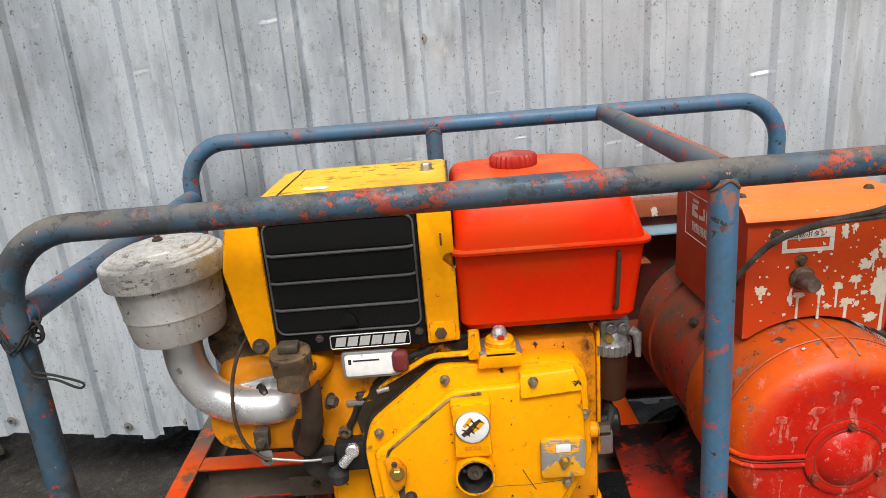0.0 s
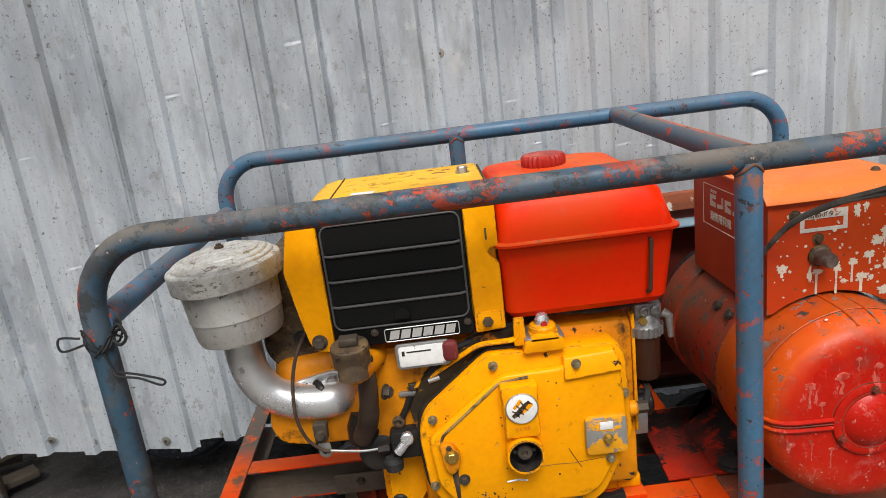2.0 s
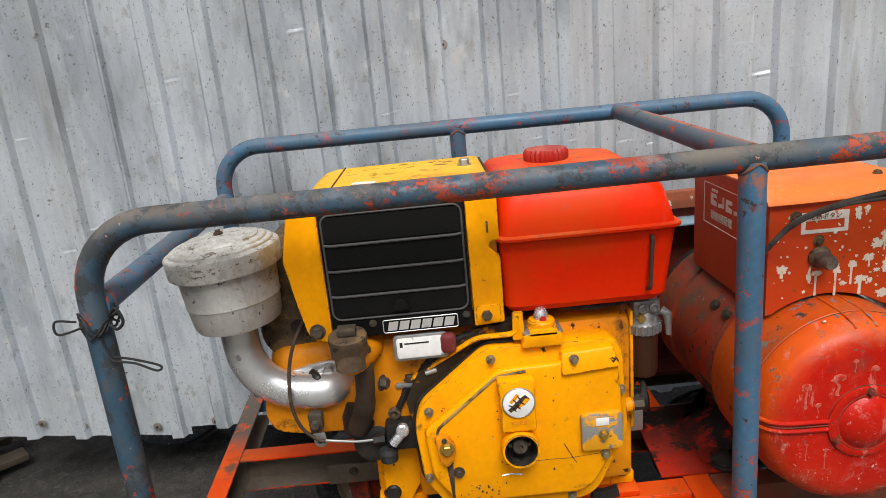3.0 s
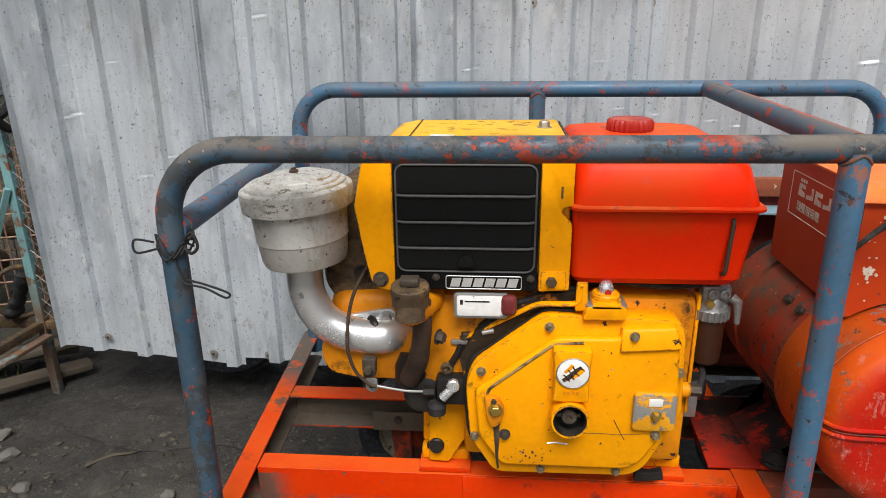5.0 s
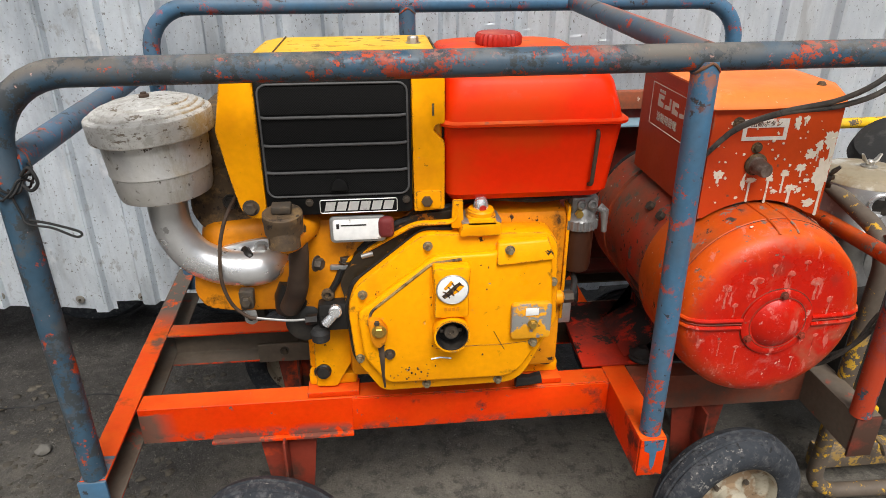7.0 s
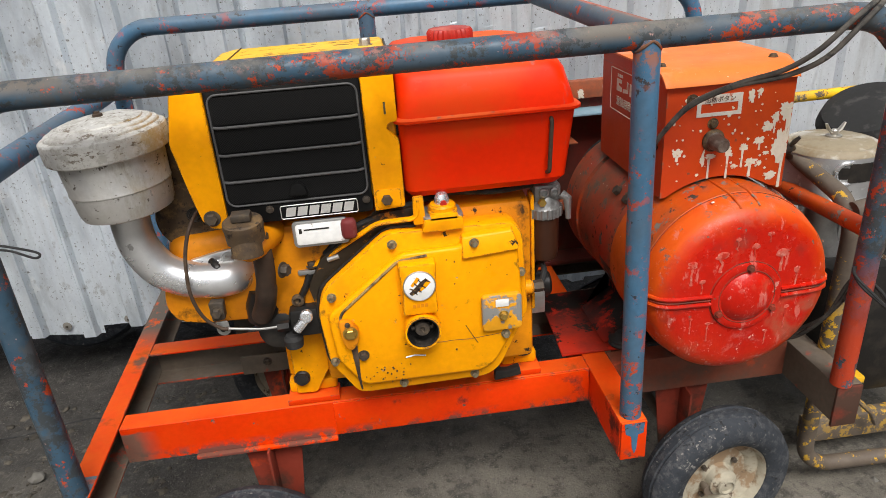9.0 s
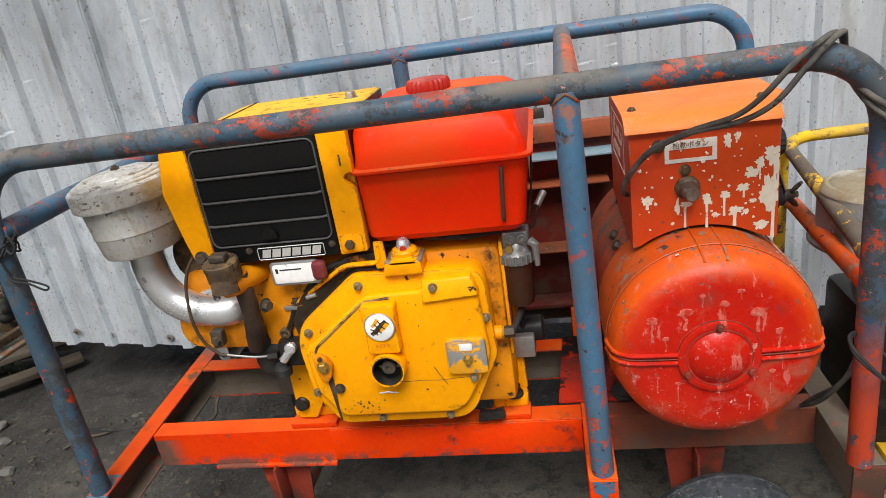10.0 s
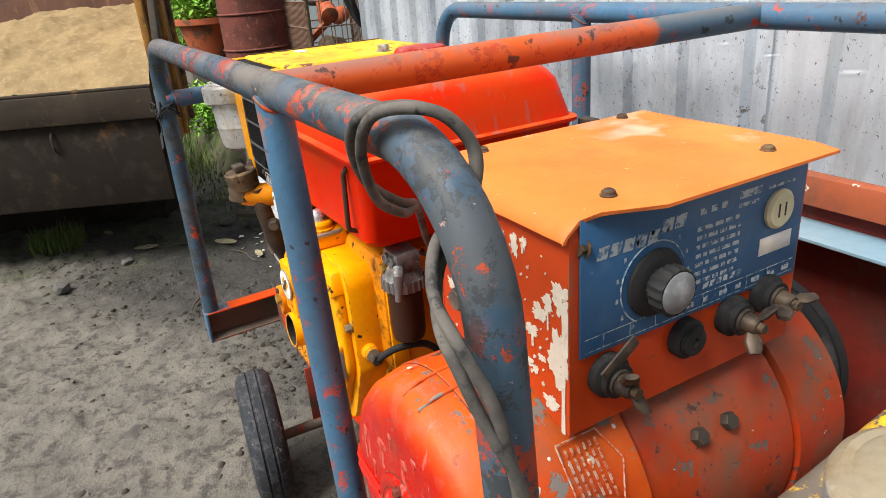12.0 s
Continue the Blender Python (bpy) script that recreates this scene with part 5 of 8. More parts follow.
part("scratch", sweep([(0.010, 1.2155, 0.625), (0.030, 1.2155, 0.628), (0.055, 1.2155, 0.624)], 0.0022, 4), M_ALUM, cover)
# filler plug on top of the cover
fill = part("filler_housing", prism(rounded([(0.072, 0.921), (0.160, 0.921), (0.158, 0.950), (0.135, 0.958), (0.105, 0.958), (0.078, 0.948)], 0.006), "y", 1.222, 1.30, 0.004), M_YELLOW, engine)
part("gasket", prism(rounded([(0.076, 1.222), (0.162, 1.222), (0.158, 1.295), (0.080, 1.295)], 0.015), "z", 0.945, 0.953, 0.002), M_ALUM, fill)
cap = part("filler_cap", revolve([(0.032, 0), (0.032, 0.004), (0.029, 0.006), (0.029, 0.014), (0.026, 0.018), (0.016, 0.019)], (0.120, 1.256, 0.953), (0, 0, 1), 28), M_YELLOW, engine, "yellow collar with a bright plug")
part("plug", revolve([(0.016, 0.014), (0.016, 0.024), (0.0150, 0.031), (0.0135, 0.034), (0.011, 0.040), (0.005, 0.043), (0, 0.043)], (0.120, 1.256, 0.953), (0, 0, 1), 20), M_SILVER, cap, "bare metal plug")
part("plug_mark", revolve([(0.0075, 0.0), (0.006, 0.0016), (0.0, 0.002)], (0.122, 1.2402, 0.975), (0.1, -1, 0.1), 12), M_RED_PLASTIC, cap, "red smear on the plug")

# decompression and speed levers
part("speed_lever", sweep(fillet([(0.068, 1.242, 0.990), (0.068, 1.242, 0.948), (-0.020, 1.250, 0.944), (-0.150, 1.285, 0.856), (-0.172, 1.292, 0.840)], 0.02, 5), 0.0085, 10, squash=0.6), M_YELLOW, engine, "bent yellow flat lever")
part("lever_tab", prism(rounded([(0.056, 0.935), (0.082, 0.935), (0.080, 0.998), (0.058, 0.998)], 0.004), "y", 1.236, 1.244, 0.002), M_YELLOW, engine)
part("lever_stub", box(-0.205, -0.135, 1.285, 1.297, 0.824, 0.836, 0.003), M_ALUM, engine)
part("lever_bolt", bolt((-0.172, 1.292, 0.842), (0, 0, 1), 0.010, 0.010), M_DARK_BOLT, engine)
part("pinch_bolt", rod((-0.135, 1.272, 0.862), (-0.110, 1.272, 0.868), 0.006), M_ALUM, engine)
# injection pump body and fuel banjo
pump = part("fuel_pump", box(-0.238, -0.165, 1.262, 1.315, 0.682, 0.752, 0.010), M_OILY_GAP_BLACK, engine, "oily black fuel pump")
part("banjo_bolt", revolve([(0.0145, 0), (0.0145, 0.013), (0.011, 0.016), (0, 0.016)], (-0.198, 1.258, 0.740), (0, -1, 0.15), 12), M_SILVER, pump)
part("banjo", sweep([(-0.200, 1.252, 0.734), (-0.212, 1.248, 0.722), (-0.222, 1.248, 0.711)], 0.0105, 10), M_SILVER, pump, "bright aluminium fuel banjo")
part("pump_foot", revolve([(0.020, 0), (0.022, 0.02), (0.016, 0.03)], (-0.236, 1.265, 0.662), (0, 0, 1), 18), M_RUBBER, pump)
part("governor_link", sweep([(-0.212, 1.288, 0.735), (-0.205, 1.285, 0.775), (-0.190, 1.288, 0.80), (-0.180, 1.29, 0.825)], 0.008, 8), M_OILY_GAP_BLACK, engine)
part("governor_eye", revolve([(0.014, 0), (0.014, 0.008), (0.008, 0.010), (0.006, 0.004), (0, 0.004)], (-0.214, 1.284, 0.768), (0, -1, 0), 18), M_RUSTY, engine)
part("pump_collar", rod((-0.166, 1.286, 0.716), (-0.146, 1.286, 0.716), 0.034, b=0.004), M_YELLOW_BLOCK, engine)
part("fuel_pipe", sweep(spline([(-0.385, 1.345, 1.000), (-0.402, 1.285, 0.975), (-0.417, 1.266, 0.937), (-0.428, 1.262, 0.885), (-0.432, 1.262, 0.819), (-0.418, 1.262, 0.765), (-0.390, 1.263, 0.733), (-0.372, 1.264, 0.725)]), 0.0040, 10), M_DARK_RUST, engine, "thin dark fuel pipe")
part("fuel_pipe", sweep(spline([(-0.375, 1.266, 0.726), (-0.340, 1.266, 0.720), (-0.300, 1.267, 0.714), (-0.262, 1.268, 0.714)]), 0.0030, 10), M_ALUM, engine, "thin bare steel pipe")
part("pipe_clip", prism(rounded([(-0.404, 0.792), (-0.372, 0.790), (-0.374, 0.748), (-0.402, 0.744)], 0.006), "y", 1.268, 1.290, 0.004), M_DARK_BOLT, engine)
part("clip_tab", prism(rounded([(-0.400, 0.742), (-0.372, 0.742), (-0.370, 0.712), (-0.384, 0.704), (-0.398, 0.712)], 0.006), "y", 1.272, 1.276, 0.001), M_ALUM, engine)
part("clip_hole", revolve([(0.006, 0), (0.006, 0.002), (0, 0.002)], (-0.385, 1.272, 0.722), (0, -1, 0), 14), M_INK, engine)
part("clip_bolt", bolt((-0.388, 1.267, 0.768), (0, -1, 0), 0.011, 0.010), M_DARK_BOLT, engine)
part("pipe_nut", revolve([(0.012, 0), (0.012, 0.026)], (-0.266, 1.268, 0.713), (1, 0, 0.05), 6), M_OILY_GAP_BLACK, engine)

# lamp-like white tray with its red plug
tray = part("name_tray", prism(round_rect(-0.196, -0.080, 0.907, 0.966, 0.010), "y", 1.248, 1.258, 0.003), M_ALUM, engine, "white plate in a bright metal rim")
part("name_plate", prism(round_rect(-0.189, -0.090, 0.914, 0.960, 0.006), "y", 1.2455, 1.2475, 0.0005), M_WHITE, tray, "glossy white plate with a smudge")
bm = box(-0.182, -0.176, 1.2446, 1.2452, 0.940, 0.951, 0)
box(-0.172, -0.120, 1.2446, 1.2452, 0.946, 0.949, 0, bm)
part("smudge", bm, M_INK, tray, smooth=0)
part("plug", box(-0.096, -0.063, 1.236, 1.262, 0.917, 0.963, 0.011, seg=3), M_BROWN_PLUG, tray, "dark red rubber plug")

# oil filler
oil = part("oil_filler", sweep(fillet([(-0.281, 1.190, 0.930), (-0.280, 1.196, 0.975)], 0.01, 2), 0.031, 22), M_RUSTY, engine, "brown rusted oil filler")
part("filler_elbow", sweep(fillet([(-0.280, 1.195, 0.945), (-0.268, 1.23, 0.935), (-0.245, 1.31, 0.930)], 0.03, 5), 0.030, 18), M_YELLOW_BLOCK, oil, "oily yellow elbow")
part("breather_pipe", sweep(fillet([(-0.262, 1.225, 0.955), (-0.262, 1.238, 0.87), (-0.276, 1.258, 0.79), (-0.300, 1.290, 0.735)], 0.04, 6), [0.021] * 8 + [0.023] * 60, 18), M_DARK_RUST, oil, "dark greasy rusted pipe")
part("pipe_grime", revolve([(0.030, 0), (0.042, 0.010), (0.045, 0.05), (0.034, 0.085)], (-0.298, 1.325, 0.70), (0.1, 0, 1), 20), M_OILY_GAP_BLACK, oil)
oc = part("oil_cap", revolve([(0.033, -0.030), (0.038, -0.026), (0.0385, 0.0), (0.040, 0.004), (0.039, 0.015), (0.035, 0.018), (0.030, 0.017), (0, 0.017)], (-0.281, 1.200, 0.985), (0.0, -0.12, 1), 32), M_RUSTY, engine, "brown screw cap")
part("cap_nut", moved(box(-0.019, 0.019, -0.013, 0.013, 0.018, 0.034, 0.003), Matrix.Translation((-0.281, 1.200, 0.985)) @ frame_of((0, -0.12, 1))), M_DARK_BOLT, oc)
part("neck_bolt", bolt((-0.230, 1.248, 0.862), (1, -0.5, 0), 0.013, 0.014), M_DARK_BOLT, oil)
part("neck_gland", revolve([(0.045, 0), (0.048, 0.008), (0.044, 0.030), (0.03, 0.036)], (-0.268, 1.318, 0.69), (-0.1, -1, 0.15), 24), M_OILY_GAP_BLACK, oil)

# intake elbow and air cleaner
elbow_pts = spline([(-0.529, 1.315, 1.020), (-0.531, 1.315, 0.962), (-0.523, 1.315, 0.913), (-0.494, 1.315, 0.864), (-0.446, 1.315, 0.835), (-0.392, 1.316, 0.825), (-0.357, 1.322, 0.824), (-0.336, 1.346, 0.825), (-0.331, 1.40, 0.825)], 6)
el = part("intake_elbow", sweep(elbow_pts, 0.0400, 28), M_SILVER, engine, "silver painted intake elbow pipe")
part("elbow_flange", prism(rounded([(-0.446, 0.866), (-0.384, 0.880), (-0.338, 0.886), (-0.312, 0.836), (-0.324, 0.786), (-0.360, 0.738), (-0.39, 0.80)], 0.012), "y", 1.336, 1.352, 0.004), M_SILVER, el, "aluminium flange with torn gasket")
part("flange_gasket", prism(rounded([(-0.340, 0.892), (-0.304, 0.838), (-0.314, 0.784), (-0.345, 0.745), (-0.36, 0.80)], 0.012), "y", 1.354, 1.360, 0.001), M_OILY_GAP_BLACK, el, "torn black gasket")
part("flange_bolt", bolt((-0.354, 1.336, 0.862), (0, -1, 0), 0.0135, 0.013), M_ALUM, el)
part("flange_seal", sweep(spline([(-0.415, 1.326, 0.862), (-0.400, 1.318, 0.852), (-0.388, 1.322, 0.868), (-0.376, 1.306, 0.856), (-0.366, 1.318, 0.848)]), 0.007, 8, wobble=0.8), M_OILY_GAP_BLACK, el)
CX, CY = -0.529, 1.312
LEAN = Matrix.Translation((CX, CY, 1.10)) @ Matrix.Rotation(radians(-3.4), 4, "Y") @ Matrix.Translation((-CX, -CY, -1.10))
body = revolve([(0.042, 1.008), (0.080, 1.009), (0.089, 1.013), (0.0930, 1.024), (0.0975, 1.066), (0.0992, 1.067), (0.0992, 1.070), (0.0982, 1.072), (0.1040, 1.146)], (CX, CY, 0), (0, 0, 1), 48)
ac = part("air_cleaner", moved(body, LEAN), M_CLEANER, engine, "weathered silver air cleaner bowl")
capb = revolve([(0.106, 1.136), (0.115, 1.135), (0.1175, 1.137), (0.1185, 1.141), (0.1195, 1.173), (0.1185, 1.177), (0.115, 1.180), (0.1075, 1.182), (0.1065, 1.186), (0.104, 1.188), (0.096, 1.189), (0.0945, 1.192), (0.092, 1.194), (0.080, 1.196), (0.0785, 1.199), (0.076, 1.200), (0.05, 1.204), (0.025, 1.206), (0.0, 1.207)], (CX, CY, 0), (0, 0, 1), 64)
for v in capb.verts:
    v.co.z += 0.0016 * noise.noise(v.co * 38)
    v.co.x += 0.0015 * noise.noise(v.co * 30 + Vector((5, 0, 0)))
acc = part("cleaner_cap", moved(capb, LEAN), M_CLEANER_CAP, ac, "peeling pale cap stained with rust", smooth=22)
part("cap_nut", moved(revolve([(0.010, 0), (0.010, 0.005), (0.006, 0.007), (0.006, 0.010)], (CX, CY, 1.206), (0, 0, 1), 10), LEAN), M_DARK_RUST, ac)

# rusty silencer behind the cleaner
part("silencer", revolve([(0.03, -0.17), (0.085, -0.165), (0.094, -0.15), (0.094, 0.12), (0.086, 0.135), (0.03, 0.14)], (-0.435, 1.56, 1.055), (0.05, 1, 0), 36), M_RUSTY, engine, "rusty brown silencer drum")
part("exhaust_pipe", sweep(fillet([(-0.435, 1.50, 1.0), (-0.44, 1.47, 0.90), (-0.40, 1.44, 0.86)], 0.04, 5), 0.028, 16), M_RUSTY, engine)
part("rusty_ring", revolve([(0.055, 0), (0.075, 0.0), (0.078, 0.012), (0.075, 0.02), (0.055, 0.02)], (-0.425, 1.395, 0.955), (0.1, -1, 0.15), 28), M_RUSTY, engine)
part("rocker_bolt", bolt((-0.412, 1.36, 0.965), (0, -1, 0), 0.013, 0.014), M_OILY_GAP_BLACK, engine)

# hood round the radiator
YF = 1.252
part("hood", prism([(-0.366, 1.00), (-0.384, 1.140), (-0.376, 1.222), (-0.362, 1.247), (-0.338, 1.264), (-0.305, 1.2705), (0.036, 1.272), (0.040, 1.264), (0.040, 1.00)], "y", 1.268, 1.625, 0.007, seg=3), M_YELLOW_TOP, engine, "scuffed yellow hood with worn paint")
part("hood_crease", sweep([(-0.300, 1.2665, 1.235), (-0.302, 1.270, 1.266), (-0.298, 1.29, 1.2715), (-0.292, 1.62, 1.2715)], 0.0018, 6), M_RUSTY, engine)
left_plate = rounded([(-0.372, 1.262), (-0.380, 1.235), (-0.397, 1.150), (-0.378, 1.035), (-0.368, 0.990), (-0.352, 0.971), (-0.318, 0.968), (-0.318, 1.266)], 0.006)
lp = part("grille_cheek", prism(left_plate, "y", YF - 0.006, 1.272, 0.003), M_YELLOW, engine, "flat yellow cheek plate")
part("cheek_bolt", bolt((-0.348, YF - 0.006, 0.994), (0, -1, 0), 0.0125, 0.010), M_DARK_BOLT, lp)
right_plate = rounded([(-0.022, 1.266), (0.043, 1.266), (0.043, 1.156), (0.026, 1.153), (0.020, 1.143), (0.028, 1.133), (0.043, 1.118), (0.043, 0.976), (-0.020, 0.972)], 0.004)
rp = part("grille_cheek", prism(right_plate, "y", YF - 0.006, 1.272, 0.002), M_YELLOW, engine, "flat yellow cheek plate with a notch")
part("cheek_bolt", bolt((0.006, YF - 0.006, 0.996), (0, -1, 0), 0.0115, 0.010), M_RUSTY, rp)
part("pressed_pad", prism(round_rect(-0.016, 0.036, 0.978, 1.018, 0.006), "y", YF - 0.0085, YF - 0.0055, 0.002), M_YELLOW, rp)
part("scratch", box(0.018, 0.022, YF - 0.0072, YF - 0.0058, 1.172, 1.196, 0.0002), M_RUSTY, rp)

# black grille
gr = part("grille", prism(round_rect(-0.317, -0.023, 0.972, 1.264, 0.010), "y", YF - 0.004, 1.270, 0.003), M_BLACK, engine, "black plastic radiator grille with raised ribs")
part("grille_border", sweep([Vector((u, YF - 0.0055, w)) for u, w in (lambda q: q + q[:2])(list(round_rect(-0.311, -0.030, 1.014, 1.238, 0.018, 5)))], 0.0022, 8), M_RIB, gr)
for gz in (1.176, 1.121, 1.066):
    part("grille_bar", sweep(fillet([(-0.309, YF - 0.0045, gz), (-0.298, YF - 0.008, gz - 0.001), (-0.045, YF - 0.008, gz - 0.001), (-0.033, YF - 0.0045, gz)], 0.004, 3), 0.0030, 8), M_RIB, gr)
k = Nodes("fine_black_mesh")
wv = k.t.nodes.new("ShaderNodeTexChecker")
wv.inputs["Scale"].default_value = 400
wv.inputs["Color1"].default_value = (0.014, 0.014, 0.014, 1)
wv.inputs["Color2"].default_value = (0.003, 0.003, 0.003, 1)
k.link(wv.outputs["Color"], k.b.inputs["Base Color"])
k.link(k.tc.outputs["Object"], wv.inputs["Vector"])
k.b.inputs["Roughness"].default_value = 0.6
k.b.inputs["Specular IOR Level"].default_value = 0.12
k.link(k.bump(wv.outputs["Fac"], 0.8, 0.003), k.b.inputs["Normal"])
M_MESH = k.mat
for a, b in ((1.181, 1.233), (1.126, 1.171), (1.071, 1.116), (1.020, 1.061)):
    part("grille_mesh", box(-0.304, -0.037, YF - 0.0058, YF - 0.0042, a, b, 0.0), M_MESH, gr, smooth=0)
part("grille_catch", prism(rounded([(-0.188, 1.027), (-0.150, 1.027), (-0.156, 1.047), (-0.169, 1.055), (-0.182, 1.047)], 0.006), "y", YF - 0.018, YF - 0.004, 0.004), M_BLACK, gr)
for sx in (-0.232, -0.036):
    part("grille_screw", bolt((sx, YF - 0.004, 1.000 if sx > -0.1 else 1.0), (0, -1, 0), 0.006, 0.004), M_DARK_BOLT, gr)
# maker's plate: plain slanted blocks in a silver frame
np_ = part("maker_plate", prism(round_rect(-0.212, -0.054, 0.976, 1.006, 0.004), "y", YF - 0.0075, YF - 0.0042, 0.0008), M_BLACK, engine, "black maker's plate with silver frame and blocks")
part("plate_frame", sweep([Vector((u, YF - 0.0078, w)) for u, w in (lambda q: q + q[:2])(list(round_rect(-0.211, -0.055, 0.977, 1.005, 0.004, 3)))], 0.0011, 6), M_BADGE, np_)
for i in range(6):
    u = -0.203 + i * 0.0236
    w = 0.0195
    part("plate_block", prism([(u, 0.9815), (u + w, 0.9815), (u + w + 0.005, 1.0005), (u + 0.005, 1.0005)], "y", YF - 0.0088, YF - 0.0074, 0.0), M_BADGE, np_, smooth=0)

# fuel tank: pressed halves with a seam
def tank_ring(x0, x1, y0, y1, z, r):
    return [(u, w, z) for u, w in round_rect(x0, x1, y0, y1, r, 6)]


def loft(rings, cap=True):
    bm = bmesh.new()
    vs = [[bm.verts.new(p) for p in rg] for rg in rings]
    n = len(vs[0])
    for a, b in zip(vs, vs[1:]):
        for i in range(n):
            bm.faces.new((a[i], a[(i + 1) % n], b[(i + 1) % n], b[i]))
    if cap:
        bm.faces.new(vs[0][::-1])
        bm.faces.new(vs[-1])
    return bm


low = loft([tank_ring(0.080, 0.350, 1.29, 1.64, 0.984, 0.02), tank_ring(0.056, 0.380, 1.264, 1.664, 0.988, 0.026), tank_ring(0.046, 0.391, 1.252, 1.676, 1.003, 0.026),
            tank_ring(0.045, 0.401, 1.247, 1.685, 1.090, 0.024), tank_ring(0.044, 0.408, 1.244, 1.693, 1.150, 0.022)])
tank = part("fuel_tank", low, M_RED_TANK, engine, "glossy red pressed steel fuel tank")
high = loft([tank_ring(0.044, 0.408, 1.244, 1.693, 1.156, 0.026), tank_ring(0.046, 0.403, 1.249, 1.688, 1.180, 0.030), tank_ring(0.046, 0.390, 1.260, 1.678, 1.226, 0.034),
             tank_ring(0.050, 0.380, 1.274, 1.668, 1.243, 0.040), tank_ring(0.060, 0.362, 1.300, 1.648, 1.258, 0.045), tank_ring(0.085, 0.330, 1.345, 1.61, 1.266, 0.045), tank_ring(0.12, 0.29, 1.40, 1.57, 1.268, 0.04)])
part("tank_top", high, M_RED_TANK, tank, "faded red upper half with scratches")
part("tank_seam", loft([tank_ring(0.037, 0.416, 1.236, 1.702, 1.1475, 0.030), tank_ring(0.034, 0.419, 1.232, 1.705, 1.150, 0.032), tank_ring(0.034, 0.419, 1.232, 1.705, 1.155, 0.032), tank_ring(0.039, 0.414, 1.238, 1.700, 1.158, 0.030)]), M_RED_TANK, tank)
fc = fluted([(0.046, 0.0), (0.050, 0.004), (0.052, 0.010), (0.052, 0.024), (0.047, 0.031), (0.030, 0.033), (0.0, 0.034)], (0.188, 1.490, 1.2625), (0, 0, 1), 26, 0.07)
part("tank_cap", fc, M_RED_PLASTIC, tank, "red ribbed plastic screw cap")
sg = part("sight_pipe", sweep(fillet([(0.353, 1.262, 1.138), (0.353, 1.238, 1.130), (0.347, 1.236, 1.022), (0.346, 1.262, 1.014)], 0.008, 4), 0.0045, 10), M_DARK_RUST, tank, "black fuel level hose")
part("tank_badge", prism(rounded([(1.452, 1.108), (1.492, 1.118), (1.534, 1.114), (1.542, 1.075), (1.524, 1.038), (1.470, 1.035)], 0.007), "x", 0.4000, 0.4050, 0.001), M_BADGE, tank, "silver metal badge with dark rings")
part("badge_ring", sweep([(0.4055, 1.497 + 0.021 * math.cos(a), 1.077 + 0.025 * math.sin(a)) for a in np.linspace(0, 2 * math.pi, 25)], 0.0030, 6), M_INK, tank)
part("badge_bar", box(0.4035, 0.4065, 1.466, 1.530, 1.073, 1.082, 0.0005), M_INK, tank)
part("tank_wire", sweep(spline([(0.421, 1.385, 1.150), (0.414, 1.392, 1.135), (0.409, 1.398, 1.10), (0.405, 1.405, 1.05), (0.399, 1.402, 1.005), (0.392, 1.375, 0.972)]), 0.0022, 6), M_RUBBER, tank, "thin black wire down the tank")
part("hood_bolt", bolt((-0.002, 1.498, 1.2715), (0, 0, 1), 0.0125, 0.013, True), M_STEEL, engine)
# black strip in the gap: the shade between hood and tank as colour
part("hood_gap", box(0.0402, 0.0440, 1.275, 1.62, 1.12, 1.268, 0.0), M_OILY_GAP_BLACK, engine)
part("paper_scrap", prism([(-0.255, 1.375), (-0.205, 1.370), (-0.200, 1.392), (-0.252, 1.398)], "z", 1.2718, 1.2728, 0.0), M_WHITE, engine, "scrap of white tape", smooth=0)
part("tank_bracket", box(0.405, 0.445, 1.70, 1.722, 1.125, 1.150, 0.003), M_DARK_BOLT, tank)

# fuel filter
M_FILTER = surface("grimy_aluminium", (0.22, 0.22, 0.215), [dict(col=(0.08, 0.075, 0.07), scale=24, lo=0.5, hi=0.66, rough=0.6), dict(col=(0.42, 0.42, 0.41), scale=40, lo=0.6, hi=0.7, rough=0.4)], rough=0.42, metal=0.45)
ff = part("fuel_filter", revolve([(0.030, 0.905), (0.0385, 0.907), (0.0395, 0.912), (0.0395, 0.928), (0.036, 0.932), (0.034, 0.944), (0.026, 0.956), (0.016, 0.958)], (0.358, 1.325, 0), (0, 0, 1), 30), M_FILTER, engine, "cast aluminium fuel filter head")
for i in range(20):
    a = 2 * math.pi * i / 20
    p = (0.358 + 0.0395 * math.cos(a), 1.325 + 0.0395 * math.sin(a))
    part("knurl", rod((*p, 0.908), (*p, 0.930), 0.0032, seg=6), M_FILTER, ff)
part("bowl", revolve([(0.0, 0.795), (0.022, 0.796), (0.030, 0.802), (0.033, 0.815), (0.034, 0.905)], (0.358, 1.325, 0), (0, 0, 1), 28), M_BOWL, ff, "dark amber fuel bowl")
part("head_block", box(0.330, 0.392, 1.300, 1.350, 0.944, 0.985, 0.008), M_FILTER, ff)
for dx in (-0.006, 0.018):
    part("port", revolve([(0.011, 0), (0.011, 0.006), (0.007, 0.008), (0.005, 0.003), (0, 0.003)], (0.358 + dx, 1.300, 0.968), (0, -1, 0.1), 18), M_FILTER, ff)
part("port_nut", bolt((0.346, 1.298, 0.948), (0, -1, 0), 0.0095, 0.010, False), M_BRASS, ff)
part("cock_lever", sweep([(0.392, 1.302, 0.960), (0.404, 1.295, 0.952), (0.405, 1.292, 0.925), (0.405, 1.290, 0.905)], [0.011, 0.010, 0.007, 0.006], 10), M_FILTER, ff, "small aluminium cock lever")
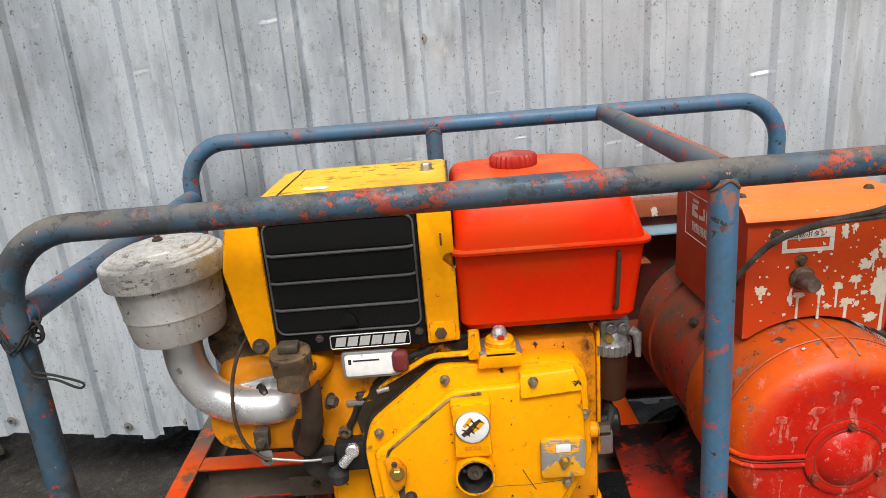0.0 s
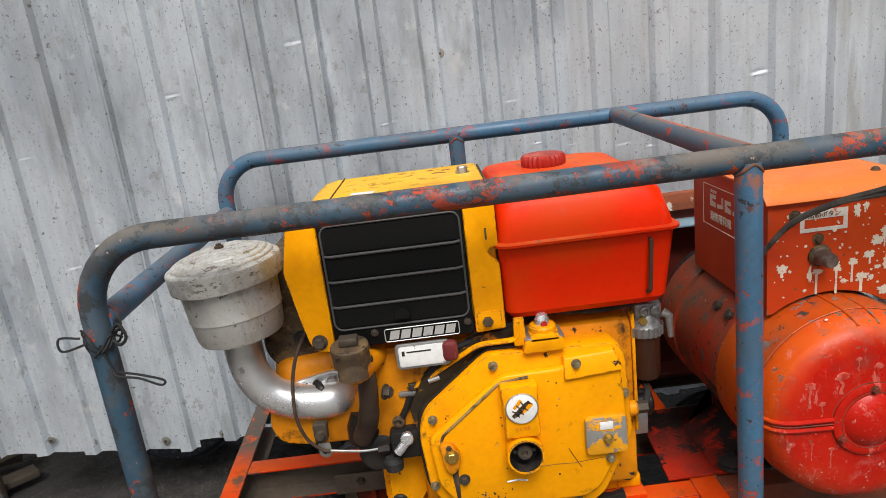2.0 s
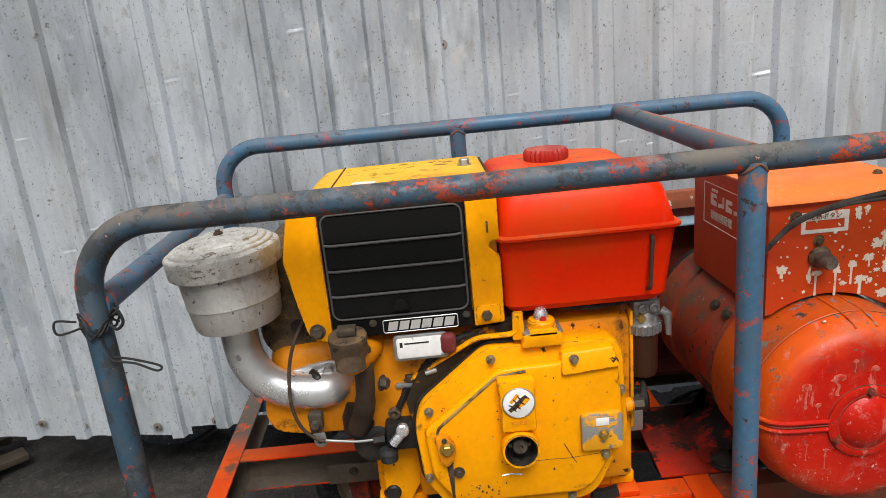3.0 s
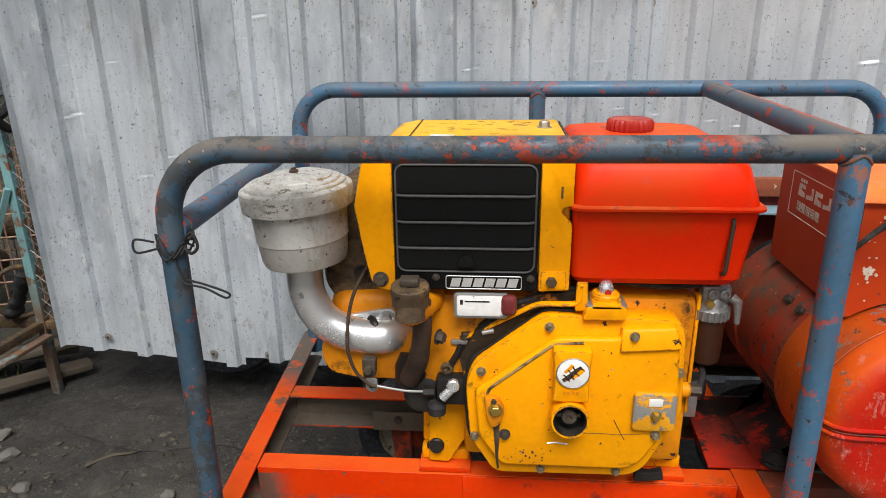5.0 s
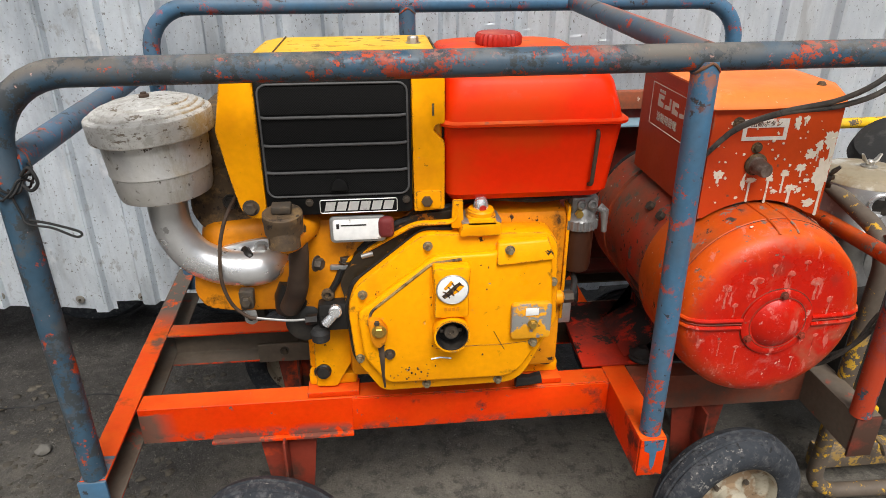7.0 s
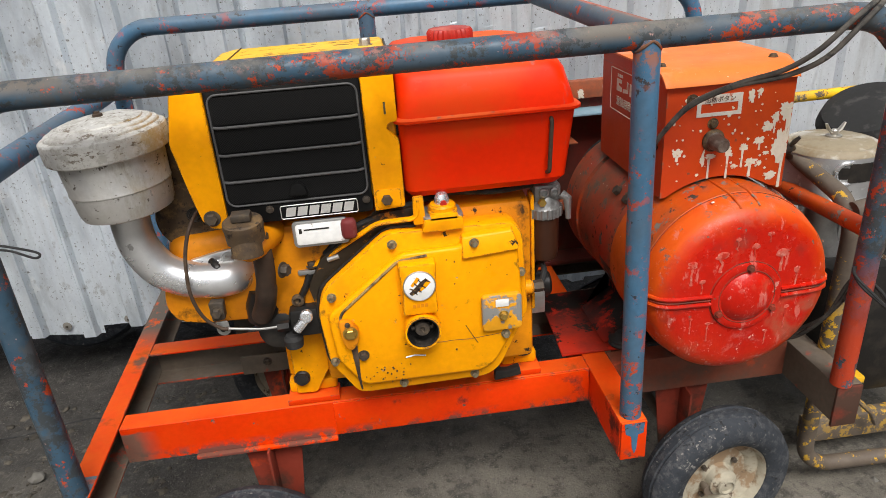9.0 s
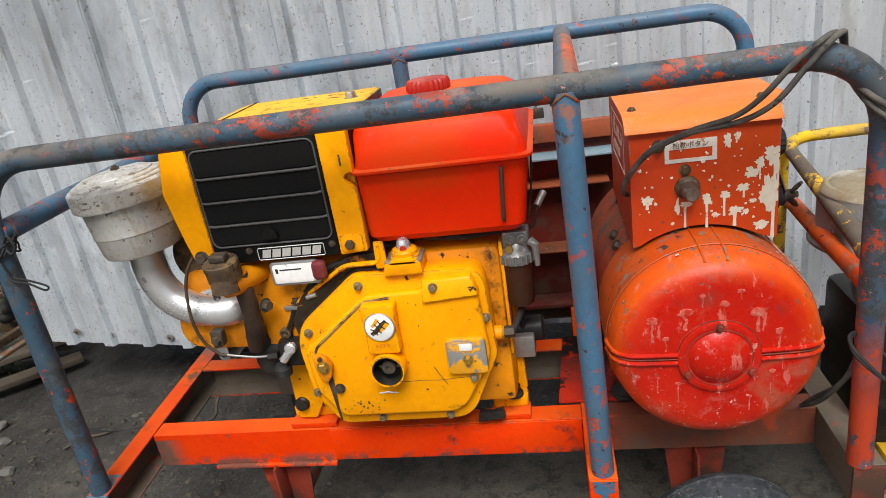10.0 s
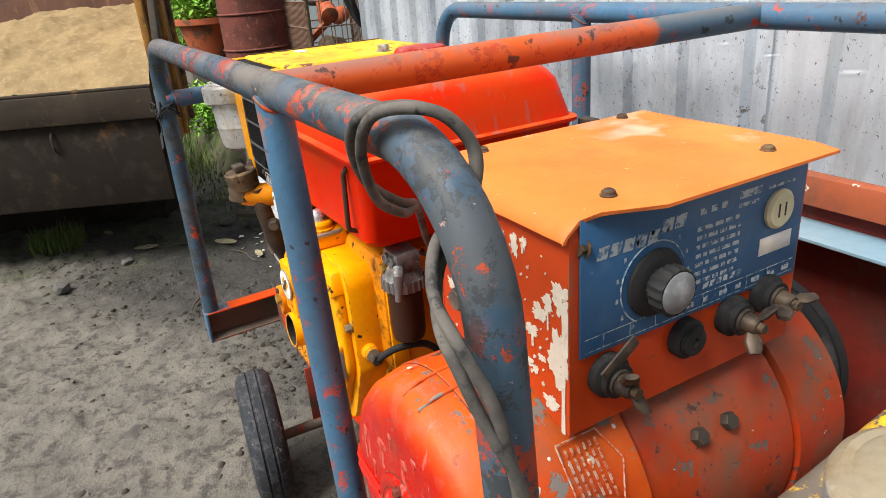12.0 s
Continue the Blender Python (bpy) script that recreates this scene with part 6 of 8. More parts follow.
part("fuel_line", sweep(spline([(0.330, 1.318, 0.968), (0.24, 1.29, 0.972), (0.13, 1.31, 0.972), (0.02, 1.285, 0.955), (-0.08, 1.275, 0.925), (-0.14, 1.285, 0.87)]), 0.007, 10), M_RUBBER, engine, "black fuel hose along the engine")
part("filter_wire", sweep(spline([(0.385, 1.345, 0.962), (0.398, 1.40, 0.940), (0.406, 1.45, 0.944), (0.412, 1.484, 0.962)]), 0.003, 6), M_RUBBER, engine)
part("cable_joint", rod((0.409, 1.480, 0.960), (0.428, 1.512, 0.984), 0.009), M_ALUM, engine)
for ob in [ff, *ff.children]:
    ob.data.transform(Matrix.Translation((0.0, 0.0, -0.016)))
# mounting feet
def foot(x0, x1, bx):
    f = part("engine_foot", prism(rounded([(x0, 0.495), (x1, 0.495), (x1 - 0.004, 0.63), (x0 + 0.020, 0.67), (x0 + 0.002, 0.60)], 0.012), "y", 1.392, 1.410, 0.003), M_YELLOW, engine, "yellow mounting foot")
    part("foot_pad", prism(rounded([(x0, 1.352), (x1, 1.352), (x1, 1.392), (x0, 1.392)], 0.010), "z", 0.472, 0.502, 0.004), M_YELLOW, f)
    part("foot_block", box(x0 - 0.004, x1 + 0.004, 1.320, 1.374, 0.4565, 0.4715, 0.002), M_FRAME, f)
    part("foot_bolt", revolve([(0.024, 0), (0.024, 0.006), (0.018, 0.010), (0.018, 0.026), (0.013, 0.032), (0, 0.033)], (bx, 1.362, 0.503), (0, 0, 1), 18), M_RUBBER, f, "greasy black mounting bolt")


foot(-0.283, -0.165, -0.247)
foot(0.255, 0.345, 0.310)
part("foot_gusset", prism(rounded([(-0.264, 0.480), (-0.214, 0.478), (-0.168, 0.56), (-0.160, 0.70), (-0.260, 0.70)], 0.008), "y", 1.334, 1.351, 0.003), M_YELLOW, engine, "yellow cast gusset")
part("gusset_bolt", revolve([(0.019, 0), (0.019, 0.006), (0.015, 0.010), (0.015, 0.016), (0, 0.018)], (-0.244, 1.334, 0.527), (0, -1, 0.1), 16), M_OILY_GAP_BLACK, engine, "greasy black bolt")
part("clip_scrap", prism([(0.222, 0.478), (0.290, 0.486), (0.286, 0.510), (0.258, 0.502), (0.226, 0.506)], "y", 1.285, 1.305, 0.002), M_OILY_GAP_BLACK, engine, "bent black metal clip")
# right end of the engine: doors and stays
part("side_door", prism(rounded([(1.40, 0.60), (1.56, 0.60), (1.56, 0.90), (1.40, 0.90)], 0.02), "x", 0.325, 0.337, 0.004), M_YELLOW_BLOCK, engine)
part("vent_opening", box(0.337, 0.341, 1.48, 1.55, 0.68, 0.84, 0.006), M_OILY_GAP_BLACK, engine)
part("filter_stay", box(0.322, 0.330, 1.30, 1.335, 0.66, 0.95, 0.002), M_YELLOW, engine)
part("starter_motor", rod((0.30, 1.43, 0.655), (0.40, 1.43, 0.655), 0.034, b=0.006), M_OILY_GAP_BLACK, engine, "greasy black side housing")
part("drain_box", box(0.318, 0.375, 1.375, 1.43, 0.60, 0.66, 0.004), M_ALUM, engine)
part("flywheel", revolve([(0.05, -0.02), (0.20, -0.015), (0.23, -0.01), (0.232, 0.06), (0.19, 0.065), (0.17, 0.03), (0.05, 0.03)], (0.12, 1.70, 0.73), (0, 1, 0), 48), M_OILY_GAP_BLACK, engine, "black iron flywheel")
part("flywheel_pulley", revolve([(0.03, 0.06), (0.14, 0.065), (0.13, 0.08), (0.14, 0.095), (0.13, 0.11), (0.14, 0.125), (0.03, 0.13)], (0.12, 1.70, 0.73), (0, 1, 0), 40), M_OILY_GAP_BLACK, engine)


# ---- alternator with its control box ----
alt = thing("welding_alternator", (0.746, 1.45, ZT + 0.01), "chipped orange-red welding alternator with a paint-splashed control box", "generator")
AX, AZ, AR = 0.746, 0.737, 0.209
bell_prof = [(0.0, 0.0), (0.150, 0.002), (0.172, 0.006), (0.190, 0.016), (0.201, 0.032), (0.206, 0.055), (0.2085, 0.062), (AR, 0.070), (AR, 0.245), (AR - 0.006, 0.250)]
bell = part("end_bell", revolve(bell_prof, (AX, 1.118, AZ), (0, 1, 0), 72), M_BELL, alt, "glossy red end cover with pale paint runs")
part("bell_skirt", revolve([(AR + 0.0005, 0), (AR + 0.0025, 0.002), (AR + 0.0025, 0.172), (AR + 0.0005, 0.174)], (AX, 1.192, AZ), (0, 1, 0), 72), M_SKIRT, alt, "worn orange skirt of the end cover")
part("hub_flange", revolve([(0.080, 0), (0.079, 0.006), (0.070, 0.009), (0.066, 0.008)], (AX, 1.120, AZ), (0, -1, 0), 40), M_BELL, bell)
part("hub_dome", revolve([(0.062, 0.004), (0.054, 0.012), (0.043, 0.019), (0.030, 0.024), (0.014, 0.026), (0.0, 0.026)], (AX, 1.120, AZ), (0, -1, 0), 40), M_BELL, bell)
# dark rings in the hub's creases: grime and crease shade drawn as colour
part("hub_seam", sweep([(AX + 0.0805 * math.cos(a), 1.1195, AZ + 0.0805 * math.sin(a)) for a in np.linspace(0, 2 * math.pi, 49)], 0.0016, 6), M_RUST_RED, bell)
part("hub_seam", sweep([(AX + 0.0625 * math.cos(a), 1.1125, AZ + 0.0625 * math.sin(a)) for a in np.linspace(0, 2 * math.pi, 49)], 0.0014, 6), M_RUST_RED, bell)
for a in (90, 210, 330):
    part("hub_bolt", bolt((AX + 0.070 * math.cos(radians(a)), 1.113, AZ + 0.068 * math.sin(radians(a))), (0, -1, 0), 0.0068, 0.007), M_RUST_RED, bell)
for s in (-1, 1):
    for dz in (-0.009, 0.009):
        pts = [(AX + s * 0.078, 1.116, AZ + dz)] + [(AX + s * r, 1.118 + h - 0.001, AZ + dz) for r, h in ((0.150, 0.002), (0.172, 0.006), (0.190, 0.016), (0.201, 0.032), (0.2065, 0.055), (0.2105, 0.075))]
        part("bell_ridge", sweep(pts, 0.0048, 8), M_BELL, bell)
    # dark line drawing the crease between the two ridges
    part("ridge_groove", sweep([(p[0], p[1] - 0.0003, AZ) for p in pts], 0.0020, 6), M_RUST_RED, bell)
    part("bell_lug", box(AX + s * 0.204 - 0.008, AX + s * 0.204 + 0.010, 1.175, 1.20, AZ - 0.016, AZ + 0.016, 0.004), M_BELL, bell)
for a in (84, 96):
    c, n_ = math.cos(radians(a)), math.sin(radians(a))
    pts = [(AX + c * r, y, AZ + n_ * r) for r, y in ((0.196, 1.142), (0.207, 1.166), (0.2115, 1.20), (0.2115, 1.30), (0.210, 1.36))]
    part("bell_rib", sweep(pts, 0.0050 if a == 88 else 0.0028, 8), M_SKIRT, alt)
for rr, yy in ((0.2095, 1.192),):
    part("bell_seam", sweep([(AX + rr * math.cos(a), yy, AZ + rr * math.sin(a)) for a in np.linspace(radians(-10), radians(190), 60)], 0.0008, 5), M_RUST_RED, bell)
part("body", revolve([(AR - 0.009, 0.0), (AR - 0.006, 0.004), (AR - 0.006, 0.266), (AR - 0.010, 0.270)], (AX, 1.372, AZ), (0, 1, 0), 72), M_ALT, alt, "orange rolled steel body with grime and bare patches")
part("back_ring", revolve([(AR - 0.012, 0.0), (AR - 0.001, 0.002), (AR - 0.001, 0.105), (AR - 0.02, 0.120), (0.05, 0.125)], (AX, 1.645, AZ), (0, 1, 0), 72), M_ALT, alt)
for nx, ny, nz in ((0.916, 1.466, 0.843), (0.916, 1.522, 0.843), (0.592, 1.470, 0.866), (0.592, 1.405, 0.866)):
    d = Vector((nx - AX, 0, nz - AZ)).normalized()
    part("body_nut", bolt(Vector((AX, ny, AZ)) + d * (AR - 0.007), d, 0.0125, 0.012, False), M_DARK_BOLT, alt)
# pale paint that ran down the end cover
M_RUN = surface("pale_pink_paint_run", (0.47, 0.085, 0.060), [
    dict(col=(0.56, 0.26, 0.21), scale=60, lo=0.54, hi=0.64, rough=0.6, amt=0.8),
    dict(col=(0.42, 0.020, 0.008), scale=45, lo=0.54, hi=0.60, rough=0.4, amt=0.9)], rough=0.45, grain=0.12)
front = sorted((q, h) for q, h in bell_prof if q < 0.195)


def paint_run(x0, z0, w, tall, run, seed):
    """A blob of paint with a thin run below it, lying on the domed face of the end cover."""
    bm = bmesh.new()
    rows = []
    n = 16
    for j in range(n + 1):
        u = j / n
        z = z0 + tall / 2 - (tall + run) * u
        down = (z0 - z) / (tall / 2)
        half = w / 2 * math.sqrt(max(0.0, 1 - down * down)) if down < 0.6 else w * 0.11 * (1.25 if u > 0.9 else 1)
        half = max(0.0008, max(half, w * 0.11 if down > 0 else 0.0) * (1 + 0.45 * noise.noise(Vector((u * 9, seed, 0)))))
        mid = x0 + 0.16 * w * noise.noise(Vector((u * 4, seed, 5)))
        row = []
        for f, lift in ((-1, 0.0002), (-0.5, 0.0011), (0.5, 0.0011), (1, 0.0002)):
            x = mid + f * half
            q = math.hypot(x - AX, z - AZ)
            y = 1.118 + float(np.interp(q, [p for p, _ in front], [h for _, h in front]))
            row.append(bm.verts.new((x, y - lift, z)))
        rows.append(row)
    for a, b in zip(rows, rows[1:]):
        for i in range(3):
            bm.faces.new((a[i], b[i], b[i + 1], a[i + 1]))
    return bm


for i, (dx, dz, w, tall, run) in enumerate(((-0.125, 0.085, 0.022, 0.022, 0.035), (-0.062, 0.100, 0.030, 0.022, 0.026), (0.010, 0.115, 0.020, 0.016, 0.030), (0.072, 0.092, 0.026, 0.024, 0.030), (0.112, 0.048, 0.018, 0.018, 0.028),
                                            (-0.100, 0.045, 0.014, 0.012, 0.022), (0.100, -0.040, 0.013, 0.010, 0.050), (0.060, -0.098, 0.011, 0.008, 0.030), (-0.078, -0.060, 0.012, 0.009, 0.040), (-0.118, -0.045, 0.010, 0.008, 0.032), (0.132, 0.010, 0.012, 0.010, 0.018), (-0.030, 0.135, 0.012, 0.010, 0.020), (0.040, 0.140, 0.016, 0.010, 0.014))):
    part("paint_run", paint_run(AX + dx, AZ + dz, w, tall, run, i * 3.1), M_RUN, bell)
random.seed(52)
for i in range(24):
    a = radians(random.gauss(28, 20) if i % 3 else random.uniform(20, 110))
    y = random.uniform(1.165, 1.36)
    q = 0.001 + 0.0055 * random.random() ** 2
    d = Vector((math.cos(a), 0, math.sin(a)))
    blob = revolve([(0.0, 0.0012), (q * 0.7, 0.0010), (q, 0.0)], (0, 0, 0), (0, 0, 1), 9)
    for v in blob.verts:
        v.co.x *= 1 + 0.5 * noise.noise(Vector((v.co.x * 300, i, 0)))
        v.co.y *= 1 + 0.9 * noise.noise(Vector((v.co.y * 300, i, 3)))
    part("paint_speck", moved(blob, Matrix.Translation(Vector((AX, y, AZ)) + d * (AR + 0.0022)) @ frame_of(d)), M_CREAM_PAINT, alt)
# cooling slots low on the side
for i in range(4):
    a = radians(196 + 9 * i)
    d = Vector((math.cos(a), 0, math.sin(a)))
    part("cooling_slot", moved(box(-0.001, 0.002, -0.045, 0.045, -0.010, 0.010, 0.001), Matrix.Translation(Vector((AX, 1.425, AZ)) + d * (AR - 0.0065)) @ Matrix.Rotation(-a, 4, "Y")), M_OILY_GAP_BLACK, alt)
# feet
for fx in (0.585, 0.905):
    part("alternator_foot", prism([(fx - 0.045, 0.466), (fx + 0.045, 0.466), (AX + (0.12 if fx > AX else -0.12), 0.58), (AX + (0.07 if fx > AX else -0.07), 0.56)], "y", 1.40, 1.60, 0.004), M_RED_PLATE, alt)
    part("rubber_mount", revolve([(0.030, 0), (0.034, 0.006), (0.028, 0.012), (0.033, 0.018), (0.022, 0.022), (0.012, 0.036)], (fx, 1.392, 0.4655), (0, 0, 1), 24), M_RUBBER, alt, "black rubber mount")
# warning plate on the skirt, pale outline and unreadable print
q0 = radians(38)
dq = Vector((math.cos(q0), 0, math.sin(q0)))
mp = Matrix.Translation(Vector((AX, 1.290, AZ)) + dq * (AR + 0.0035)) @ Matrix.Rotation(-q0, 4, "Y") @ Matrix.Rotation(radians(90), 4, "Y")
outline = sweep([(-0.045, -0.030, 0), (0.045, -0.030, 0), (0.045, 0.030, 0), (0.0, 0.052, 0), (-0.045, 0.030, 0), (-0.045, -0.030, 0)], 0.0013, 5)
wl = part("warning_print", moved(outline, mp), M_PALE_PRINT, alt, "pale worn outline of a printed notice")
bm = bm_new()
random.seed(8)
for r in range(6):
    x = -0.036
    while x < 0.034:
        w = random.uniform(0.006, 0.016)
        prism([(x, -0.022 + r * 0.009), (min(x + w, 0.037), -0.022 + r * 0.009), (min(x + w, 0.037), -0.0192 + r * 0.009), (x, -0.0192 + r * 0.009)], "z", -0.001, 0.001, 0, bm)
        x += w + 0.004
part("notice_print", moved(bm, mp), M_PALE_PRINT, wl, smooth=0)

# control box
X0, X1, Y0, Y1, ZL, ZH = 0.609, 0.895, 1.274, 1.664, 0.918, 1.163


def saddle(x):
    """The height of the curved cut over the round body."""
    r = AR + 0.013
    return AZ + math.sqrt(max(0.0, r * r - (x - AX) ** 2))


def arch_plate(y0, y1):
    out = [(X0, ZH), (X0, ZL)]
    for i in range(15):
        x = X0 + 0.012 + (X1 - X0 - 0.024) * i / 14
        out.append((x, max(ZL, saddle(x) - 0.002)))
    out += [(X1, ZL), (X1, ZH)]
    return prism(out, "y", y0, y1, 0.0)


cbox = part("box_front", arch_plate(Y0, Y0 + 0.003), M_BOX, alt, "orange box front splashed with cream paint")
part("box_back", arch_plate(Y1 - 0.003, Y1), M_BOX, alt)
part("box_side", box(X0, X0 + 0.003, Y0 + 0.003, Y1 - 0.003, ZL, ZH, 0.0), M_BOX, alt)
part("box_side", box(X1 - 0.003, X1, Y0 + 0.003, Y1 - 0.003, ZL, ZH, 0.0), M_BOX, alt)
lid_pts = [(Y0 - 0.010, ZH + 0.001), (Y0 - 0.009, ZH + 0.004), (Y0 - 0.004, ZH + 0.010), (Y0 + 0.012, ZH + 0.023), (Y0 + 0.036, ZH + 0.030), (Y0 + 0.10, ZH + 0.031), (Y1 + 0.006, ZH + 0.031),
           (Y1 + 0.006, ZH + 0.027), (Y0 + 0.10, ZH + 0.027), (Y0 + 0.037, ZH + 0.026), (Y0 + 0.014, ZH + 0.019), (Y0, ZH + 0.009), (Y0 - 0.004, ZH + 0.005), (Y0 - 0.006, ZH + 0.001)]
lid_bm = prism(lid_pts, "x", X0 - 0.008, X1 + 0.034, 0.0)
bmesh.ops.subdivide_edges(lid_bm, edges=[e for e in lid_bm.edges if abs(e.verts[0].co.x - e.verts[1].co.x) > 0.1], cuts=20)
for v in lid_bm.verts:
    # the free edge is bent and wavy, with a bite near the front corner
    edge = max(0.0, (v.co.x - X1) / 0.034)
    v.co.z -= edge * (0.004 + 0.004 * noise.noise(Vector((v.co.y * 16, 2.0, 0))))
    v.co.x += edge * 0.006 * noise.noise(Vector((v.co.y * 12, 5.0, 0)))
    if v.co.y < Y0 + 0.08 and edge > 0:
        v.co.x -= edge * 0.033 * min(1.0, (Y0 + 0.08 - v.co.y) / 0.055)
    v.co.z += 0.0025 * noise.noise(Vector((v.co.x * 7, v.co.y * 7, 1.0)))
lid = part("box_lid", lid_bm, M_LID, alt, "faded orange sheet lid, bent at the edge")
for sx, sy in ((0.625, 1.345), (0.877, 1.343), (0.881, 1.599), (0.617, 1.610)):
    part("lid_screw", revolve([(0.010, 0), (0.010, 0.002), (0.0085, 0.003), (0.0078, 0.006), (0.005, 0.008), (0, 0.008)], (sx, sy, ZH + 0.030), (0, 0, 1), 10), M_RUSTY, lid)
for cx in (X0 + 0.0005, X1 - 0.0035):
    part("lid_cheek", prism([(Y0, ZH - 0.001), (Y0 + 0.002, ZH + 0.006), (Y0 + 0.016, ZH + 0.018), (Y0 + 0.038, ZH + 0.0245), (Y0 + 0.10, ZH + 0.0255), (Y1, ZH + 0.0255), (Y1, ZH - 0.001)], "x", cx, cx + 0.003, 0.0), M_BOX, alt, smooth=0)
part("side_strip", box(X0 + 0.0, X0 + 0.003, Y0 - 0.001, Y0 + 0.001, ZL, ZH, 0.0), M_BOX, alt)

# start button label, with its writing
bm = bm_new()
for x0, x1, z0, z1 in ((0.677, 0.777, 1.094, 1.102), (0.677, 0.777, 1.1215, 1.1400), (0.677, 0.686, 1.1025, 1.1210), (0.768, 0.777, 1.1025, 1.1210)):
    box(x0, x1, Y0 - 0.0012, Y0 - 0.0003, z0, z1, 0.0, bm)
lab = part("button_label", bm, surface("worn_white_label", (0.62, 0.58, 0.52), [dict(col=(0.50, 0.12, 0.05), scale=70, lo=0.58, hi=0.66, amt=0.9)], rough=0.5), alt, "worn white frame of the start button's label", smooth=0)
part("writing", text_mesh("始動ボタン", 0.0138, Matrix.Translation((0.727, Y0 - 0.0018, 1.1290)) @ Matrix.Rotation(radians(90), 4, "X"), 0.0), surface("worn_brown_print", (0.09, 0.055, 0.045), [dict(col=(0.55, 0.38, 0.30), scale=260, lo=0.52, hi=0.60)], rough=0.6), lab, "black Japanese writing", smooth=0)
# start button under its rubber boot
kb = part("start_button", revolve([(0.022, 0), (0.022, 0.006), (0.018, 0.010), (0.018, 0.018), (0.0165, 0.022), (0.016, 0.040), (0.013, 0.045), (0, 0.045)], (0.720, Y0, 1.041), (0.05, -1, -0.05), 24), surface("dark_brown_knob", (0.075, 0.050, 0.038), [dict(col=(0.16, 0.13, 0.11), scale=30, lo=0.5, hi=0.66)], rough=0.4), alt, "dark brown starter push knob")
part("button_base", revolve([(0.025, 0), (0.025, 0.004), (0.020, 0.008)], (0.720, Y0, 1.041), (0.05, -1, -0.05), 24), M_RUSTY, kb)
part("box_screw", bolt((0.716, Y0, 1.078), (0, -1, 0), 0.009, 0.007), M_RUSTY, alt)
part("box_screw", bolt((0.665, Y0, 1.132), (0, -1, 0), 0.010, 0.008), M_RUSTY, alt)
part("box_screw", bolt((0.890, Y0 + 0.02, 1.150), (0.3, -1, 0.2), 0.010, 0.008), M_RUSTY, alt)


# splashes and runs of cream paint on the box front
def splash(cx, cz, w, h, seed, run=0.0, lift=0.0):
    rng = random.Random(seed)
    pts = []
    n = 40
    for i in range(n):
        a = 2 * math.pi * i / n
        r = 0.85 + 0.55 * noise.noise(Vector((math.cos(a) * 1.9, math.sin(a) * 1.9, seed))) + 0.35 * noise.noise(Vector((math.cos(a) * 5, math.sin(a) * 5, seed * 2))) + rng.uniform(-0.07, 0.07)
        pts.append((min(X1 - 0.001, cx + 0.5 * w * r * math.cos(a)), cz + 0.5 * h * r * math.sin(a)))
    bm = prism(pts, "y", Y0 - 0.0010 - lift, Y0 - 0.0004, 0.0)
    if run:
        rw = max(0.0018, w * rng.uniform(0.08, 0.16))
        rx = min(X1 - 0.004, cx + rng.uniform(-0.2, 0.2) * w)
        prism(rounded([(rx - rw, cz), (rx + rw, cz), (rx + rw * 0.7, cz - run * 0.6), (rx + rw * 0.9, cz - run), (rx - rw * 0.9, cz - run), (rx - rw * 0.6, cz - run * 0.5)], 0.003), "y", Y0 - 0.00101 - lift, Y0 - 0.00041, 0.0, bm)
    return bm


SPLASHES = [(0.641, 1.020, 0.026, 0.020, 0.020), (0.797, 1.128, 0.018, 0.030, 0.0), (0.815, 1.138, 0.014, 0.016, 0.015), (0.882, 1.090, 0.036, 0.040, 0.065),
            (0.858, 1.078, 0.018, 0.030, 0.035), (0.842, 1.060, 0.030, 0.022, 0.0), (0.826, 1.030, 0.028, 0.016, 0.022), (0.878, 1.010, 0.040, 0.075, 0.095), (0.893, 1.060, 0.016, 0.04, 0.03),
            (0.757, 1.012, 0.020, 0.026, 0.062), (0.793, 1.018, 0.022, 0.018, 0.046), (0.716, 1.004, 0.026, 0.012, 0.050), (0.812, 0.982, 0.030, 0.022, 0.034),
            (0.775, 0.976, 0.018, 0.012, 0.0), (0.862, 0.948, 0.034, 0.020, 0.012), (0.700, 1.000, 0.012, 0.040, 0.0), (0.832, 0.978, 0.013, 0.013, 0.0), (0.846, 1.000, 0.016, 0.010, 0.0),
            (0.752, 1.072, 0.006, 0.005, 0.0), (0.690, 1.064, 0.006, 0.006, 0.0), (0.768, 1.058, 0.005, 0.008, 0.0), (0.645, 0.955, 0.005, 0.004, 0.0), (0.628, 1.085, 0.010, 0.007, 0.0), (0.690, 0.965, 0.008, 0.007, 0.0), (0.848, 0.965, 0.006, 0.006, 0.0), (0.800, 1.036, 0.006, 0.006, 0.0)]
random.seed(77)
for i in range(60):
    q = 0.0012 + 0.003 * random.random() ** 3
    SPLASHES.append((random.uniform(0.62, 0.893), random.uniform(0.968, 1.135), q * 2, q * 2, 0.0))
for i, (cx, cz, w, h, run) in enumerate(SPLASHES):
    part("paint_splash", splash(cx, cz, w, h, 3.0 + i * 1.7, run, 0.00002 * i), M_CREAM_PAINT, cbox, smooth=0)


# the side away from the engine: blue instrument panel
XP = X1
panel = part("instrument_panel", box(XP + 0.0005, XP + 0.0030, 1.287, 1.658, 1.018, 1.184, 0.0004), M_PANEL, alt, "blue enamelled panel with pale worn print")
random.seed(21)
bm = bm_new()


def print_bar(y0, y1, z0, z1, slant=0.0):
    one = bmesh.new()
    vs = [one.verts.new((XP + 0.0034, y, z)) for y, z in ((y0, z0), (y1, z0), (y1 + slant, z1), (y0 + slant, z1))]
    one.faces.new(vs)
    join(bm, one)


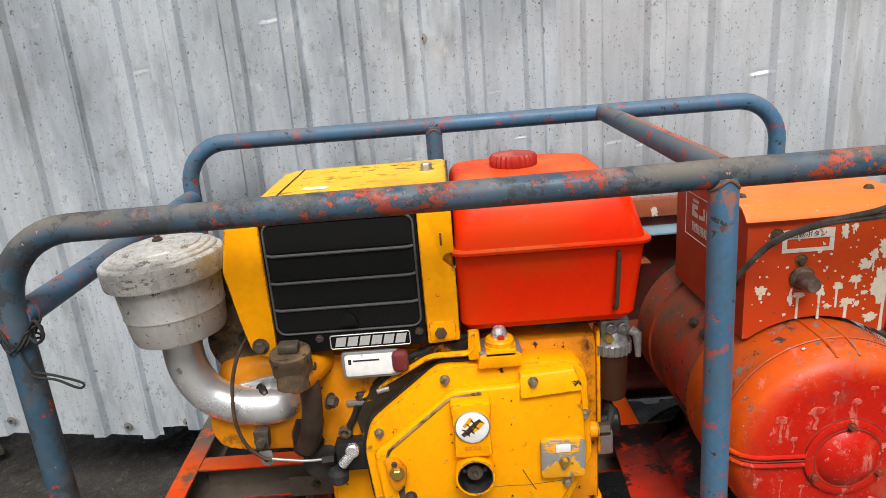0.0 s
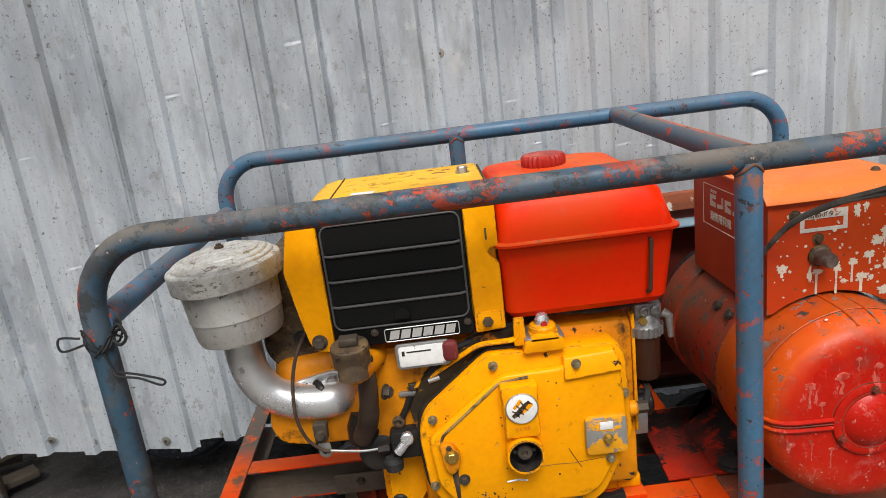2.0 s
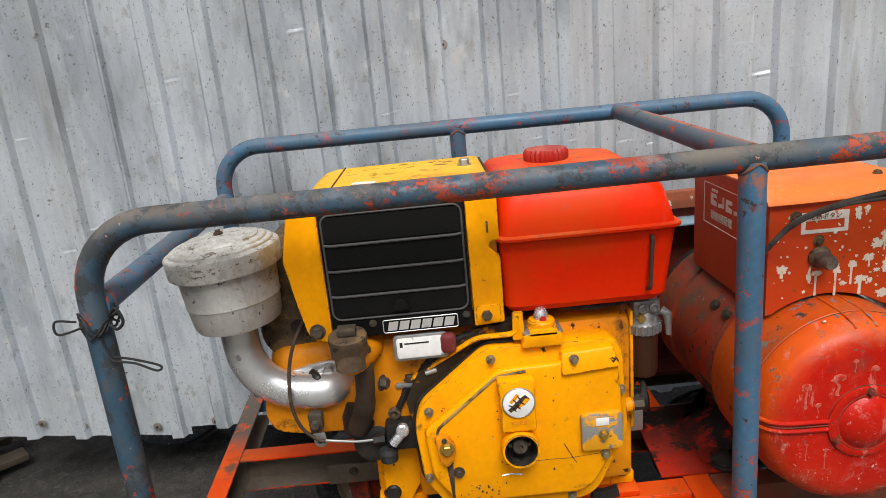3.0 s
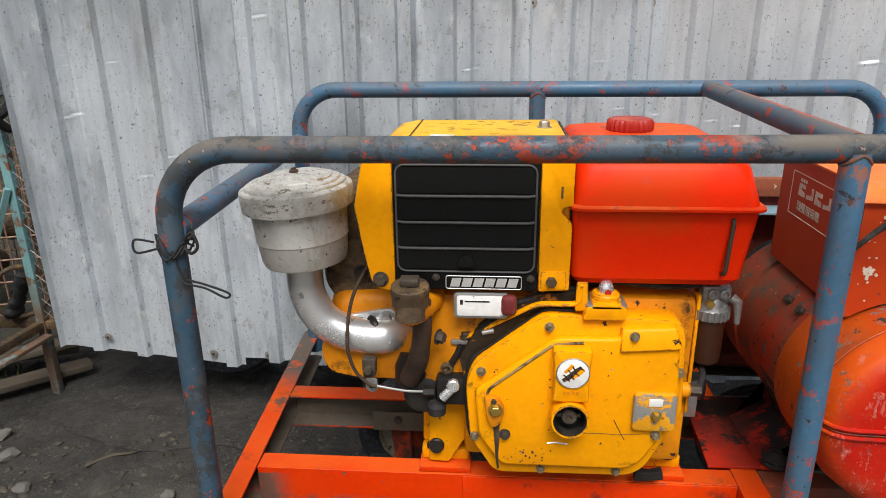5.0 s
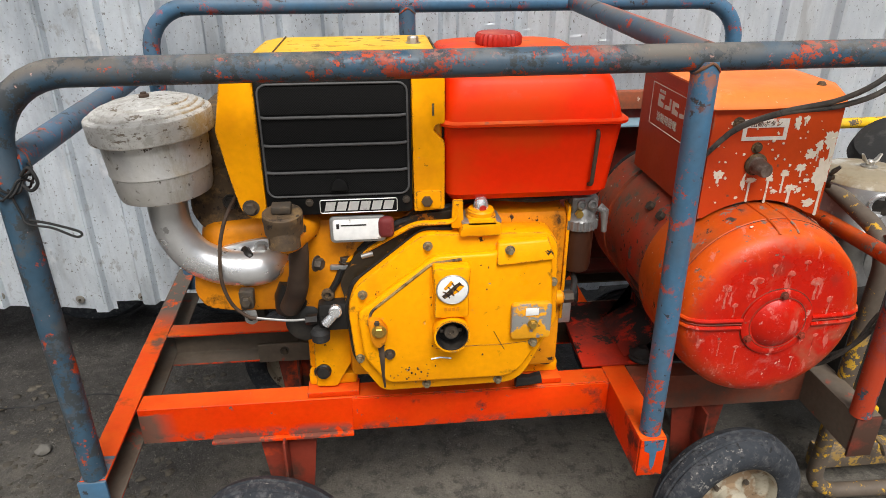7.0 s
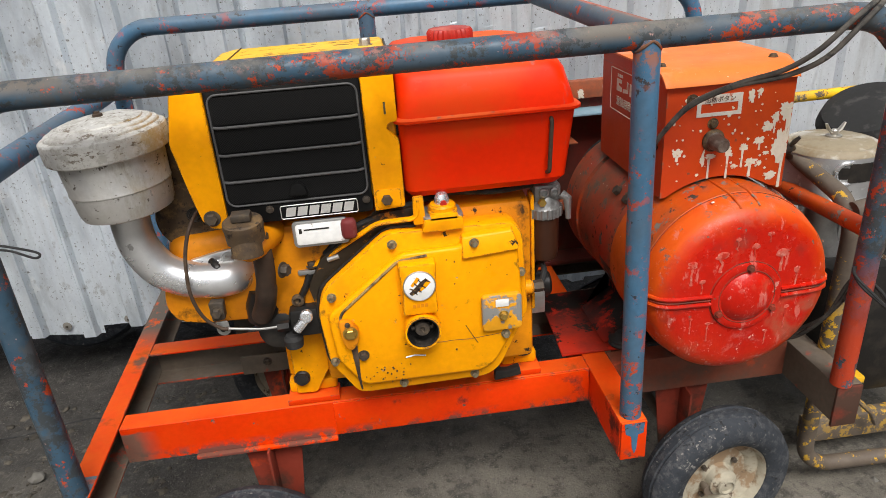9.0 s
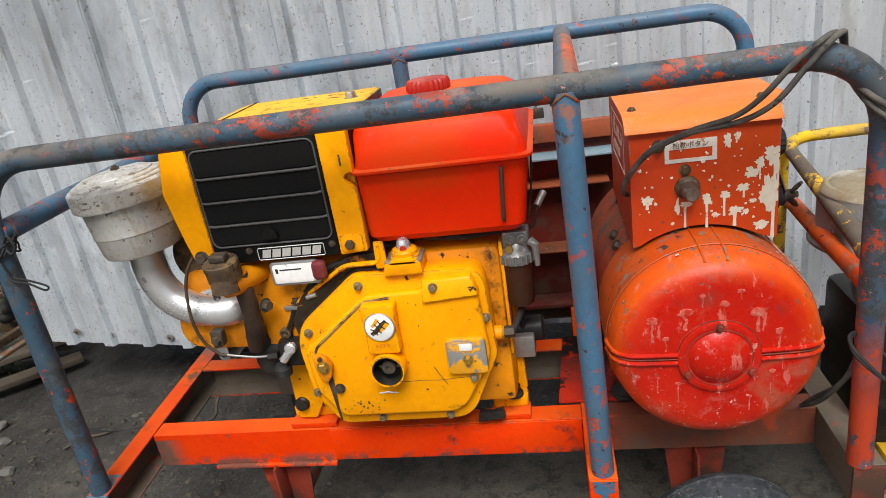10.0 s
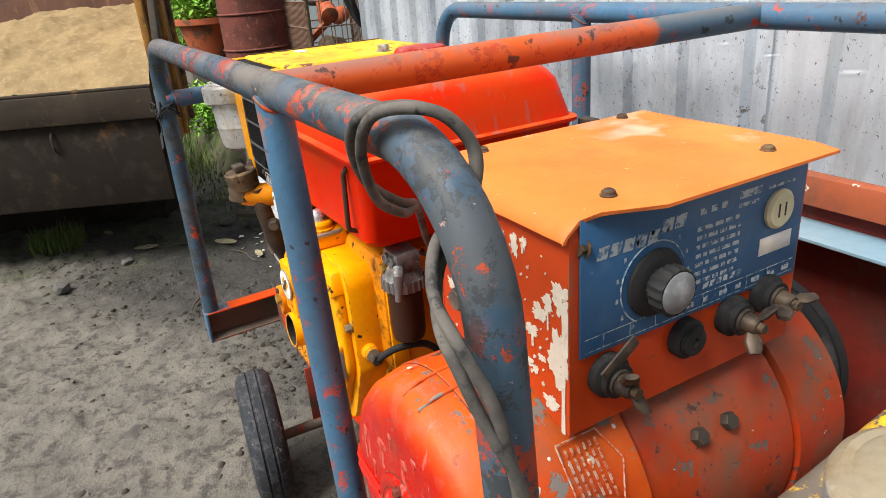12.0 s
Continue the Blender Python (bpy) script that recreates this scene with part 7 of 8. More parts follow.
for i in range(5):
    print_bar(1.308 + 0.0185 * i, 1.323 + 0.0185 * i, 1.132, 1.147, 0.004)
for i in range(2):
    print_bar(1.403 + 0.020 * i, 1.420 + 0.020 * i, 1.140, 1.156, 0.003)
for r in range(7):
    y = 1.462
    while y < 1.535:
        w = random.uniform(0.006, 0.018)
        print_bar(y, min(y + w, 1.538), 1.126 - 0.0115 * r, 1.1315 - 0.0115 * r)
        y += w + 0.004
for i in range(3):
    print_bar(1.465 + 0.018 * i, 1.475 + 0.018 * i, 1.146, 1.154)
print_bar(1.532, 1.572, 1.150, 1.160)
print_bar(1.532, 1.568, 1.139, 1.144)
print_bar(1.585, 1.635, 1.151, 1.155)
for i in range(6):
    print_bar(1.478 + 0.012 * i, 1.487 + 0.012 * i, 1.047, 1.055, 0.002)
for z in (1.040, 1.023):
    print_bar(1.292, 1.652, z, z + 0.0012)
for y in np.linspace(1.32, 1.64, 9):
    print_bar(y, y + 0.0012, 1.023, 1.040)
for y in np.linspace(1.42, 1.63, 8):
    print_bar(y, y + random.uniform(0.008, 0.016), 1.028, 1.035)
for a in range(-140, 150, 24):
    q = radians(a + 90)
    print_bar(1.394 + 0.056 * math.cos(q) - 0.002, 1.394 + 0.056 * math.cos(q) + 0.002, 1.085 + 0.060 * math.sin(q) - 0.003, 1.085 + 0.060 * math.sin(q) + 0.003)
part("panel_print", bm, M_PRINT, panel, smooth=0)
dial = part("current_dial", revolve([(0.040, 0), (0.042, 0.003), (0.041, 0.006), (0.036, 0.009), (0.029, 0.011)], (XP + 0.003, 1.394, 1.083), (1, 0, 0), 36), M_RUBBER, alt, "big black current dial")
kn = fluted([(0.022, 0.008), (0.024, 0.016), (0.029, 0.019), (0.030, 0.034), (0.028, 0.038), (0.0245, 0.038)], (XP + 0.003, 1.394, 1.083), (1, 0, 0), 16, 0.07)
part("dial_knob", kn, M_RUBBER, dial)
part("dial_face", revolve([(0.0250, 0.034), (0.0250, 0.0385), (0.022, 0.0410), (0.012, 0.044), (0.0, 0.045)], (XP + 0.003, 1.394, 1.083), (1, 0, 0), 28), surface("scratched_grey_dial", (0.16, 0.165, 0.17), [dict(col=(0.3, 0.3, 0.3), scale=40, lo=0.5, hi=0.7)], rough=0.35), dial)
scale_arc = sweep([(XP + 0.0036, 1.394 + 0.0500 * math.cos(a), 1.083 + 0.0500 * math.sin(a)) for a in np.linspace(radians(-60), radians(240), 30)], 0.0010, 5)
part("dial_scale", scale_arc, M_PRINT, dial)
out = part("socket_outlet", revolve([(0.026, 0), (0.026, 0.004), (0.022, 0.007), (0, 0.007)], (XP + 0.003, 1.607, 1.121), (1, 0, 0), 32), M_CREAM, alt, "round cream mains socket")
for dy in (-0.006, 0.006):
    part("socket_slot", box(XP + 0.0098, XP + 0.0106, 1.607 + dy - 0.0013, 1.607 + dy + 0.0013, 1.112, 1.130, 0.0), M_INK, out, smooth=0)
tag = part("rating_plate", box(XP + 0.003, XP + 0.0042, 1.578, 1.640, 1.062, 1.086, 0.0004), M_BADGE, alt, "small scratched aluminium plate")
fuse = part("fuse_cap", revolve([(0.026, 0), (0.026, 0.012), (0.022, 0.016), (0.019, 0.016), (0.018, 0.022), (0.006, 0.022), (0.004, 0.019), (0, 0.019)], (XP, 1.452, 0.990), (1, 0, 0), 28), M_RUBBER, alt, "round black fuse cap")


def terminal(y, z, wing):
    t = part("terminal", revolve([(0.027, 0), (0.027, 0.012), (0.021, 0.016), (0.021, 0.024)], (XP, y, z), (1, 0, 0), 24), M_RUBBER, alt, "welding terminal with a brass wing nut")
    part("stud", rod((XP + 0.02, y, z), (XP + 0.054, y, z), 0.0065), M_RUSTY, t)
    part("washer", revolve([(0.016, 0), (0.016, 0.004)], (XP + 0.024, y, z), (1, 0, 0), 20), M_DARK_BOLT, t)
    w = revolve([(0.013, 0), (0.012, 0.014), (0.009, 0.018)], (XP + 0.028, y, z), (1, 0, 0), 16)
    for s in (-1, 1):
        d = Vector((0.35, s * math.cos(radians(wing)), s * math.sin(radians(wing)))).normalized()
        sweep([Vector((XP + 0.036, y, z)) + d * 0.008, Vector((XP + 0.040, y, z)) + d * 0.020, Vector((XP + 0.044, y, z)) + d * 0.034], [0.006, 0.012, 0.008], 10, w, squash=0.45)
    part("wing_nut", w, surface("dull_brass_%d" % int(wing), (0.085, 0.062, 0.042), [dict(col=(0.035, 0.027, 0.024), scale=40, lo=0.45, hi=0.62)], rough=0.55, metal=0.4), t, "dull brass wing nut")


terminal(1.327, 0.985, 115)
terminal(1.536, 0.993, 60)
terminal(1.600, 1.004, 10)
part("spade_lug", moved(box(-0.0015, 0.0015, -0.014, 0.044, -0.008, 0.008, 0.001), Matrix.Translation((XP + 0.022, 1.316, 1.006)) @ Matrix.Rotation(radians(35), 4, "X")), M_DARK_BOLT, alt, "dull cable lug on the terminal")
# brand panel on the side towards the engine: frame, plain blocks and readable writing
XS = X0 - 0.0006
frame_pts = [(XS, 1.60, 1.155), (XS, 1.60, 1.052), (XS, 1.37, 1.052), (XS, 1.37, 1.155), (XS, 1.60, 1.155), (XS, 1.59, 1.155)]
sidep = part("side_print", sweep(frame_pts, 0.0012, 4), M_CREAM_PAINT, alt, "pale printed frame with writing on the box side")
bm = bm_new()
for i in range(4):
    y = 1.560 - 0.042 * i
    one = prism([(y, 1.104), (y - 0.032, 1.104), (y - 0.032, 1.114), (y - 0.012, 1.118), (y - 0.012, 1.124), (y - 0.032, 1.124), (y - 0.032, 1.133), (y, 1.133)] if i % 2 == 0 else [(y, 1.104), (y - 0.032, 1.108), (y - 0.032, 1.134), (y - 0.024, 1.134), (y - 0.024, 1.116), (y, 1.114)], "x", XS - 0.0006, XS + 0.0004, 0)
    join(bm, one)
for i in range(3):
    box(XS - 0.0006, XS + 0.0004, 1.548 - 0.012 * i, 1.556 - 0.012 * i, 1.138, 1.145, 0, bm)
part("brand_blocks", bm, M_CREAM_PAINT, sidep, smooth=0)
part("writing", text_mesh("溶接用発電", 0.0235, Matrix.Translation((XS - 0.0006, 1.500, 1.078)) @ Matrix.Rotation(radians(-90), 4, "Z") @ Matrix.Rotation(radians(90), 4, "X"), 0.0003), M_CREAM_PAINT, sidep, "cream Japanese writing", smooth=0)

# ---- belt guard behind the engine ----
guard = thing("belt_guard", (0.70, 1.93, ZT), "dull red sheet metal belt guard with a grey-blue flange", "guard")
part("guard_back", box(0.30, 1.055, 1.985, 1.990, 0.47, 1.045, 0.002), M_GUARD, guard)
part("guard_rim", box(0.30, 1.055, 1.955, 1.984, 0.995, 1.050, 0.003), M_GUARD_TOP, guard, "brown rim splashed with cream paint")
part("guard_flange", prism([(0.30, 1.985), (1.045, 1.985), (1.010, 1.895), (0.30, 1.895)], "z", 0.955, 0.961, 0.001), M_GUARD_BLUE, guard, "grey-blue folded flange")
part("guard_shelf", box(0.30, 0.62, 1.90, 1.984, 0.868, 0.873, 0.001), M_GUARD_TOP, guard)
part("guard_shelf", box(0.30, 0.66, 1.90, 1.984, 0.652, 0.657, 0.001), M_GUARD_TOP, guard)
part("guard_end", box(1.049, 1.055, 1.90, 1.985, 0.47, 0.99, 0.001), M_GUARD, guard)
part("guard_bottom", box(0.30, 1.055, 1.90, 1.985, 0.457, 0.469, 0.001), M_GUARD, guard)
part("pulley", revolve([(0.03, 0), (0.155, 0.0), (0.150, 0.012), (0.155, 0.024), (0.150, 0.036), (0.155, 0.048), (0.03, 0.05)], (AX, 1.795, AZ + 0.02), (0, 1, 0), 48), M_RUBBER, alt, "dark belt pulley")


# ---- cables on the cart ----
def loose(name, pts, r, mat, label, category, seg=10):
    return solo(name, sweep(spline(pts, 8), r, seg), mat, label, category)


for off in (0.0, 1.0):
    d = 0.017 * off
    pts = [(0.607, 1.308, 1.026), (0.596, 1.290, 1.038), (0.600, 1.262, 1.072), (0.642, 1.232, 1.136 - d * 0.2), (0.711, 1.192, 1.177 - d * 0.2), (0.774 + d * 0.5, 1.145, 1.206 - d * 0.6), (0.806 + d * 1.2, 1.098, 1.245 - d * 0.7), (0.842 + d * 1.3, 1.072, 1.296 - d * 0.3), (0.880 + d * 1.1, 1.072, 1.326 + d * 0.1), (0.910 + d * 0.8, 1.098, 1.333), (0.932 + d * 0.2, 1.122, 1.322),
           (0.942 + d * 0.2, 1.138, 1.292), (0.946 + d * 0.3, 1.125, 1.256 - d * 0.2), (0.962 + d * 0.2, 1.086, 1.234 - d), (0.994 + d * 0.2, 1.064, 1.207 - d * 1.2), (1.028 - d * 0.2, 1.064, 1.180 - d * 1.4), (1.044 - d * 0.3, 1.080 - d * 0.3, 1.130 - d), (1.050 + d * 0.4, 1.092, 1.06), (1.056 - d * 0.3, 1.102 + d * 0.6, 0.97), (1.058, 1.116 + d, 0.90), (1.054 + d * 0.3, 1.138, 0.80 - d), (1.035, 1.160 + d, 0.70), (1.005, 1.19, 0.61), (0.985, 1.24 + d, 0.53), (0.975, 1.31, 0.468)]
    solo("welding_cable", sweep(spline(pts, 8), 0.0052, 12), M_WELD_CABLE, "dusty grey welding cable looped over the front tube", "cable", "cables on the cart")
ring = []
for i in range(40):
    a = 2 * math.pi * i / 20
    ring.append((1.010 + 0.038 * math.cos(a) + 0.002 * math.sin(i), 1.085 + 0.040 * math.sin(a), 0.735 - 0.035 * math.cos(a + 0.6) + 0.004 * (i / 20)))
solo("binding_wire", sweep(spline(ring, 3), 0.0035, 8), M_RUBBER, "loop of dark wire round a tube post", "wire")
random.seed(3)
tie = []
for i in range(46):
    a = 2 * math.pi * i / 15
    tie.append((-0.716 + (0.031 + 0.004 * math.sin(i * 1.7)) * math.cos(a), 1.118 + (0.030 + 0.004 * math.cos(i * 2.3)) * math.sin(a), 1.118 + 0.018 * math.sin(i * 0.9) - i * 0.0004))
knot = solo("tie_wire", sweep(spline(tie, 3), 0.0022, 7), M_RUBBER, "twisted dark wire tied round the tube joint", "wire", "wires on the left post")
loose("tie_wire", [(-0.735, 1.092, 1.110), (-0.775, 1.080, 1.105), (-0.778, 1.085, 1.128), (-0.745, 1.092, 1.122)], 0.0022, M_RUBBER, "loose end of dark tie wire on the post", "wire")
loose("tie_wire", [(-0.712, 1.090, 1.105), (-0.700, 1.088, 1.060), (-0.690, 1.080, 1.045), (-0.650, 1.075, 1.038), (-0.612, 1.070, 1.022), (-0.605, 1.072, 1.030), (-0.650, 1.078, 1.044), (-0.688, 1.085, 1.050)], 0.0022, M_RUBBER, "twisted wire end hanging from the post", "wire")
loose("tie_wire", [(-0.69, 1.100, 1.125), (-0.672, 1.095, 1.140), (-0.662, 1.092, 1.115), (-0.676, 1.094, 1.100), (-0.690, 1.098, 1.108)], 0.0030, M_RUBBER, "black wire knot beside the post", "wire")
loose("drain_hose", [(0.93, 1.40, 0.60), (0.97, 1.42, 0.56), (1.00, 1.40, 0.53), (0.99, 1.36, 0.48)], 0.006, M_CABLE, "thin black hose beside the alternator", "hose")

# ---- machine beside the generator: worn yellow tube frame and silver air cleaner ----
comp = thing("tube_framed_machine", (1.35, 1.55, 0.0), "engine in a worn yellow tube frame with silver air cleaner", "machine")


def ytube(pts, bend=0.09, r=0.0215, name="frame_tube"):
    line = fillet(pts, bend, 8)
    # the bow at the back is of thinner tube
    radii = [r - 0.0055 * min(1.0, max(0.0, (p[1] - 1.40) / 0.35)) for p in line]
    return part(name, sweep(line, radii, 18), M_WORN_YELLOW_TUBE, comp)


ytube([(1.88, 1.262, 0.045), (1.095, 1.285, 0.045), (1.086, 1.262, 0.845), (1.082, 1.85, 0.958), (1.88, 1.88, 0.960)], 0.085)
ytube([(1.082, 1.268, 0.836), (1.20, 1.272, 0.855), (1.88, 1.27, 0.860)], 0.05)
ytube([(1.085, 1.84, 0.935), (1.085, 1.845, 0.05), (1.88, 1.85, 0.045)], 0.08)
ytube([(1.70, 1.27, 0.045), (1.70, 1.27, 0.855)], 0.02)
part("stay_tube", sweep([(1.030, 1.125, 0.845), (1.082, 1.60, 0.800), (1.108, 1.83, 0.780)], 0.020, 14), M_SKIRT, comp, "red stay tube beside the yellow tube")
ac2 = part("air_cleaner", revolve([(0.05, 0.798), (0.136, 0.800), (0.140, 0.803), (0.140, 0.810), (0.129, 0.820), (0.123, 0.830), (0.123, 0.915), (0.120, 0.930), (0.110, 0.938), (0.102, 0.940)], (1.190, 1.522, 0), (0, 0, 1), 56), M_DRUM_SILVER, comp, "silver air cleaner drum with a dark inlet slot")
lid2 = part("cleaner_lid", revolve([(0.121, 0.930), (0.118, 0.938), (0.108, 0.945), (0.098, 0.945), (0.092, 0.950), (0.060, 0.955), (0.0, 0.957)], (1.190, 1.522, 0), (0, 0, 1), 56), surface("tan_stained_lid", (0.24, 0.20, 0.135), [dict(col=(0.55, 0.54, 0.5), scale=8, lo=0.55, hi=0.7, metal=0.3), dict(col=(0.22, 0.16, 0.09), scale=20, lo=0.55, hi=0.7)], rough=0.55), ac2, "tan stained lid")
wg = revolve([(0.020, 0), (0.020, 0.004), (0.010, 0.006), (0.010, 0.016), (0.006, 0.020)], (1.190, 1.522, 0.956), (0, 0, 1), 18)
for s in (-1, 1):
    sweep([(1.190 + s * 0.006, 1.522, 0.966), (1.190 + s * 0.017, 1.522, 0.976), (1.190 + s * 0.026, 1.522, 0.992)], [0.006, 0.008, 0.005], 8, wg, squash=0.5)
part("wing_nut", wg, M_STEEL, ac2)
# the inlet slot, curved round the drum
def slot_band(r, a0, a1, z0, z1, n=20, rr=0.03):
    bm = bmesh.new()
    pts = round_rect(math.radians(a0) * r, math.radians(a1) * r, z0, z1, rr, 6)
    vs = []
    for u, z in pts:
        a = u / r
        vs.append((a, z))
    lo = [bm.verts.new((1.190 + (r - 0.004) * math.cos(a), 1.522 + (r - 0.004) * math.sin(a), z)) for a, z in vs]
    hi = [bm.verts.new((1.190 + r * math.cos(a), 1.522 + r * math.sin(a), z)) for a, z in vs]
    bm.faces.new(hi)
    for i in range(len(vs)):
        bm.faces.new((lo[i], lo[(i + 1) % len(vs)], hi[(i + 1) % len(vs)], hi[i]))
    bmesh.ops.triangulate(bm, faces=[f for f in bm.faces if len(f.verts) > 4])
    return bm


part("inlet_rim", sweep([(1.190 + 0.1245 * math.cos(u / 0.123), 1.522 + 0.1245 * math.sin(u / 0.123), z) for u, z in round_rect(math.radians(-118) * 0.123, math.radians(-20) * 0.123, 0.866, 0.922, 0.026, 6) + [(math.radians(-20) * 0.123, 0.894)]], 0.006, 8), M_SILVER, ac2)
# black pieces laid on the drum stand for the shade inside the slot
for i in range(8):
    a0 = -116 + i * 12
    part("inlet_screen", slot_band(0.1238, a0, a0 + 12.3, 0.869 + (0.010 if i in (0, 7) else 0), 0.919 - (0.010 if i in (0, 7) else 0), rr=0.004), M_OILY_GAP_BLACK, ac2)
part("instruction_plate", slot_band(0.1236, -155, -40, 0.834, 0.858, rr=0.003), surface("grey_printed_band", (0.42, 0.43, 0.43), [dict(col=(0.15, 0.15, 0.15), scale=90, lo=0.52, hi=0.6, stretch=(0.4, 0.4, 1))], rough=0.4, metal=0.4), ac2)
for ob in [ac2, *ac2.children]:
    ob.data.transform(Matrix.Translation((0.0, 0.0, -0.020)))
part("engine_block", box(1.17, 1.62, 1.40, 1.74, 0.17, 0.60, 0.03), M_OILY_GAP_BLACK, comp, "dark greasy engine block")
part("intake_bowl", revolve([(0.03, 0.40), (0.060, 0.42), (0.064, 0.44), (0.064, 0.60), (0.058, 0.61), (0.052, 0.605), (0.052, 0.56), (0.0, 0.56)], (1.40, 1.45, 0), (0, 0, 1), 36), M_CLEANER, comp, "grey open-topped bowl")
part("manifold", sweep(fillet([(1.190, 1.522, 0.79), (1.200, 1.522, 0.58), (1.42, 1.52, 0.50)], 0.10, 8), 0.045, 20), M_ALUM, comp, "grey curved manifold")
part("rocker_cover", box(1.24, 1.50, 1.50, 1.70, 0.60, 0.70, 0.02), M_ALUM, comp)
part("base_skid", box(1.15, 1.80, 1.36, 1.40, 0.05, 0.13, 0.005), M_WORN_YELLOW_TUBE, comp)
part("yellow_bracket", box(1.19, 1.29, 1.345, 1.42, 0.20, 0.28, 0.006), surface("chipped_yellow_bracket", (0.60, 0.34, 0.015), [dict(col=GRIME, scale=16, lo=0.52, hi=0.6)], rough=0.5), comp, "chipped yellow bracket")
part("bent_arm", sweep([(1.27, 1.34, 0.21), (1.31, 1.32, 0.17), (1.34, 1.33, 0.12)], 0.008, 8), M_WORN_YELLOW_TUBE, comp)
part("dark_cover", revolve([(0.0, 0.0), (0.12, 0.0), (0.14, 0.015), (0.12, 0.05), (0.0, 0.07)], (1.46, 1.74, 0.90), (-0.45, -0.2, 1), 30), M_RUBBER, comp, "black dome behind the cleaner")
rope = [(1.22, 1.34, 0.76 - 0.04 * i + 0.0) for i in range(14)]
solo("rope", sweep([(p[0] + 0.006 * math.cos(i * 1.6), p[1] + 0.006 * math.sin(i * 1.6), p[2] + 0.05) for i, p in enumerate(rope)], 0.008, 8, wobble=0.4), M_OILY_GAP_BLACK, "dark twisted rope hanging from the yellow tube", "rope")

# ---- end of the fence: posts, mesh gate and planks ----
gate = thing("mesh_gate", (-2.01, 2.40, 0.0), "old gate of rusty chain mesh on peeling teal square posts", "gate")
part("gate_post", box(-2.029, -1.993, 2.385, 2.421, -0.05, 2.05, 0.003), M_TEAL, gate, "peeling pale blue-green post, rusty at its foot")
part("gate_brace", sweep([(-2.012, 2.375, 0.89), (-2.345, 2.372, 0.16)], 0.015, 4), M_TEAL, gate, "slanting teal brace")
part("gate_sill", box(-2.9, -1.83, 2.60, 2.66, 0.17, 0.23, 0.004), M_RUSTY, gate)
part("bottom_rail", box(-1.992, -1.80, 2.388, 2.418, 0.275, 0.312, 0.003), M_RUSTY, gate, "rusty bottom rail")
part("side_rail", moved(box(-0.016, 0.016, -0.34, 0.0, -0.018, 0.018, 0.003), Matrix.Translation((-2.012, 2.384, 0.295)) @ Matrix.Rotation(radians(-7), 4, "Z")), M_RUSTY, gate, "rusty side rail")
part("side_strip", moved(box(-0.022, 0.022, -0.34, 0.0, -0.008, 0.008, 0.002), Matrix.Translation((-1.985, 2.384, 0.250)) @ Matrix.Rotation(radians(-7), 4, "Z")), M_TEAL, gate, "flaking green strip along the rail")
for i in range(5):
    for s_ in (-1, 1):
        pts = [(-1.978 + 0.052 * i + 0.026 * s_ * (1 if j % 2 else -1), 2.402 + 0.003 * s_ * (1 if j % 2 else -1), 0.315 + j * 0.054) for j in range(30)]
        part("mesh_wire", sweep(pts, 0.0018, 5), M_STEEL, gate)
hoop = sweep([(-2.235 + 0.085 * math.cos(a), 2.60 + 0.075 * math.cos(a), 0.355 + 0.118 * math.sin(a)) for a in np.linspace(0, 2 * math.pi, 33)], 0.011, 8)
solo("wheel_hoop", hoop, M_RUSTY, "brown wheel hoop leaning behind the teal gate post", "hoop")
bag = sweep(spline([(-2.285, 2.58, 0.245), (-2.265, 2.585, 0.29), (-2.225, 2.59, 0.37), (-2.20, 2.60, 0.44)], 5), 0.046, 14, wobble=0.5, squash=0.6)
solo("inner_tube", bag, M_RUBBER, "folded dusty grey inner tube lying in the hoop", "tube")
for i, (x, y, z, a, L, w, mat) in enumerate(((-2.52, 2.46, 0.06, 28, 1.0, 0.12, M_WOOD), (-2.38, 2.40, 0.085, 36, 0.85, 0.10, M_WOOD), (-2.42, 2.12, 0.04, 44, 1.3, 0.09, M_WOOD), (-2.62, 2.2, 0.03, 60, 0.9, 0.14, M_OILY_GAP_BLACK))):
    bm = moved(box(-L / 2, L / 2, -w / 2, w / 2, -0.014, 0.014, 0.003), Matrix.Translation((x, y, z)) @ Matrix.Rotation(radians(a), 4, "Z") @ Matrix.Rotation(radians(2.0 * (-1) ** i), 4, "Y"))
    solo("plank", bm, mat, "weathered plank lying on the mud by the gate", "plank", "planks by the gate")
bm = revolve([(0.02, -0.02), (0.055, -0.022), (0.062, 0), (0.055, 0.022), (0.02, 0.02)], (-2.10, 2.02, 0.06), (0.9, -0.3, 0.1), 24)
solo("castor_wheel", bm, M_STONE, "small grey castor wheel lying in the mud", "wheel")
loose("pipe", [(-2.55, 1.91, 0.02), (-2.3, 1.99, 0.025), (-2.12, 2.05, 0.03)], 0.030, M_OILY_GAP_BLACK, "dark pipe lying on the ground", "pipe", 14)


# ---- stones and rubbish on the ground ----
def stone(at, size, seed):
    bm = bmesh.new()
    bmesh.ops.create_icosphere(bm, subdivisions=2, radius=1)
    for v in bm.verts:
        d = 1 + 0.35 * noise.noise(v.co * 1.3 + Vector((seed, seed * 2, 0))) + 0.15 * noise.noise(v.co * 3.1 + Vector((0, seed, 0)))
        v.co = Vector((v.co.x * size * d, v.co.y * size * 0.8 * d, v.co.z * size * 0.6 * d))
    return solo("stone", moved(bm, Matrix.Translation((at[0], at[1], ground_height(at[0], at[1]) + size * 0.30)) @ Matrix.Rotation(seed, 4, "Z")), M_STONE, "grey stone lying in the mud", "stone", "stones on the ground")


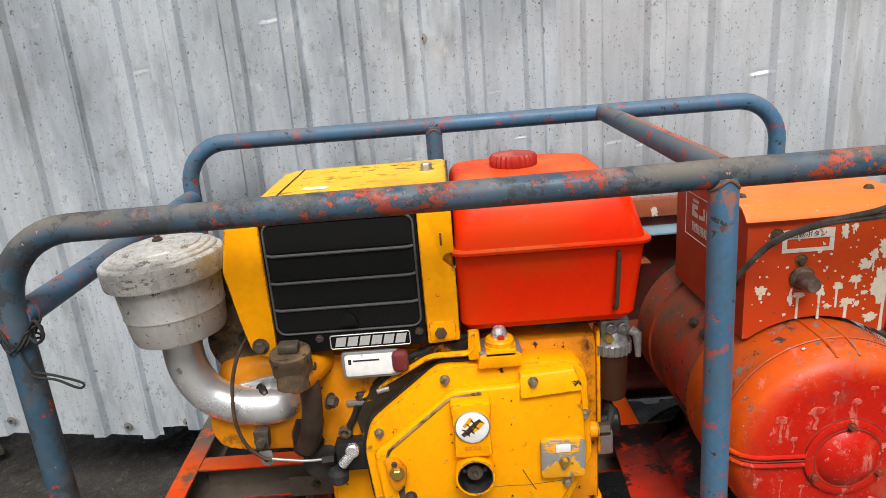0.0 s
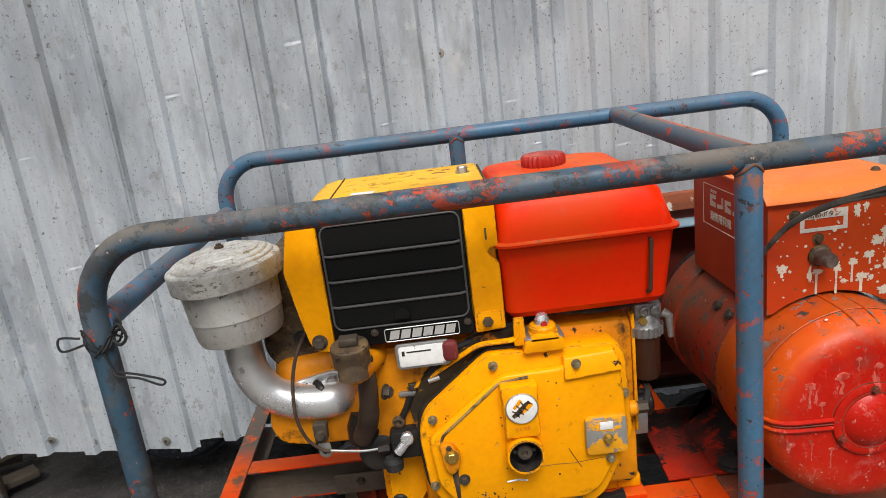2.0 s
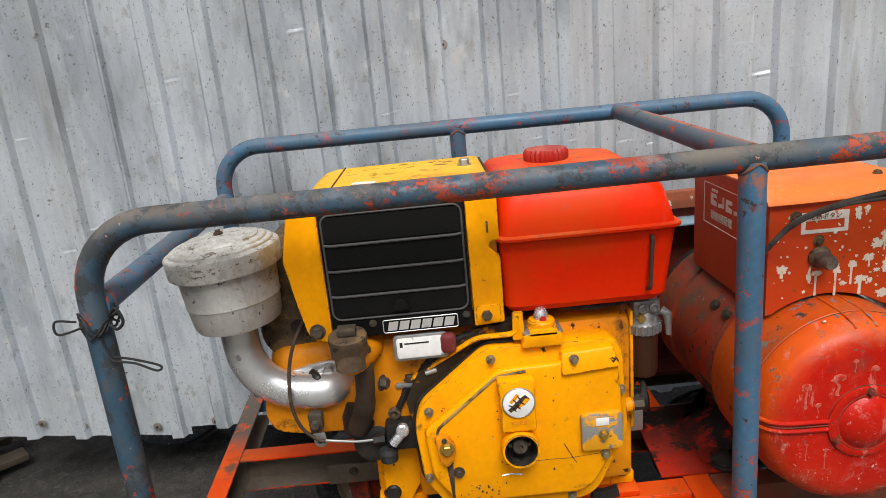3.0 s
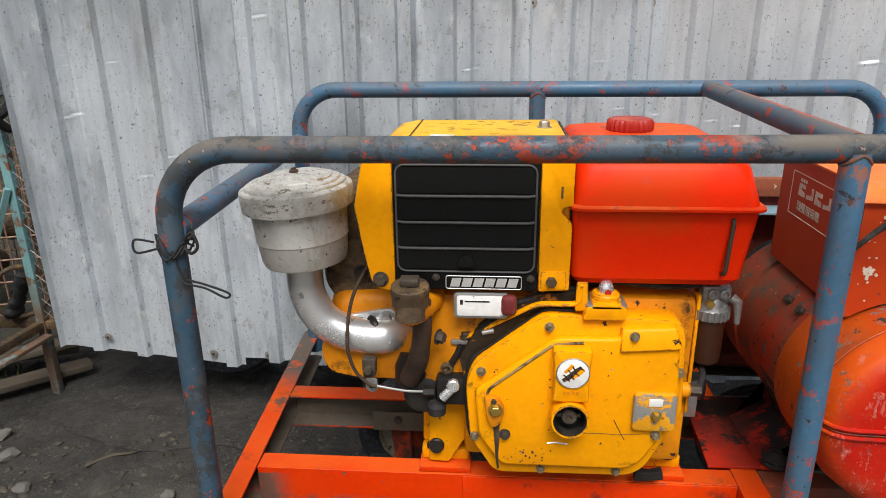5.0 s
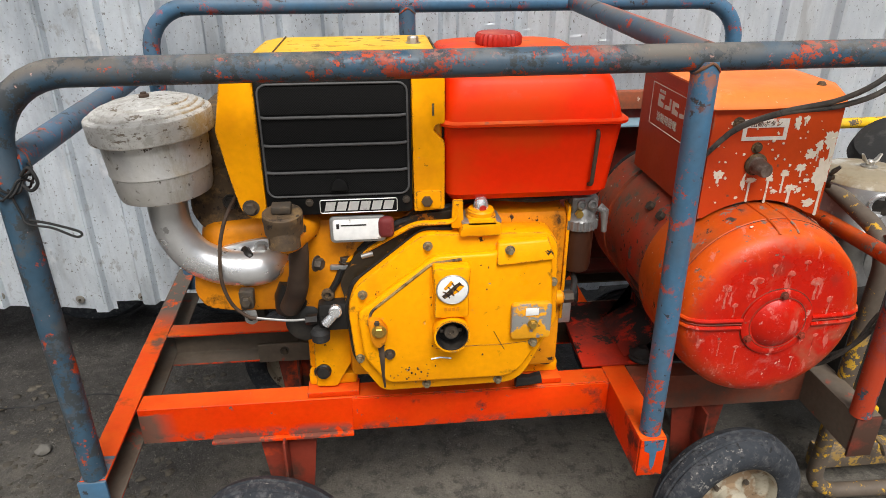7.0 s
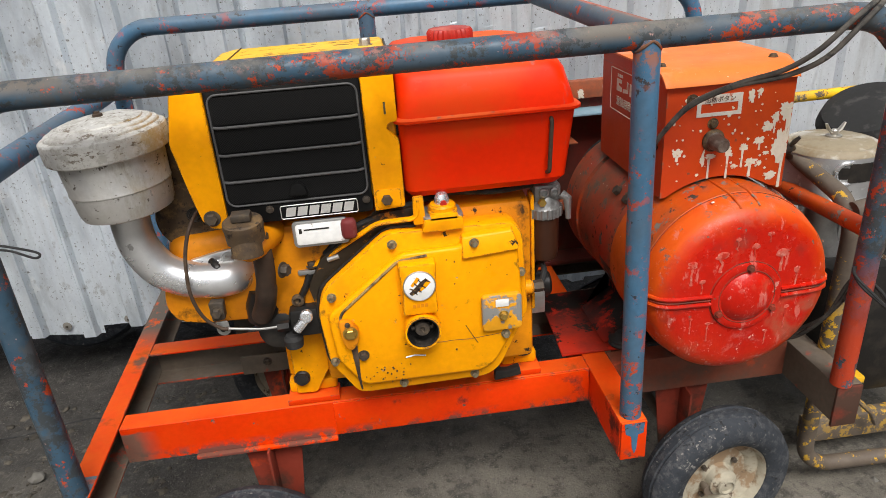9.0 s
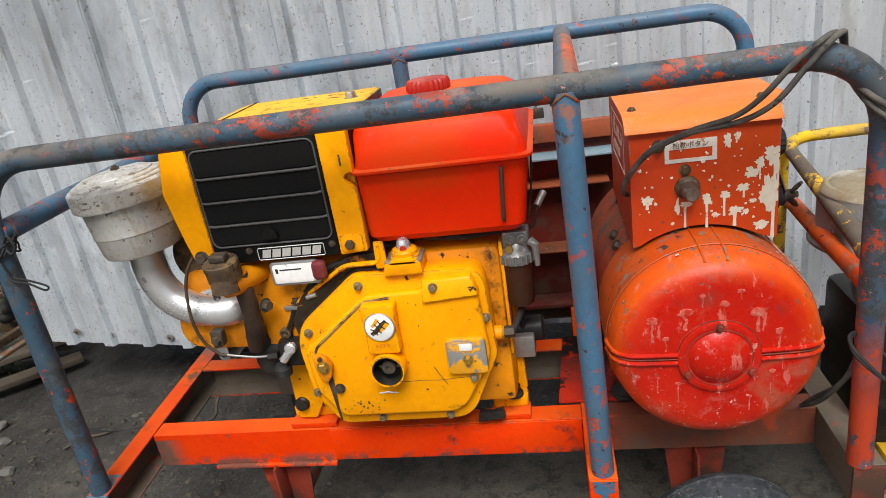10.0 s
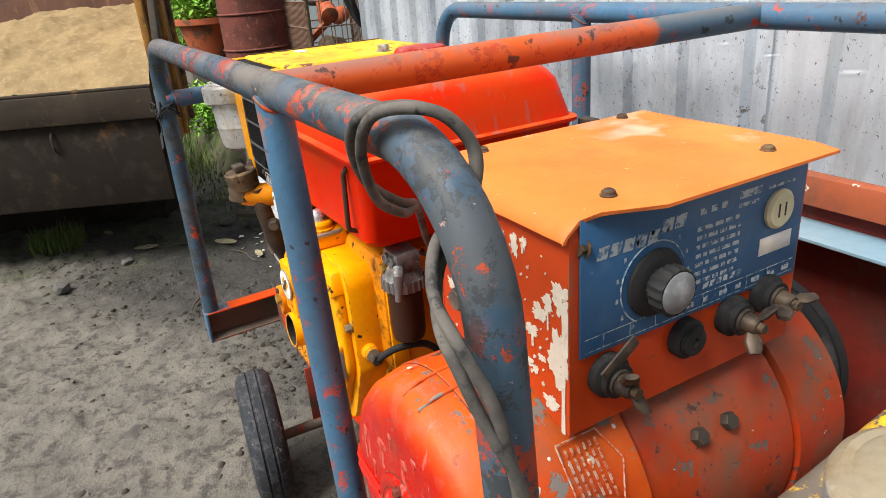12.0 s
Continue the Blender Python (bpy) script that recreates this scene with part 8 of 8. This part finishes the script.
random.seed(12)
for sx, sy, ss in ((-2.48, 0.60, 0.055), (-1.98, 1.86, 0.06), (-1.90, 1.92, 0.04), (-2.02, 2.06, 0.035), (-1.72, 1.75, 0.03), (-2.7, 0.95, 0.04), (-2.2, 1.3, 0.03), (-3.0, 1.6, 0.05), (-1.55, 1.4, 0.022), (-1.2, 1.75, 0.025)):
    stone((sx, sy), ss, random.uniform(0, 6))
pv, pf = [], []
rng = random.Random(4)
for i in range(1500):
    x = rng.uniform(-4.4, -0.75) if i % 4 else rng.uniform(-0.8, 1.6)
    y = rng.uniform(0.35, 2.9)
    s = rng.uniform(0.0015, 0.005) if i % 20 else rng.uniform(0.006, 0.013)
    z = ground_height(x, y) + s * 0.2
    b0 = len(pv)
    a0 = rng.uniform(0, 6.28)
    for j in range(5):
        a = a0 + j * 1.2566
        q = s * rng.uniform(0.7, 1.2)
        pv.append((x + q * math.cos(a), y + q * math.sin(a), z - s * 0.3))
    pv.append((x + rng.uniform(-0.3, 0.3) * s, y + rng.uniform(-0.3, 0.3) * s, z + s * rng.uniform(0.35, 0.8)))
    for j in range(5):
        pf.append((b0 + j, b0 + (j + 1) % 5, b0 + 5))
me = bpy.data.meshes.new("gravel")
me.from_pydata(pv, [], pf)
me.materials.append(M_STONE)
tagged(new("gravel", me), "scattered small grit and clods on the mud", "gravel", kind="stuff")
for i, (x, y, a, L) in enumerate(((-2.35, 1.55, 20, 0.30), (-2.75, 1.35, 70, 0.22), (-1.9, 1.2, -15, 0.26), (-1.5, 1.95, 40, 0.2), (-3.0, 1.15, 10, 0.3))):
    pts = [Vector((x + L * (t - 0.5) * math.cos(radians(a)), y + L * (t - 0.5) * math.sin(radians(a)) + 0.02 * math.sin(5 * t), ground_height(x, y) + 0.012)) for t in np.linspace(0, 1, 7)]
    solo("twig", sweep(pts, 0.005, 6, wobble=0.5), M_WOOD, "dry twig lying on the mud", "twig", "twigs on the ground")
random.seed(31)
for i, (x, y) in enumerate(((-2.30, 1.62), (-2.9, 1.08), (-3.35, 0.9), (-2.6, 1.5), (-1.35, 1.55))):
    a, L = random.uniform(0, 3.1), random.uniform(0.04, 0.07)
    z = ground_height(x, y) + 0.012
    out = [(L * math.cos(t) * (1 if abs(math.cos(t)) < 0.9 else 1.25), 0.45 * L * math.sin(t)) for t in np.linspace(0, 2 * math.pi, 15)[:-1]]
    bm = prism(out, "z", 0, 0.0015, 0)
    solo("fallen_leaf", moved(bm, Matrix.Translation((x, y, z)) @ Matrix.Rotation(a, 4, "Z") @ Matrix.Rotation(0.15, 4, "X")), surface("dry_leaf_%d" % i, (0.30, 0.27, 0.17), [dict(col=(0.16, 0.11, 0.06), scale=40, lo=0.5, hi=0.66)], rough=0.7), "dry pale leaf on the mud", "leaf", "leaves on the ground")
loose("ground_wire", [(-1.75, 2.05, 0.02), (-1.4, 1.95, 0.012), (-1.1, 2.0, 0.012), (-0.9, 1.9, 0.015)], 0.0028, M_RUBBER, "dark wire lying in the mud", "wire")
loose("chain", [(-0.95, 2.12, 0.10), (-0.98, 2.08, 0.04), (-0.96, 2.0, 0.022), (-1.02, 1.92, 0.022), (-0.98, 1.86, 0.022), (-0.90, 1.92, 0.022)], 0.006, M_DARK_BOLT, "thin dark chain hanging from the fence to the mud", "chain")


# ---- grass ----
def grass(name, patches, label):
    v, f = [], []
    rg = random.Random(9)
    for cx, cy, rad, n, hgt in patches:
        for i in range(n):
            a, q = rg.uniform(0, 6.283), rad * math.sqrt(rg.random())
            x, y = cx + q * math.cos(a), cy + q * math.sin(a)
            z = ground_height(x, y) - 0.005
            h = hgt * rg.uniform(0.5, 1.2)
            w = rg.uniform(0.0025, 0.005)
            d = rg.uniform(0, 6.283)
            lean = rg.uniform(0.1, 0.7) * h
            u = Vector((math.cos(d), math.sin(d), 0))
            t = Vector((-u.y, u.x, 0)) * w
            b0 = len(v)
            p0 = Vector((x, y, z))
            p1 = p0 + u * lean * 0.35 + Vector((0, 0, h * 0.6))
            p2 = p0 + u * lean + Vector((0, 0, h))
            v.extend([p0 - t, p0 + t, p1 + t * 0.8, p1 - t * 0.8, p2])
            f.extend([(b0, b0 + 1, b0 + 2, b0 + 3), (b0 + 3, b0 + 2, b0 + 4)])
    me = bpy.data.meshes.new(name)
    me.from_pydata([tuple(p) for p in v], [], f)
    me.materials.append(M_GRASS)
    return tagged(new(name, me), label, "grass", kind="stuff")


grass("grass", [(-3.15, 2.55, 0.45, 700, 0.05), (-3.5, 2.15, 0.55, 450, 0.035), (-2.75, 2.35, 0.25, 160, 0.05), (-3.05, 2.05, 0.45, 450, 0.03), (-3.9, 1.9, 0.5, 500, 0.04), (-2.55, 2.45, 0.3, 160, 0.05), (-3.30, 0.60, 0.17, 420, 0.14), (-4.5, 1.75, 0.5, 500, 0.08), (-5.5, 2.2, 1.2, 3500, 0.2), (-3.3, 2.6, 0.4, 500, 0.05)],
      "thin green grass growing from the mud")


# ---- truck bed with sand ----
TX, TY, AJAR = -2.45, 1.26, radians(12)
truck = thing("truck_bed", (TX, TY, 0.0), "old rusty truck bed loaded with yellow sand, dark muddy side", "truck")
part("side_beam", box(TX - 0.10, TX, TY - 4.0, TY, 0.36, 0.820, 0.01), M_TRUCK, truck, "dark muddy chassis side")
part("side_ledge", box(TX - 0.14, TX + 0.035, TY - 4.0, TY + 0.02, 0.820, 0.975, 0.008), M_TRUCK_LEDGE, truck, "brown timber ledge")
for hy in (0.55, 1.5, 2.4):
    part("side_hook", sweep(fillet([(TX + 0.004, TY - hy, 0.78), (TX + 0.022, TY - hy, 0.76), (TX + 0.022, TY - hy, 0.70), (TX + 0.004, TY - hy, 0.68)], 0.012, 3), 0.007, 8), M_DARK_RUST, truck)
part("bed_floor", prism([(TX - 1.3, TY - 4.0), (TX + 0.03, TY - 4.0), (TX + 0.03, TY + 0.022), (TX - 1.3, TY + 0.022 - 1.3 * math.tan(AJAR))], "z", 0.976, 0.990, 0.004), M_TRUCK_LEDGE, truck)
skew = Matrix.Translation((TX, TY + 0.03, 0)) @ Matrix.Rotation(AJAR, 4, "Z")
M_END_BOARD = surface("flaking_yellow_board", (0.36, 0.17, 0.035), [
    dict(col=(0.14, 0.075, 0.05), scale=9, lo=0.46, hi=0.56, rough=0.85, sink=0.3, stretch=(1, 1, 0.4)),
    dict(col=(0.55, 0.30, 0.05), scale=13, lo=0.56, hi=0.62, rough=0.7, amt=0.8),
    dict(col=(0.05, 0.035, 0.025), scale=5, lo=0.54, hi=0.68, rough=0.9, amt=0.7)], rough=0.75, grain=0.14)
part("bed_frame", box(TX - 1.25, TX - 0.90, TY - 4.0, TY - 0.4, -0.06, 0.97, 0.01), M_TRUCK, truck, "dark axle and chassis under the bed")
part("end_board", moved(box(-1.3, 0.0, 0.0, 0.035, 0.60, 1.85, 0.006), skew), M_END_BOARD, truck, "flaking yellow and brown end board")
for bx in (-0.10, -0.62, -1.15):
    part("board_batten", moved(box(bx - 0.035, bx + 0.035, 0.036, 0.062, 0.60, 1.85, 0.006), skew), M_END_BOARD, truck)
part("back_board", box(TX - 1.35, TX - 1.30, TY - 4.0, TY - 0.25, 0.60, 1.95, 0.006), M_TRUCK_BOARD, truck, "rusty brown far side board with yellow flakes")
part("corner_post", moved(box(-0.022, 0.022, -0.018, 0.018, 0, 1.25, 0.005), Matrix.Translation((TX + 0.012, TY + 0.045, 0.62)) @ Matrix.Rotation(radians(-2), 4, "Y") @ Matrix.Rotation(radians(-5), 4, "X")), M_WOOD, truck, "grey leaning corner post")
xs = np.linspace(TX - 1.295, TX + 0.01, 110)
verts = []
for q in np.linspace(0, 1, 240):
    for x in xs:
        e = (TX + 0.01 - x)
        y = TY - 3.9 + q * (3.915 - e * math.tan(AJAR))
        h = 0.985 + 0.45 * (1 - math.exp(-e * 2.4)) * (0.72 + 0.35 * noise.noise(Vector((x * 1.2, y * 1.1, 7)))) + 0.035 * noise.noise(Vector((x * 5, y * 5, 3))) * min(1, e * 4) + 0.016 * max(-0.3, noise.noise(Vector((x * 14, y * 14, 5)))) + 0.008 * noise.noise(Vector((x * 40, y * 40, 9)))
        verts.append((x - TX, y - TY, max(0.991, h)))
nx_ = len(xs)
me = bpy.data.meshes.new("sand_pile")
me.from_pydata(verts, [], [(j * nx_ + i, j * nx_ + i + 1, (j + 1) * nx_ + i + 1, (j + 1) * nx_ + i) for j in range(239) for i in range(nx_ - 1)])
me.materials.append(M_SAND)
me.shade_smooth()
truck.rotation_euler = (0, 0, radians(-26))
me.transform(Matrix.Translation((TX, TY, 0)) @ Matrix.Rotation(radians(-26), 4, "Z"))
tagged(new("sand_heap", me), "heap of yellow sand lying in the truck bed", "sand", kind="stuff")

# ---- scrap behind the fence's end: cages, drums, bucket ----
def cage(at, L, W, H, nl, nw, nh, turn, label):
    c = thing("wire_cage", at, label, "cage", "wire cages")
    c.rotation_euler = (0, 0, radians(turn))

    def bar(name, p0, p1, r, mat):
        n = (Vector(p1) - Vector(p0)).length
        key = (round(n, 3), r, mat.name)
        if key not in BARS:
            BARS[key] = finish(name, rod((0, 0, 0), (0, 0, n), r, seg=6), mat)
        ob = new(name, BARS[key])
        ob.parent = c
        ob.matrix_basis = Matrix.Translation(p0) @ frame_of(Vector(p1) - Vector(p0))
    for s in (0, 1):
        for i in range(1, nl):
            bar("bar", (L * i / nl, s * W, 0), (L * i / nl, s * W, H), 0.005, M_WIRE)
        for i in range(1, nw):
            bar("bar", (s * L, W * i / nw, 0), (s * L, W * i / nw, H), 0.005, M_WIRE)
        for j in range(nh + 1):
            bar("cross_bar", (0, s * W, H * j / nh), (L, s * W, H * j / nh), 0.006, M_WIRE)
            bar("cross_bar", (s * L, 0, H * j / nh), (s * L, W, H * j / nh), 0.006, M_WIRE)
    for x, y in ((0, 0), (L, 0), (0, W), (L, W)):
        bar("corner_post", (x, y, -at[2] if at[2] < 0.1 else -0.02), (x, y, H + 0.03), 0.016, M_RUSTY)
    return c


BARS = {}
cage((-3.97, 2.69, 0.46), 0.72, 1.00, 0.80, 7, 30, 4, 88, "rusty wire cage with close upright bars")
cage((-4.15, 2.75, 0.05), 0.65, 0.80, 0.38, 8, 10, 3, 88, "rusty low wire cage under the tall one")
cage((-2.95, 3.05, 0.05), 0.8, 0.6, 0.75, 14, 10, 6, 20, "rusty wire cage standing on the ground")
def scrap(at, r, seed, mat, label):
    bm = bmesh.new()
    rg = random.Random(seed)
    for i in range(7):
        c = Vector((rg.uniform(-r, r), rg.uniform(-r, r), rg.uniform(0, r)))
        q = Matrix.Translation(c) @ Euler((rg.uniform(0, 3), rg.uniform(0, 3), rg.uniform(0, 3))).to_matrix().to_4x4()
        if i % 2:
            join(bm, moved(box(-r * 0.5, r * 0.5, -r * 0.12, r * 0.12, -r * 0.05, r * 0.05, 0.004), q))
        else:
            join(bm, moved(revolve([(r * 0.22, 0), (r * 0.25, r * 0.05), (r * 0.25, r * 0.4), (r * 0.12, r * 0.45)], (0, 0, 0), (0, 0, 1), 14), q))
    return solo("scrap_pile", moved(bm, Matrix.Translation(at)), mat, label, "scrap", kind="stuff")


M_SCRAP_ORANGE = surface("dull_orange_scrap", (0.42, 0.10, 0.04), [dict(col=(0.15, 0.07, 0.04), scale=10, lo=0.5, hi=0.62)], rough=0.7)
M_SCRAP_GREY = surface("grey_scrap_metal", (0.28, 0.29, 0.29), [dict(col=(0.14, 0.09, 0.06), scale=10, lo=0.5, hi=0.62)], rough=0.6, metal=0.3)
for i, (p, r, mt) in enumerate((((-4.25, 3.10, 0.95), 0.28, M_SCRAP_ORANGE), ((-4.45, 3.05, 0.52), 0.35, M_RUSTY), ((-4.20, 3.20, 0.52), 0.26, M_SCRAP_ORANGE), ((-4.75, 2.95, 1.22), 0.28, M_SCRAP_GREY), ((-4.3, 3.5, 0.5), 0.45, M_RUSTY), ((-2.75, 3.3, 0.2), 0.3, M_RUSTY), ((-3.4, 3.3, 0.3), 0.4, M_SCRAP_ORANGE), ((-4.4, 2.75, 0.3), 0.4, M_OILY_GAP_BLACK), ((-3.5, 2.6, 0.12), 0.3, M_OILY_GAP_BLACK))):
    scrap(p, r, 40 + i, mt, "jumble of scrap metal parts between the cages")
drum = thing("oil_drum", (-4.78, 2.47, 0.62), "rusty dark red oil drum on a heap of earth", "drum")
part("drum_body", revolve([(0.27, 0.0), (0.285, 0.01), (0.285, 0.86), (0.275, 0.87), (0.27, 0.84), (0, 0.84)], (-4.78, 2.47, 0.62), (0, 0, 1), 40), M_DRUM, drum)
for hz in (0.285, 0.575, 0.865):
    part("hoop", sweep([(-4.78 + 0.287 * math.cos(a), 2.47 + 0.287 * math.sin(a), 0.62 + hz) for a in np.linspace(0, 2 * math.pi, 41)], 0.010, 8), M_DRUM, drum)
mv, mf = [], []
for j in range(41):
    for i in range(41):
        x, y = -0.75 + 1.5 * i / 40, -0.62 + 1.24 * j / 40
        q = max(abs(x) / 0.75, abs(y) / 0.62)
        h = 0.63 * min(1.0, max(0.0, (1.0 - q) / 0.62)) ** 0.8 + (0.10 * noise.noise(Vector((x * 3, y * 3, 1))) + 0.05 * noise.noise(Vector((x * 9, y * 9, 4)))) * (1 if q > 0.45 else 0.15)
        mv.append((-4.78 + x, 2.45 + y, -0.03 + max(0.0, h) if q < 0.99 else -0.08))
for j in range(40):
    for i in range(40):
        mf.append((j * 41 + i, j * 41 + i + 1, j * 41 + i + 42, j * 41 + i + 41))
me = bpy.data.meshes.new("earth_heap")
me.from_pydata(mv, [], mf)
me.materials.append(surface("brown_earth", (0.120, 0.100, 0.075), [dict(col=(0.030, 0.024, 0.018), scale=9, lo=0.50, hi=0.6, rough=0.95), dict(col=(0.14, 0.10, 0.065), scale=22, lo=0.55, hi=0.66, rough=0.95), dict(col=(0.075, 0.12, 0.025), scale=5, lo=0.44, hi=0.58, rough=0.9, amt=0.8)], rough=0.95, grain=0.2, bump=0.6))
me.shade_smooth()
tagged(new("earth_heap", me), "heap of brown earth and rubble under the drum", "earth", kind="stuff")
solo("plant_pot", revolve([(0.16, 0), (0.20, 0.02), (0.27, 0.30), (0.30, 0.31), (0.30, 0.36), (0.26, 0.36), (0.25, 0.31), (0, 0.30)], (-5.55, 2.24, 0.80), (0, 0, 1), 30), M_SCRAP_ORANGE, "round terracotta tub with green plants", "pot")
solo("stone_block", moved(box(-0.3, 0.3, -0.3, 0.3, -0.05, 0.80, 0.04), Matrix.Translation((-5.55, 2.24, 0.0))), M_STONE, "grey block under the tub", "block")
solo("litter_sheet", moved(box(-0.14, 0.14, -0.16, 0.16, 0.0, 0.012, 0.003), Matrix.Translation((-4.50, 0.30, ground_height(-4.50, 0.30) + 0.004)) @ Matrix.Rotation(0.3, 4, "Z")), M_BUCKET, "dirty white board lying on the mud by the truck", "litter")
# churned clods of mud and bits of rubbish
M_CLOD = surface("dark_mud_clod", (0.050, 0.044, 0.035), [dict(col=(0.10, 0.088, 0.068), scale=18, lo=0.52, hi=0.66, rough=0.95, amt=0.7)], rough=0.9, grain=0.2, bump=0.6)
rng = random.Random(71)
cv, cf = [], []
for i in range(2600):
    if i > 1700:
        x, y = rng.uniform(-2.2, -0.75), rng.uniform(1.25, 2.15)
    elif i % 3:
        x = rng.uniform(-3.1, -0.75)
        y = 1.30 + 0.35 * (x + 1.2) + rng.gauss(0, 0.17)
    else:
        x, y = rng.uniform(-3.6, -0.5), rng.uniform(0.5, 2.15)
    s = 0.003 + 0.015 * rng.random() ** 4
    z = ground_height(x, y)
    b0 = len(cv)
    a0 = rng.uniform(0, 6.28)
    for lev, rr in ((-0.25, 1.0), (0.30, 0.85)):
        for j in range(6):
            a = a0 + j * 1.0472 + lev
            q = s * rr * rng.uniform(0.5, 1.5)
            cv.append((x + q * math.cos(a), y + q * math.sin(a), z + s * (lev * 0.8 + rng.uniform(-0.2, 0.2))))
    cv.append((x, y, z + s * rng.uniform(0.25, 0.5)))
    for j in range(6):
        k_ = (j + 1) % 6
        cf.append((b0 + j, b0 + k_, b0 + 6 + k_, b0 + 6 + j))
        cf.append((b0 + 6 + j, b0 + 6 + k_, b0 + 12))
me = bpy.data.meshes.new("mud_clods")
me.from_pydata(cv, [], cf)
me.materials.append(M_CLOD)
me.shade_smooth()
tagged(new("mud_clods", me), "churned dark clods of mud beside the cart", "mud", kind="stuff")
for i in range(14):
    x, y = rng.uniform(-2.7, -2.0), rng.uniform(1.55, 1.85)
    q, a = rng.uniform(0.008, 0.018), rng.uniform(0, 3)
    chip = prism([(-q, -q * 0.6), (q, -q * 0.4), (q * 0.7, q * 0.5), (-q * 0.5, q * 0.7)], "z", 0.0, 0.003, 0)
    solo("litter_scrap", moved(chip, Matrix.Translation((x, y, ground_height(x, y) + 0.008)) @ Matrix.Rotation(a, 4, "Z") @ Matrix.Rotation(rng.uniform(-0.5, 0.5), 4, "X")), M_BUCKET if i % 3 else M_CREAM, "small pale scrap of litter on the mud", "litter", "litter on the ground")
# black hoses hung on the end of the fence
random.seed(17)
for i in range(12):
    r = 0.085 + 0.013 * i
    low = 1.60 if i < 9 else 1.46
    pts = [(-1.90 - 0.016 * (i % 5) + 0.03 * math.sin(a * 2 + i), 2.335 + 0.006 * (i % 4) + r * 0.62 * math.sin(a) + 0.012 * math.sin(3 * a + i), low + r * 1.45 * math.cos(a) + 0.02 * math.sin(2 * a + 1.7 * i)) for a in np.linspace(0, 2 * math.pi, 20)]
    solo("hose_coil", sweep(spline(pts, 3), 0.016, 8), M_RUBBER, "black rubber hose hung in loops on the fence's end", "hose", "hoses on the fence's end")


# ---- green plants and far things ----
def foliage(name, clumps, leaf, mat, label, category, seed, trunk=None):
    rg = random.Random(seed)
    t = thing(name, (clumps[0][0], clumps[0][1], 0.0), label, category)
    v, f = [], []
    for cx, cy, cz, rad, n in clumps:
        for i in range(n):
            d = Vector((rg.gauss(0, 1), rg.gauss(0, 1), rg.gauss(0, 1))).normalized() * rad * (rg.random() ** 0.45)
            p = Vector((cx, cy, cz)) + Vector((d.x, d.y, d.z * 0.8))
            L = leaf * rg.uniform(0.6, 1.3)
            q = Euler((rg.uniform(-1.0, 1.0), rg.uniform(-1.0, 1.0), rg.uniform(0, 6.28))).to_matrix()
            b0 = len(v)
            for u, w, h in ((0, 0, 0), (L * 0.5, L * 0.24, 0.05 * L), (L, 0, -0.12 * L), (L * 0.5, -L * 0.24, 0.05 * L)):
                v.append(tuple(p + q @ Vector((u, w, h))))
            f.append((b0, b0 + 1, b0 + 2, b0 + 3))
    me = bpy.data.meshes.new("crown")
    me.from_pydata(v, [], f)
    me.materials.append(mat)
    ob = new("crown", me)
    ob.parent = t
    ob.matrix_parent_inverse = Matrix.Translation(t.location).inverted()
    for (a, b, r0, r1) in trunk or ():
        part("stem", rod(a, b, r0, r1, 10), M_WOOD, t)
    return t


foliage("bush", [(-5.55, 2.24, 1.34, 0.30, 1800), (-6.2, 2.55, 1.45, 0.5, 1800), (-6.1, 2.2, 1.35, 0.42, 1700), (-6.5, 2.1, 0.9, 0.6, 1500), (-5.0, 1.95, 0.42, 0.30, 900)], 0.065, M_LEAF_BRIGHT, "fresh green leafy bush growing in and beside a tub", "bush", 5,
        [((-5.55, 2.24, 1.05), (-5.55, 2.24, 1.4), 0.02, 0.008), ((-6.2, 2.6, -0.05), (-6.2, 2.55, 1.5), 0.03, 0.01), ((-6.1, 2.2, -0.05), (-6.1, 2.2, 1.3), 0.02, 0.008), ((-5.0, 1.95, -0.05), (-5.0, 1.95, 0.5), 0.012, 0.006)])
foliage("tree", [(-6.1, 4.45, 2.75, 0.5, 1300), (-6.8, 4.8, 3.3, 0.8, 1500), (-5.4, 4.6, 3.1, 0.5, 1100), (-6.2, 4.3, 2.2, 0.28, 260)], 0.09, M_LEAF, "green broad-leaved tree behind the scrap", "tree", 6,
        [((-6.2, 4.6, 0.0), (-6.1, 4.5, 1.8), 0.10, 0.07), ((-6.1, 4.5, 1.8), (-6.8, 4.8, 3.2), 0.06, 0.02), ((-6.1, 4.5, 1.8), (-5.4, 4.6, 3.0), 0.05, 0.02)])
far = thing("far_building", (-10.5, 5.0, 0.0), "pale blue-white rendered building beyond the yard", "building")
part("wall", box(-10.8, -10.5, 3.6, 14.0, 0, 4.2, 0.01), M_PALE_WALL, far)
part("roof", box(-11.2, -10.2, 3.4, 14.2, 4.2, 4.32, 0.01), M_SCRAP_GREY, far)
foliage("hedge", [(-9.5 + 0.3 * math.sin(i), -2.0 + i * 0.9, 0.9 + 0.3 * math.cos(i * 1.7), 0.85, 1400) for i in range(4)], 0.10, M_LEAF, "dense green hedge at the yard's edge", "hedge", 7)
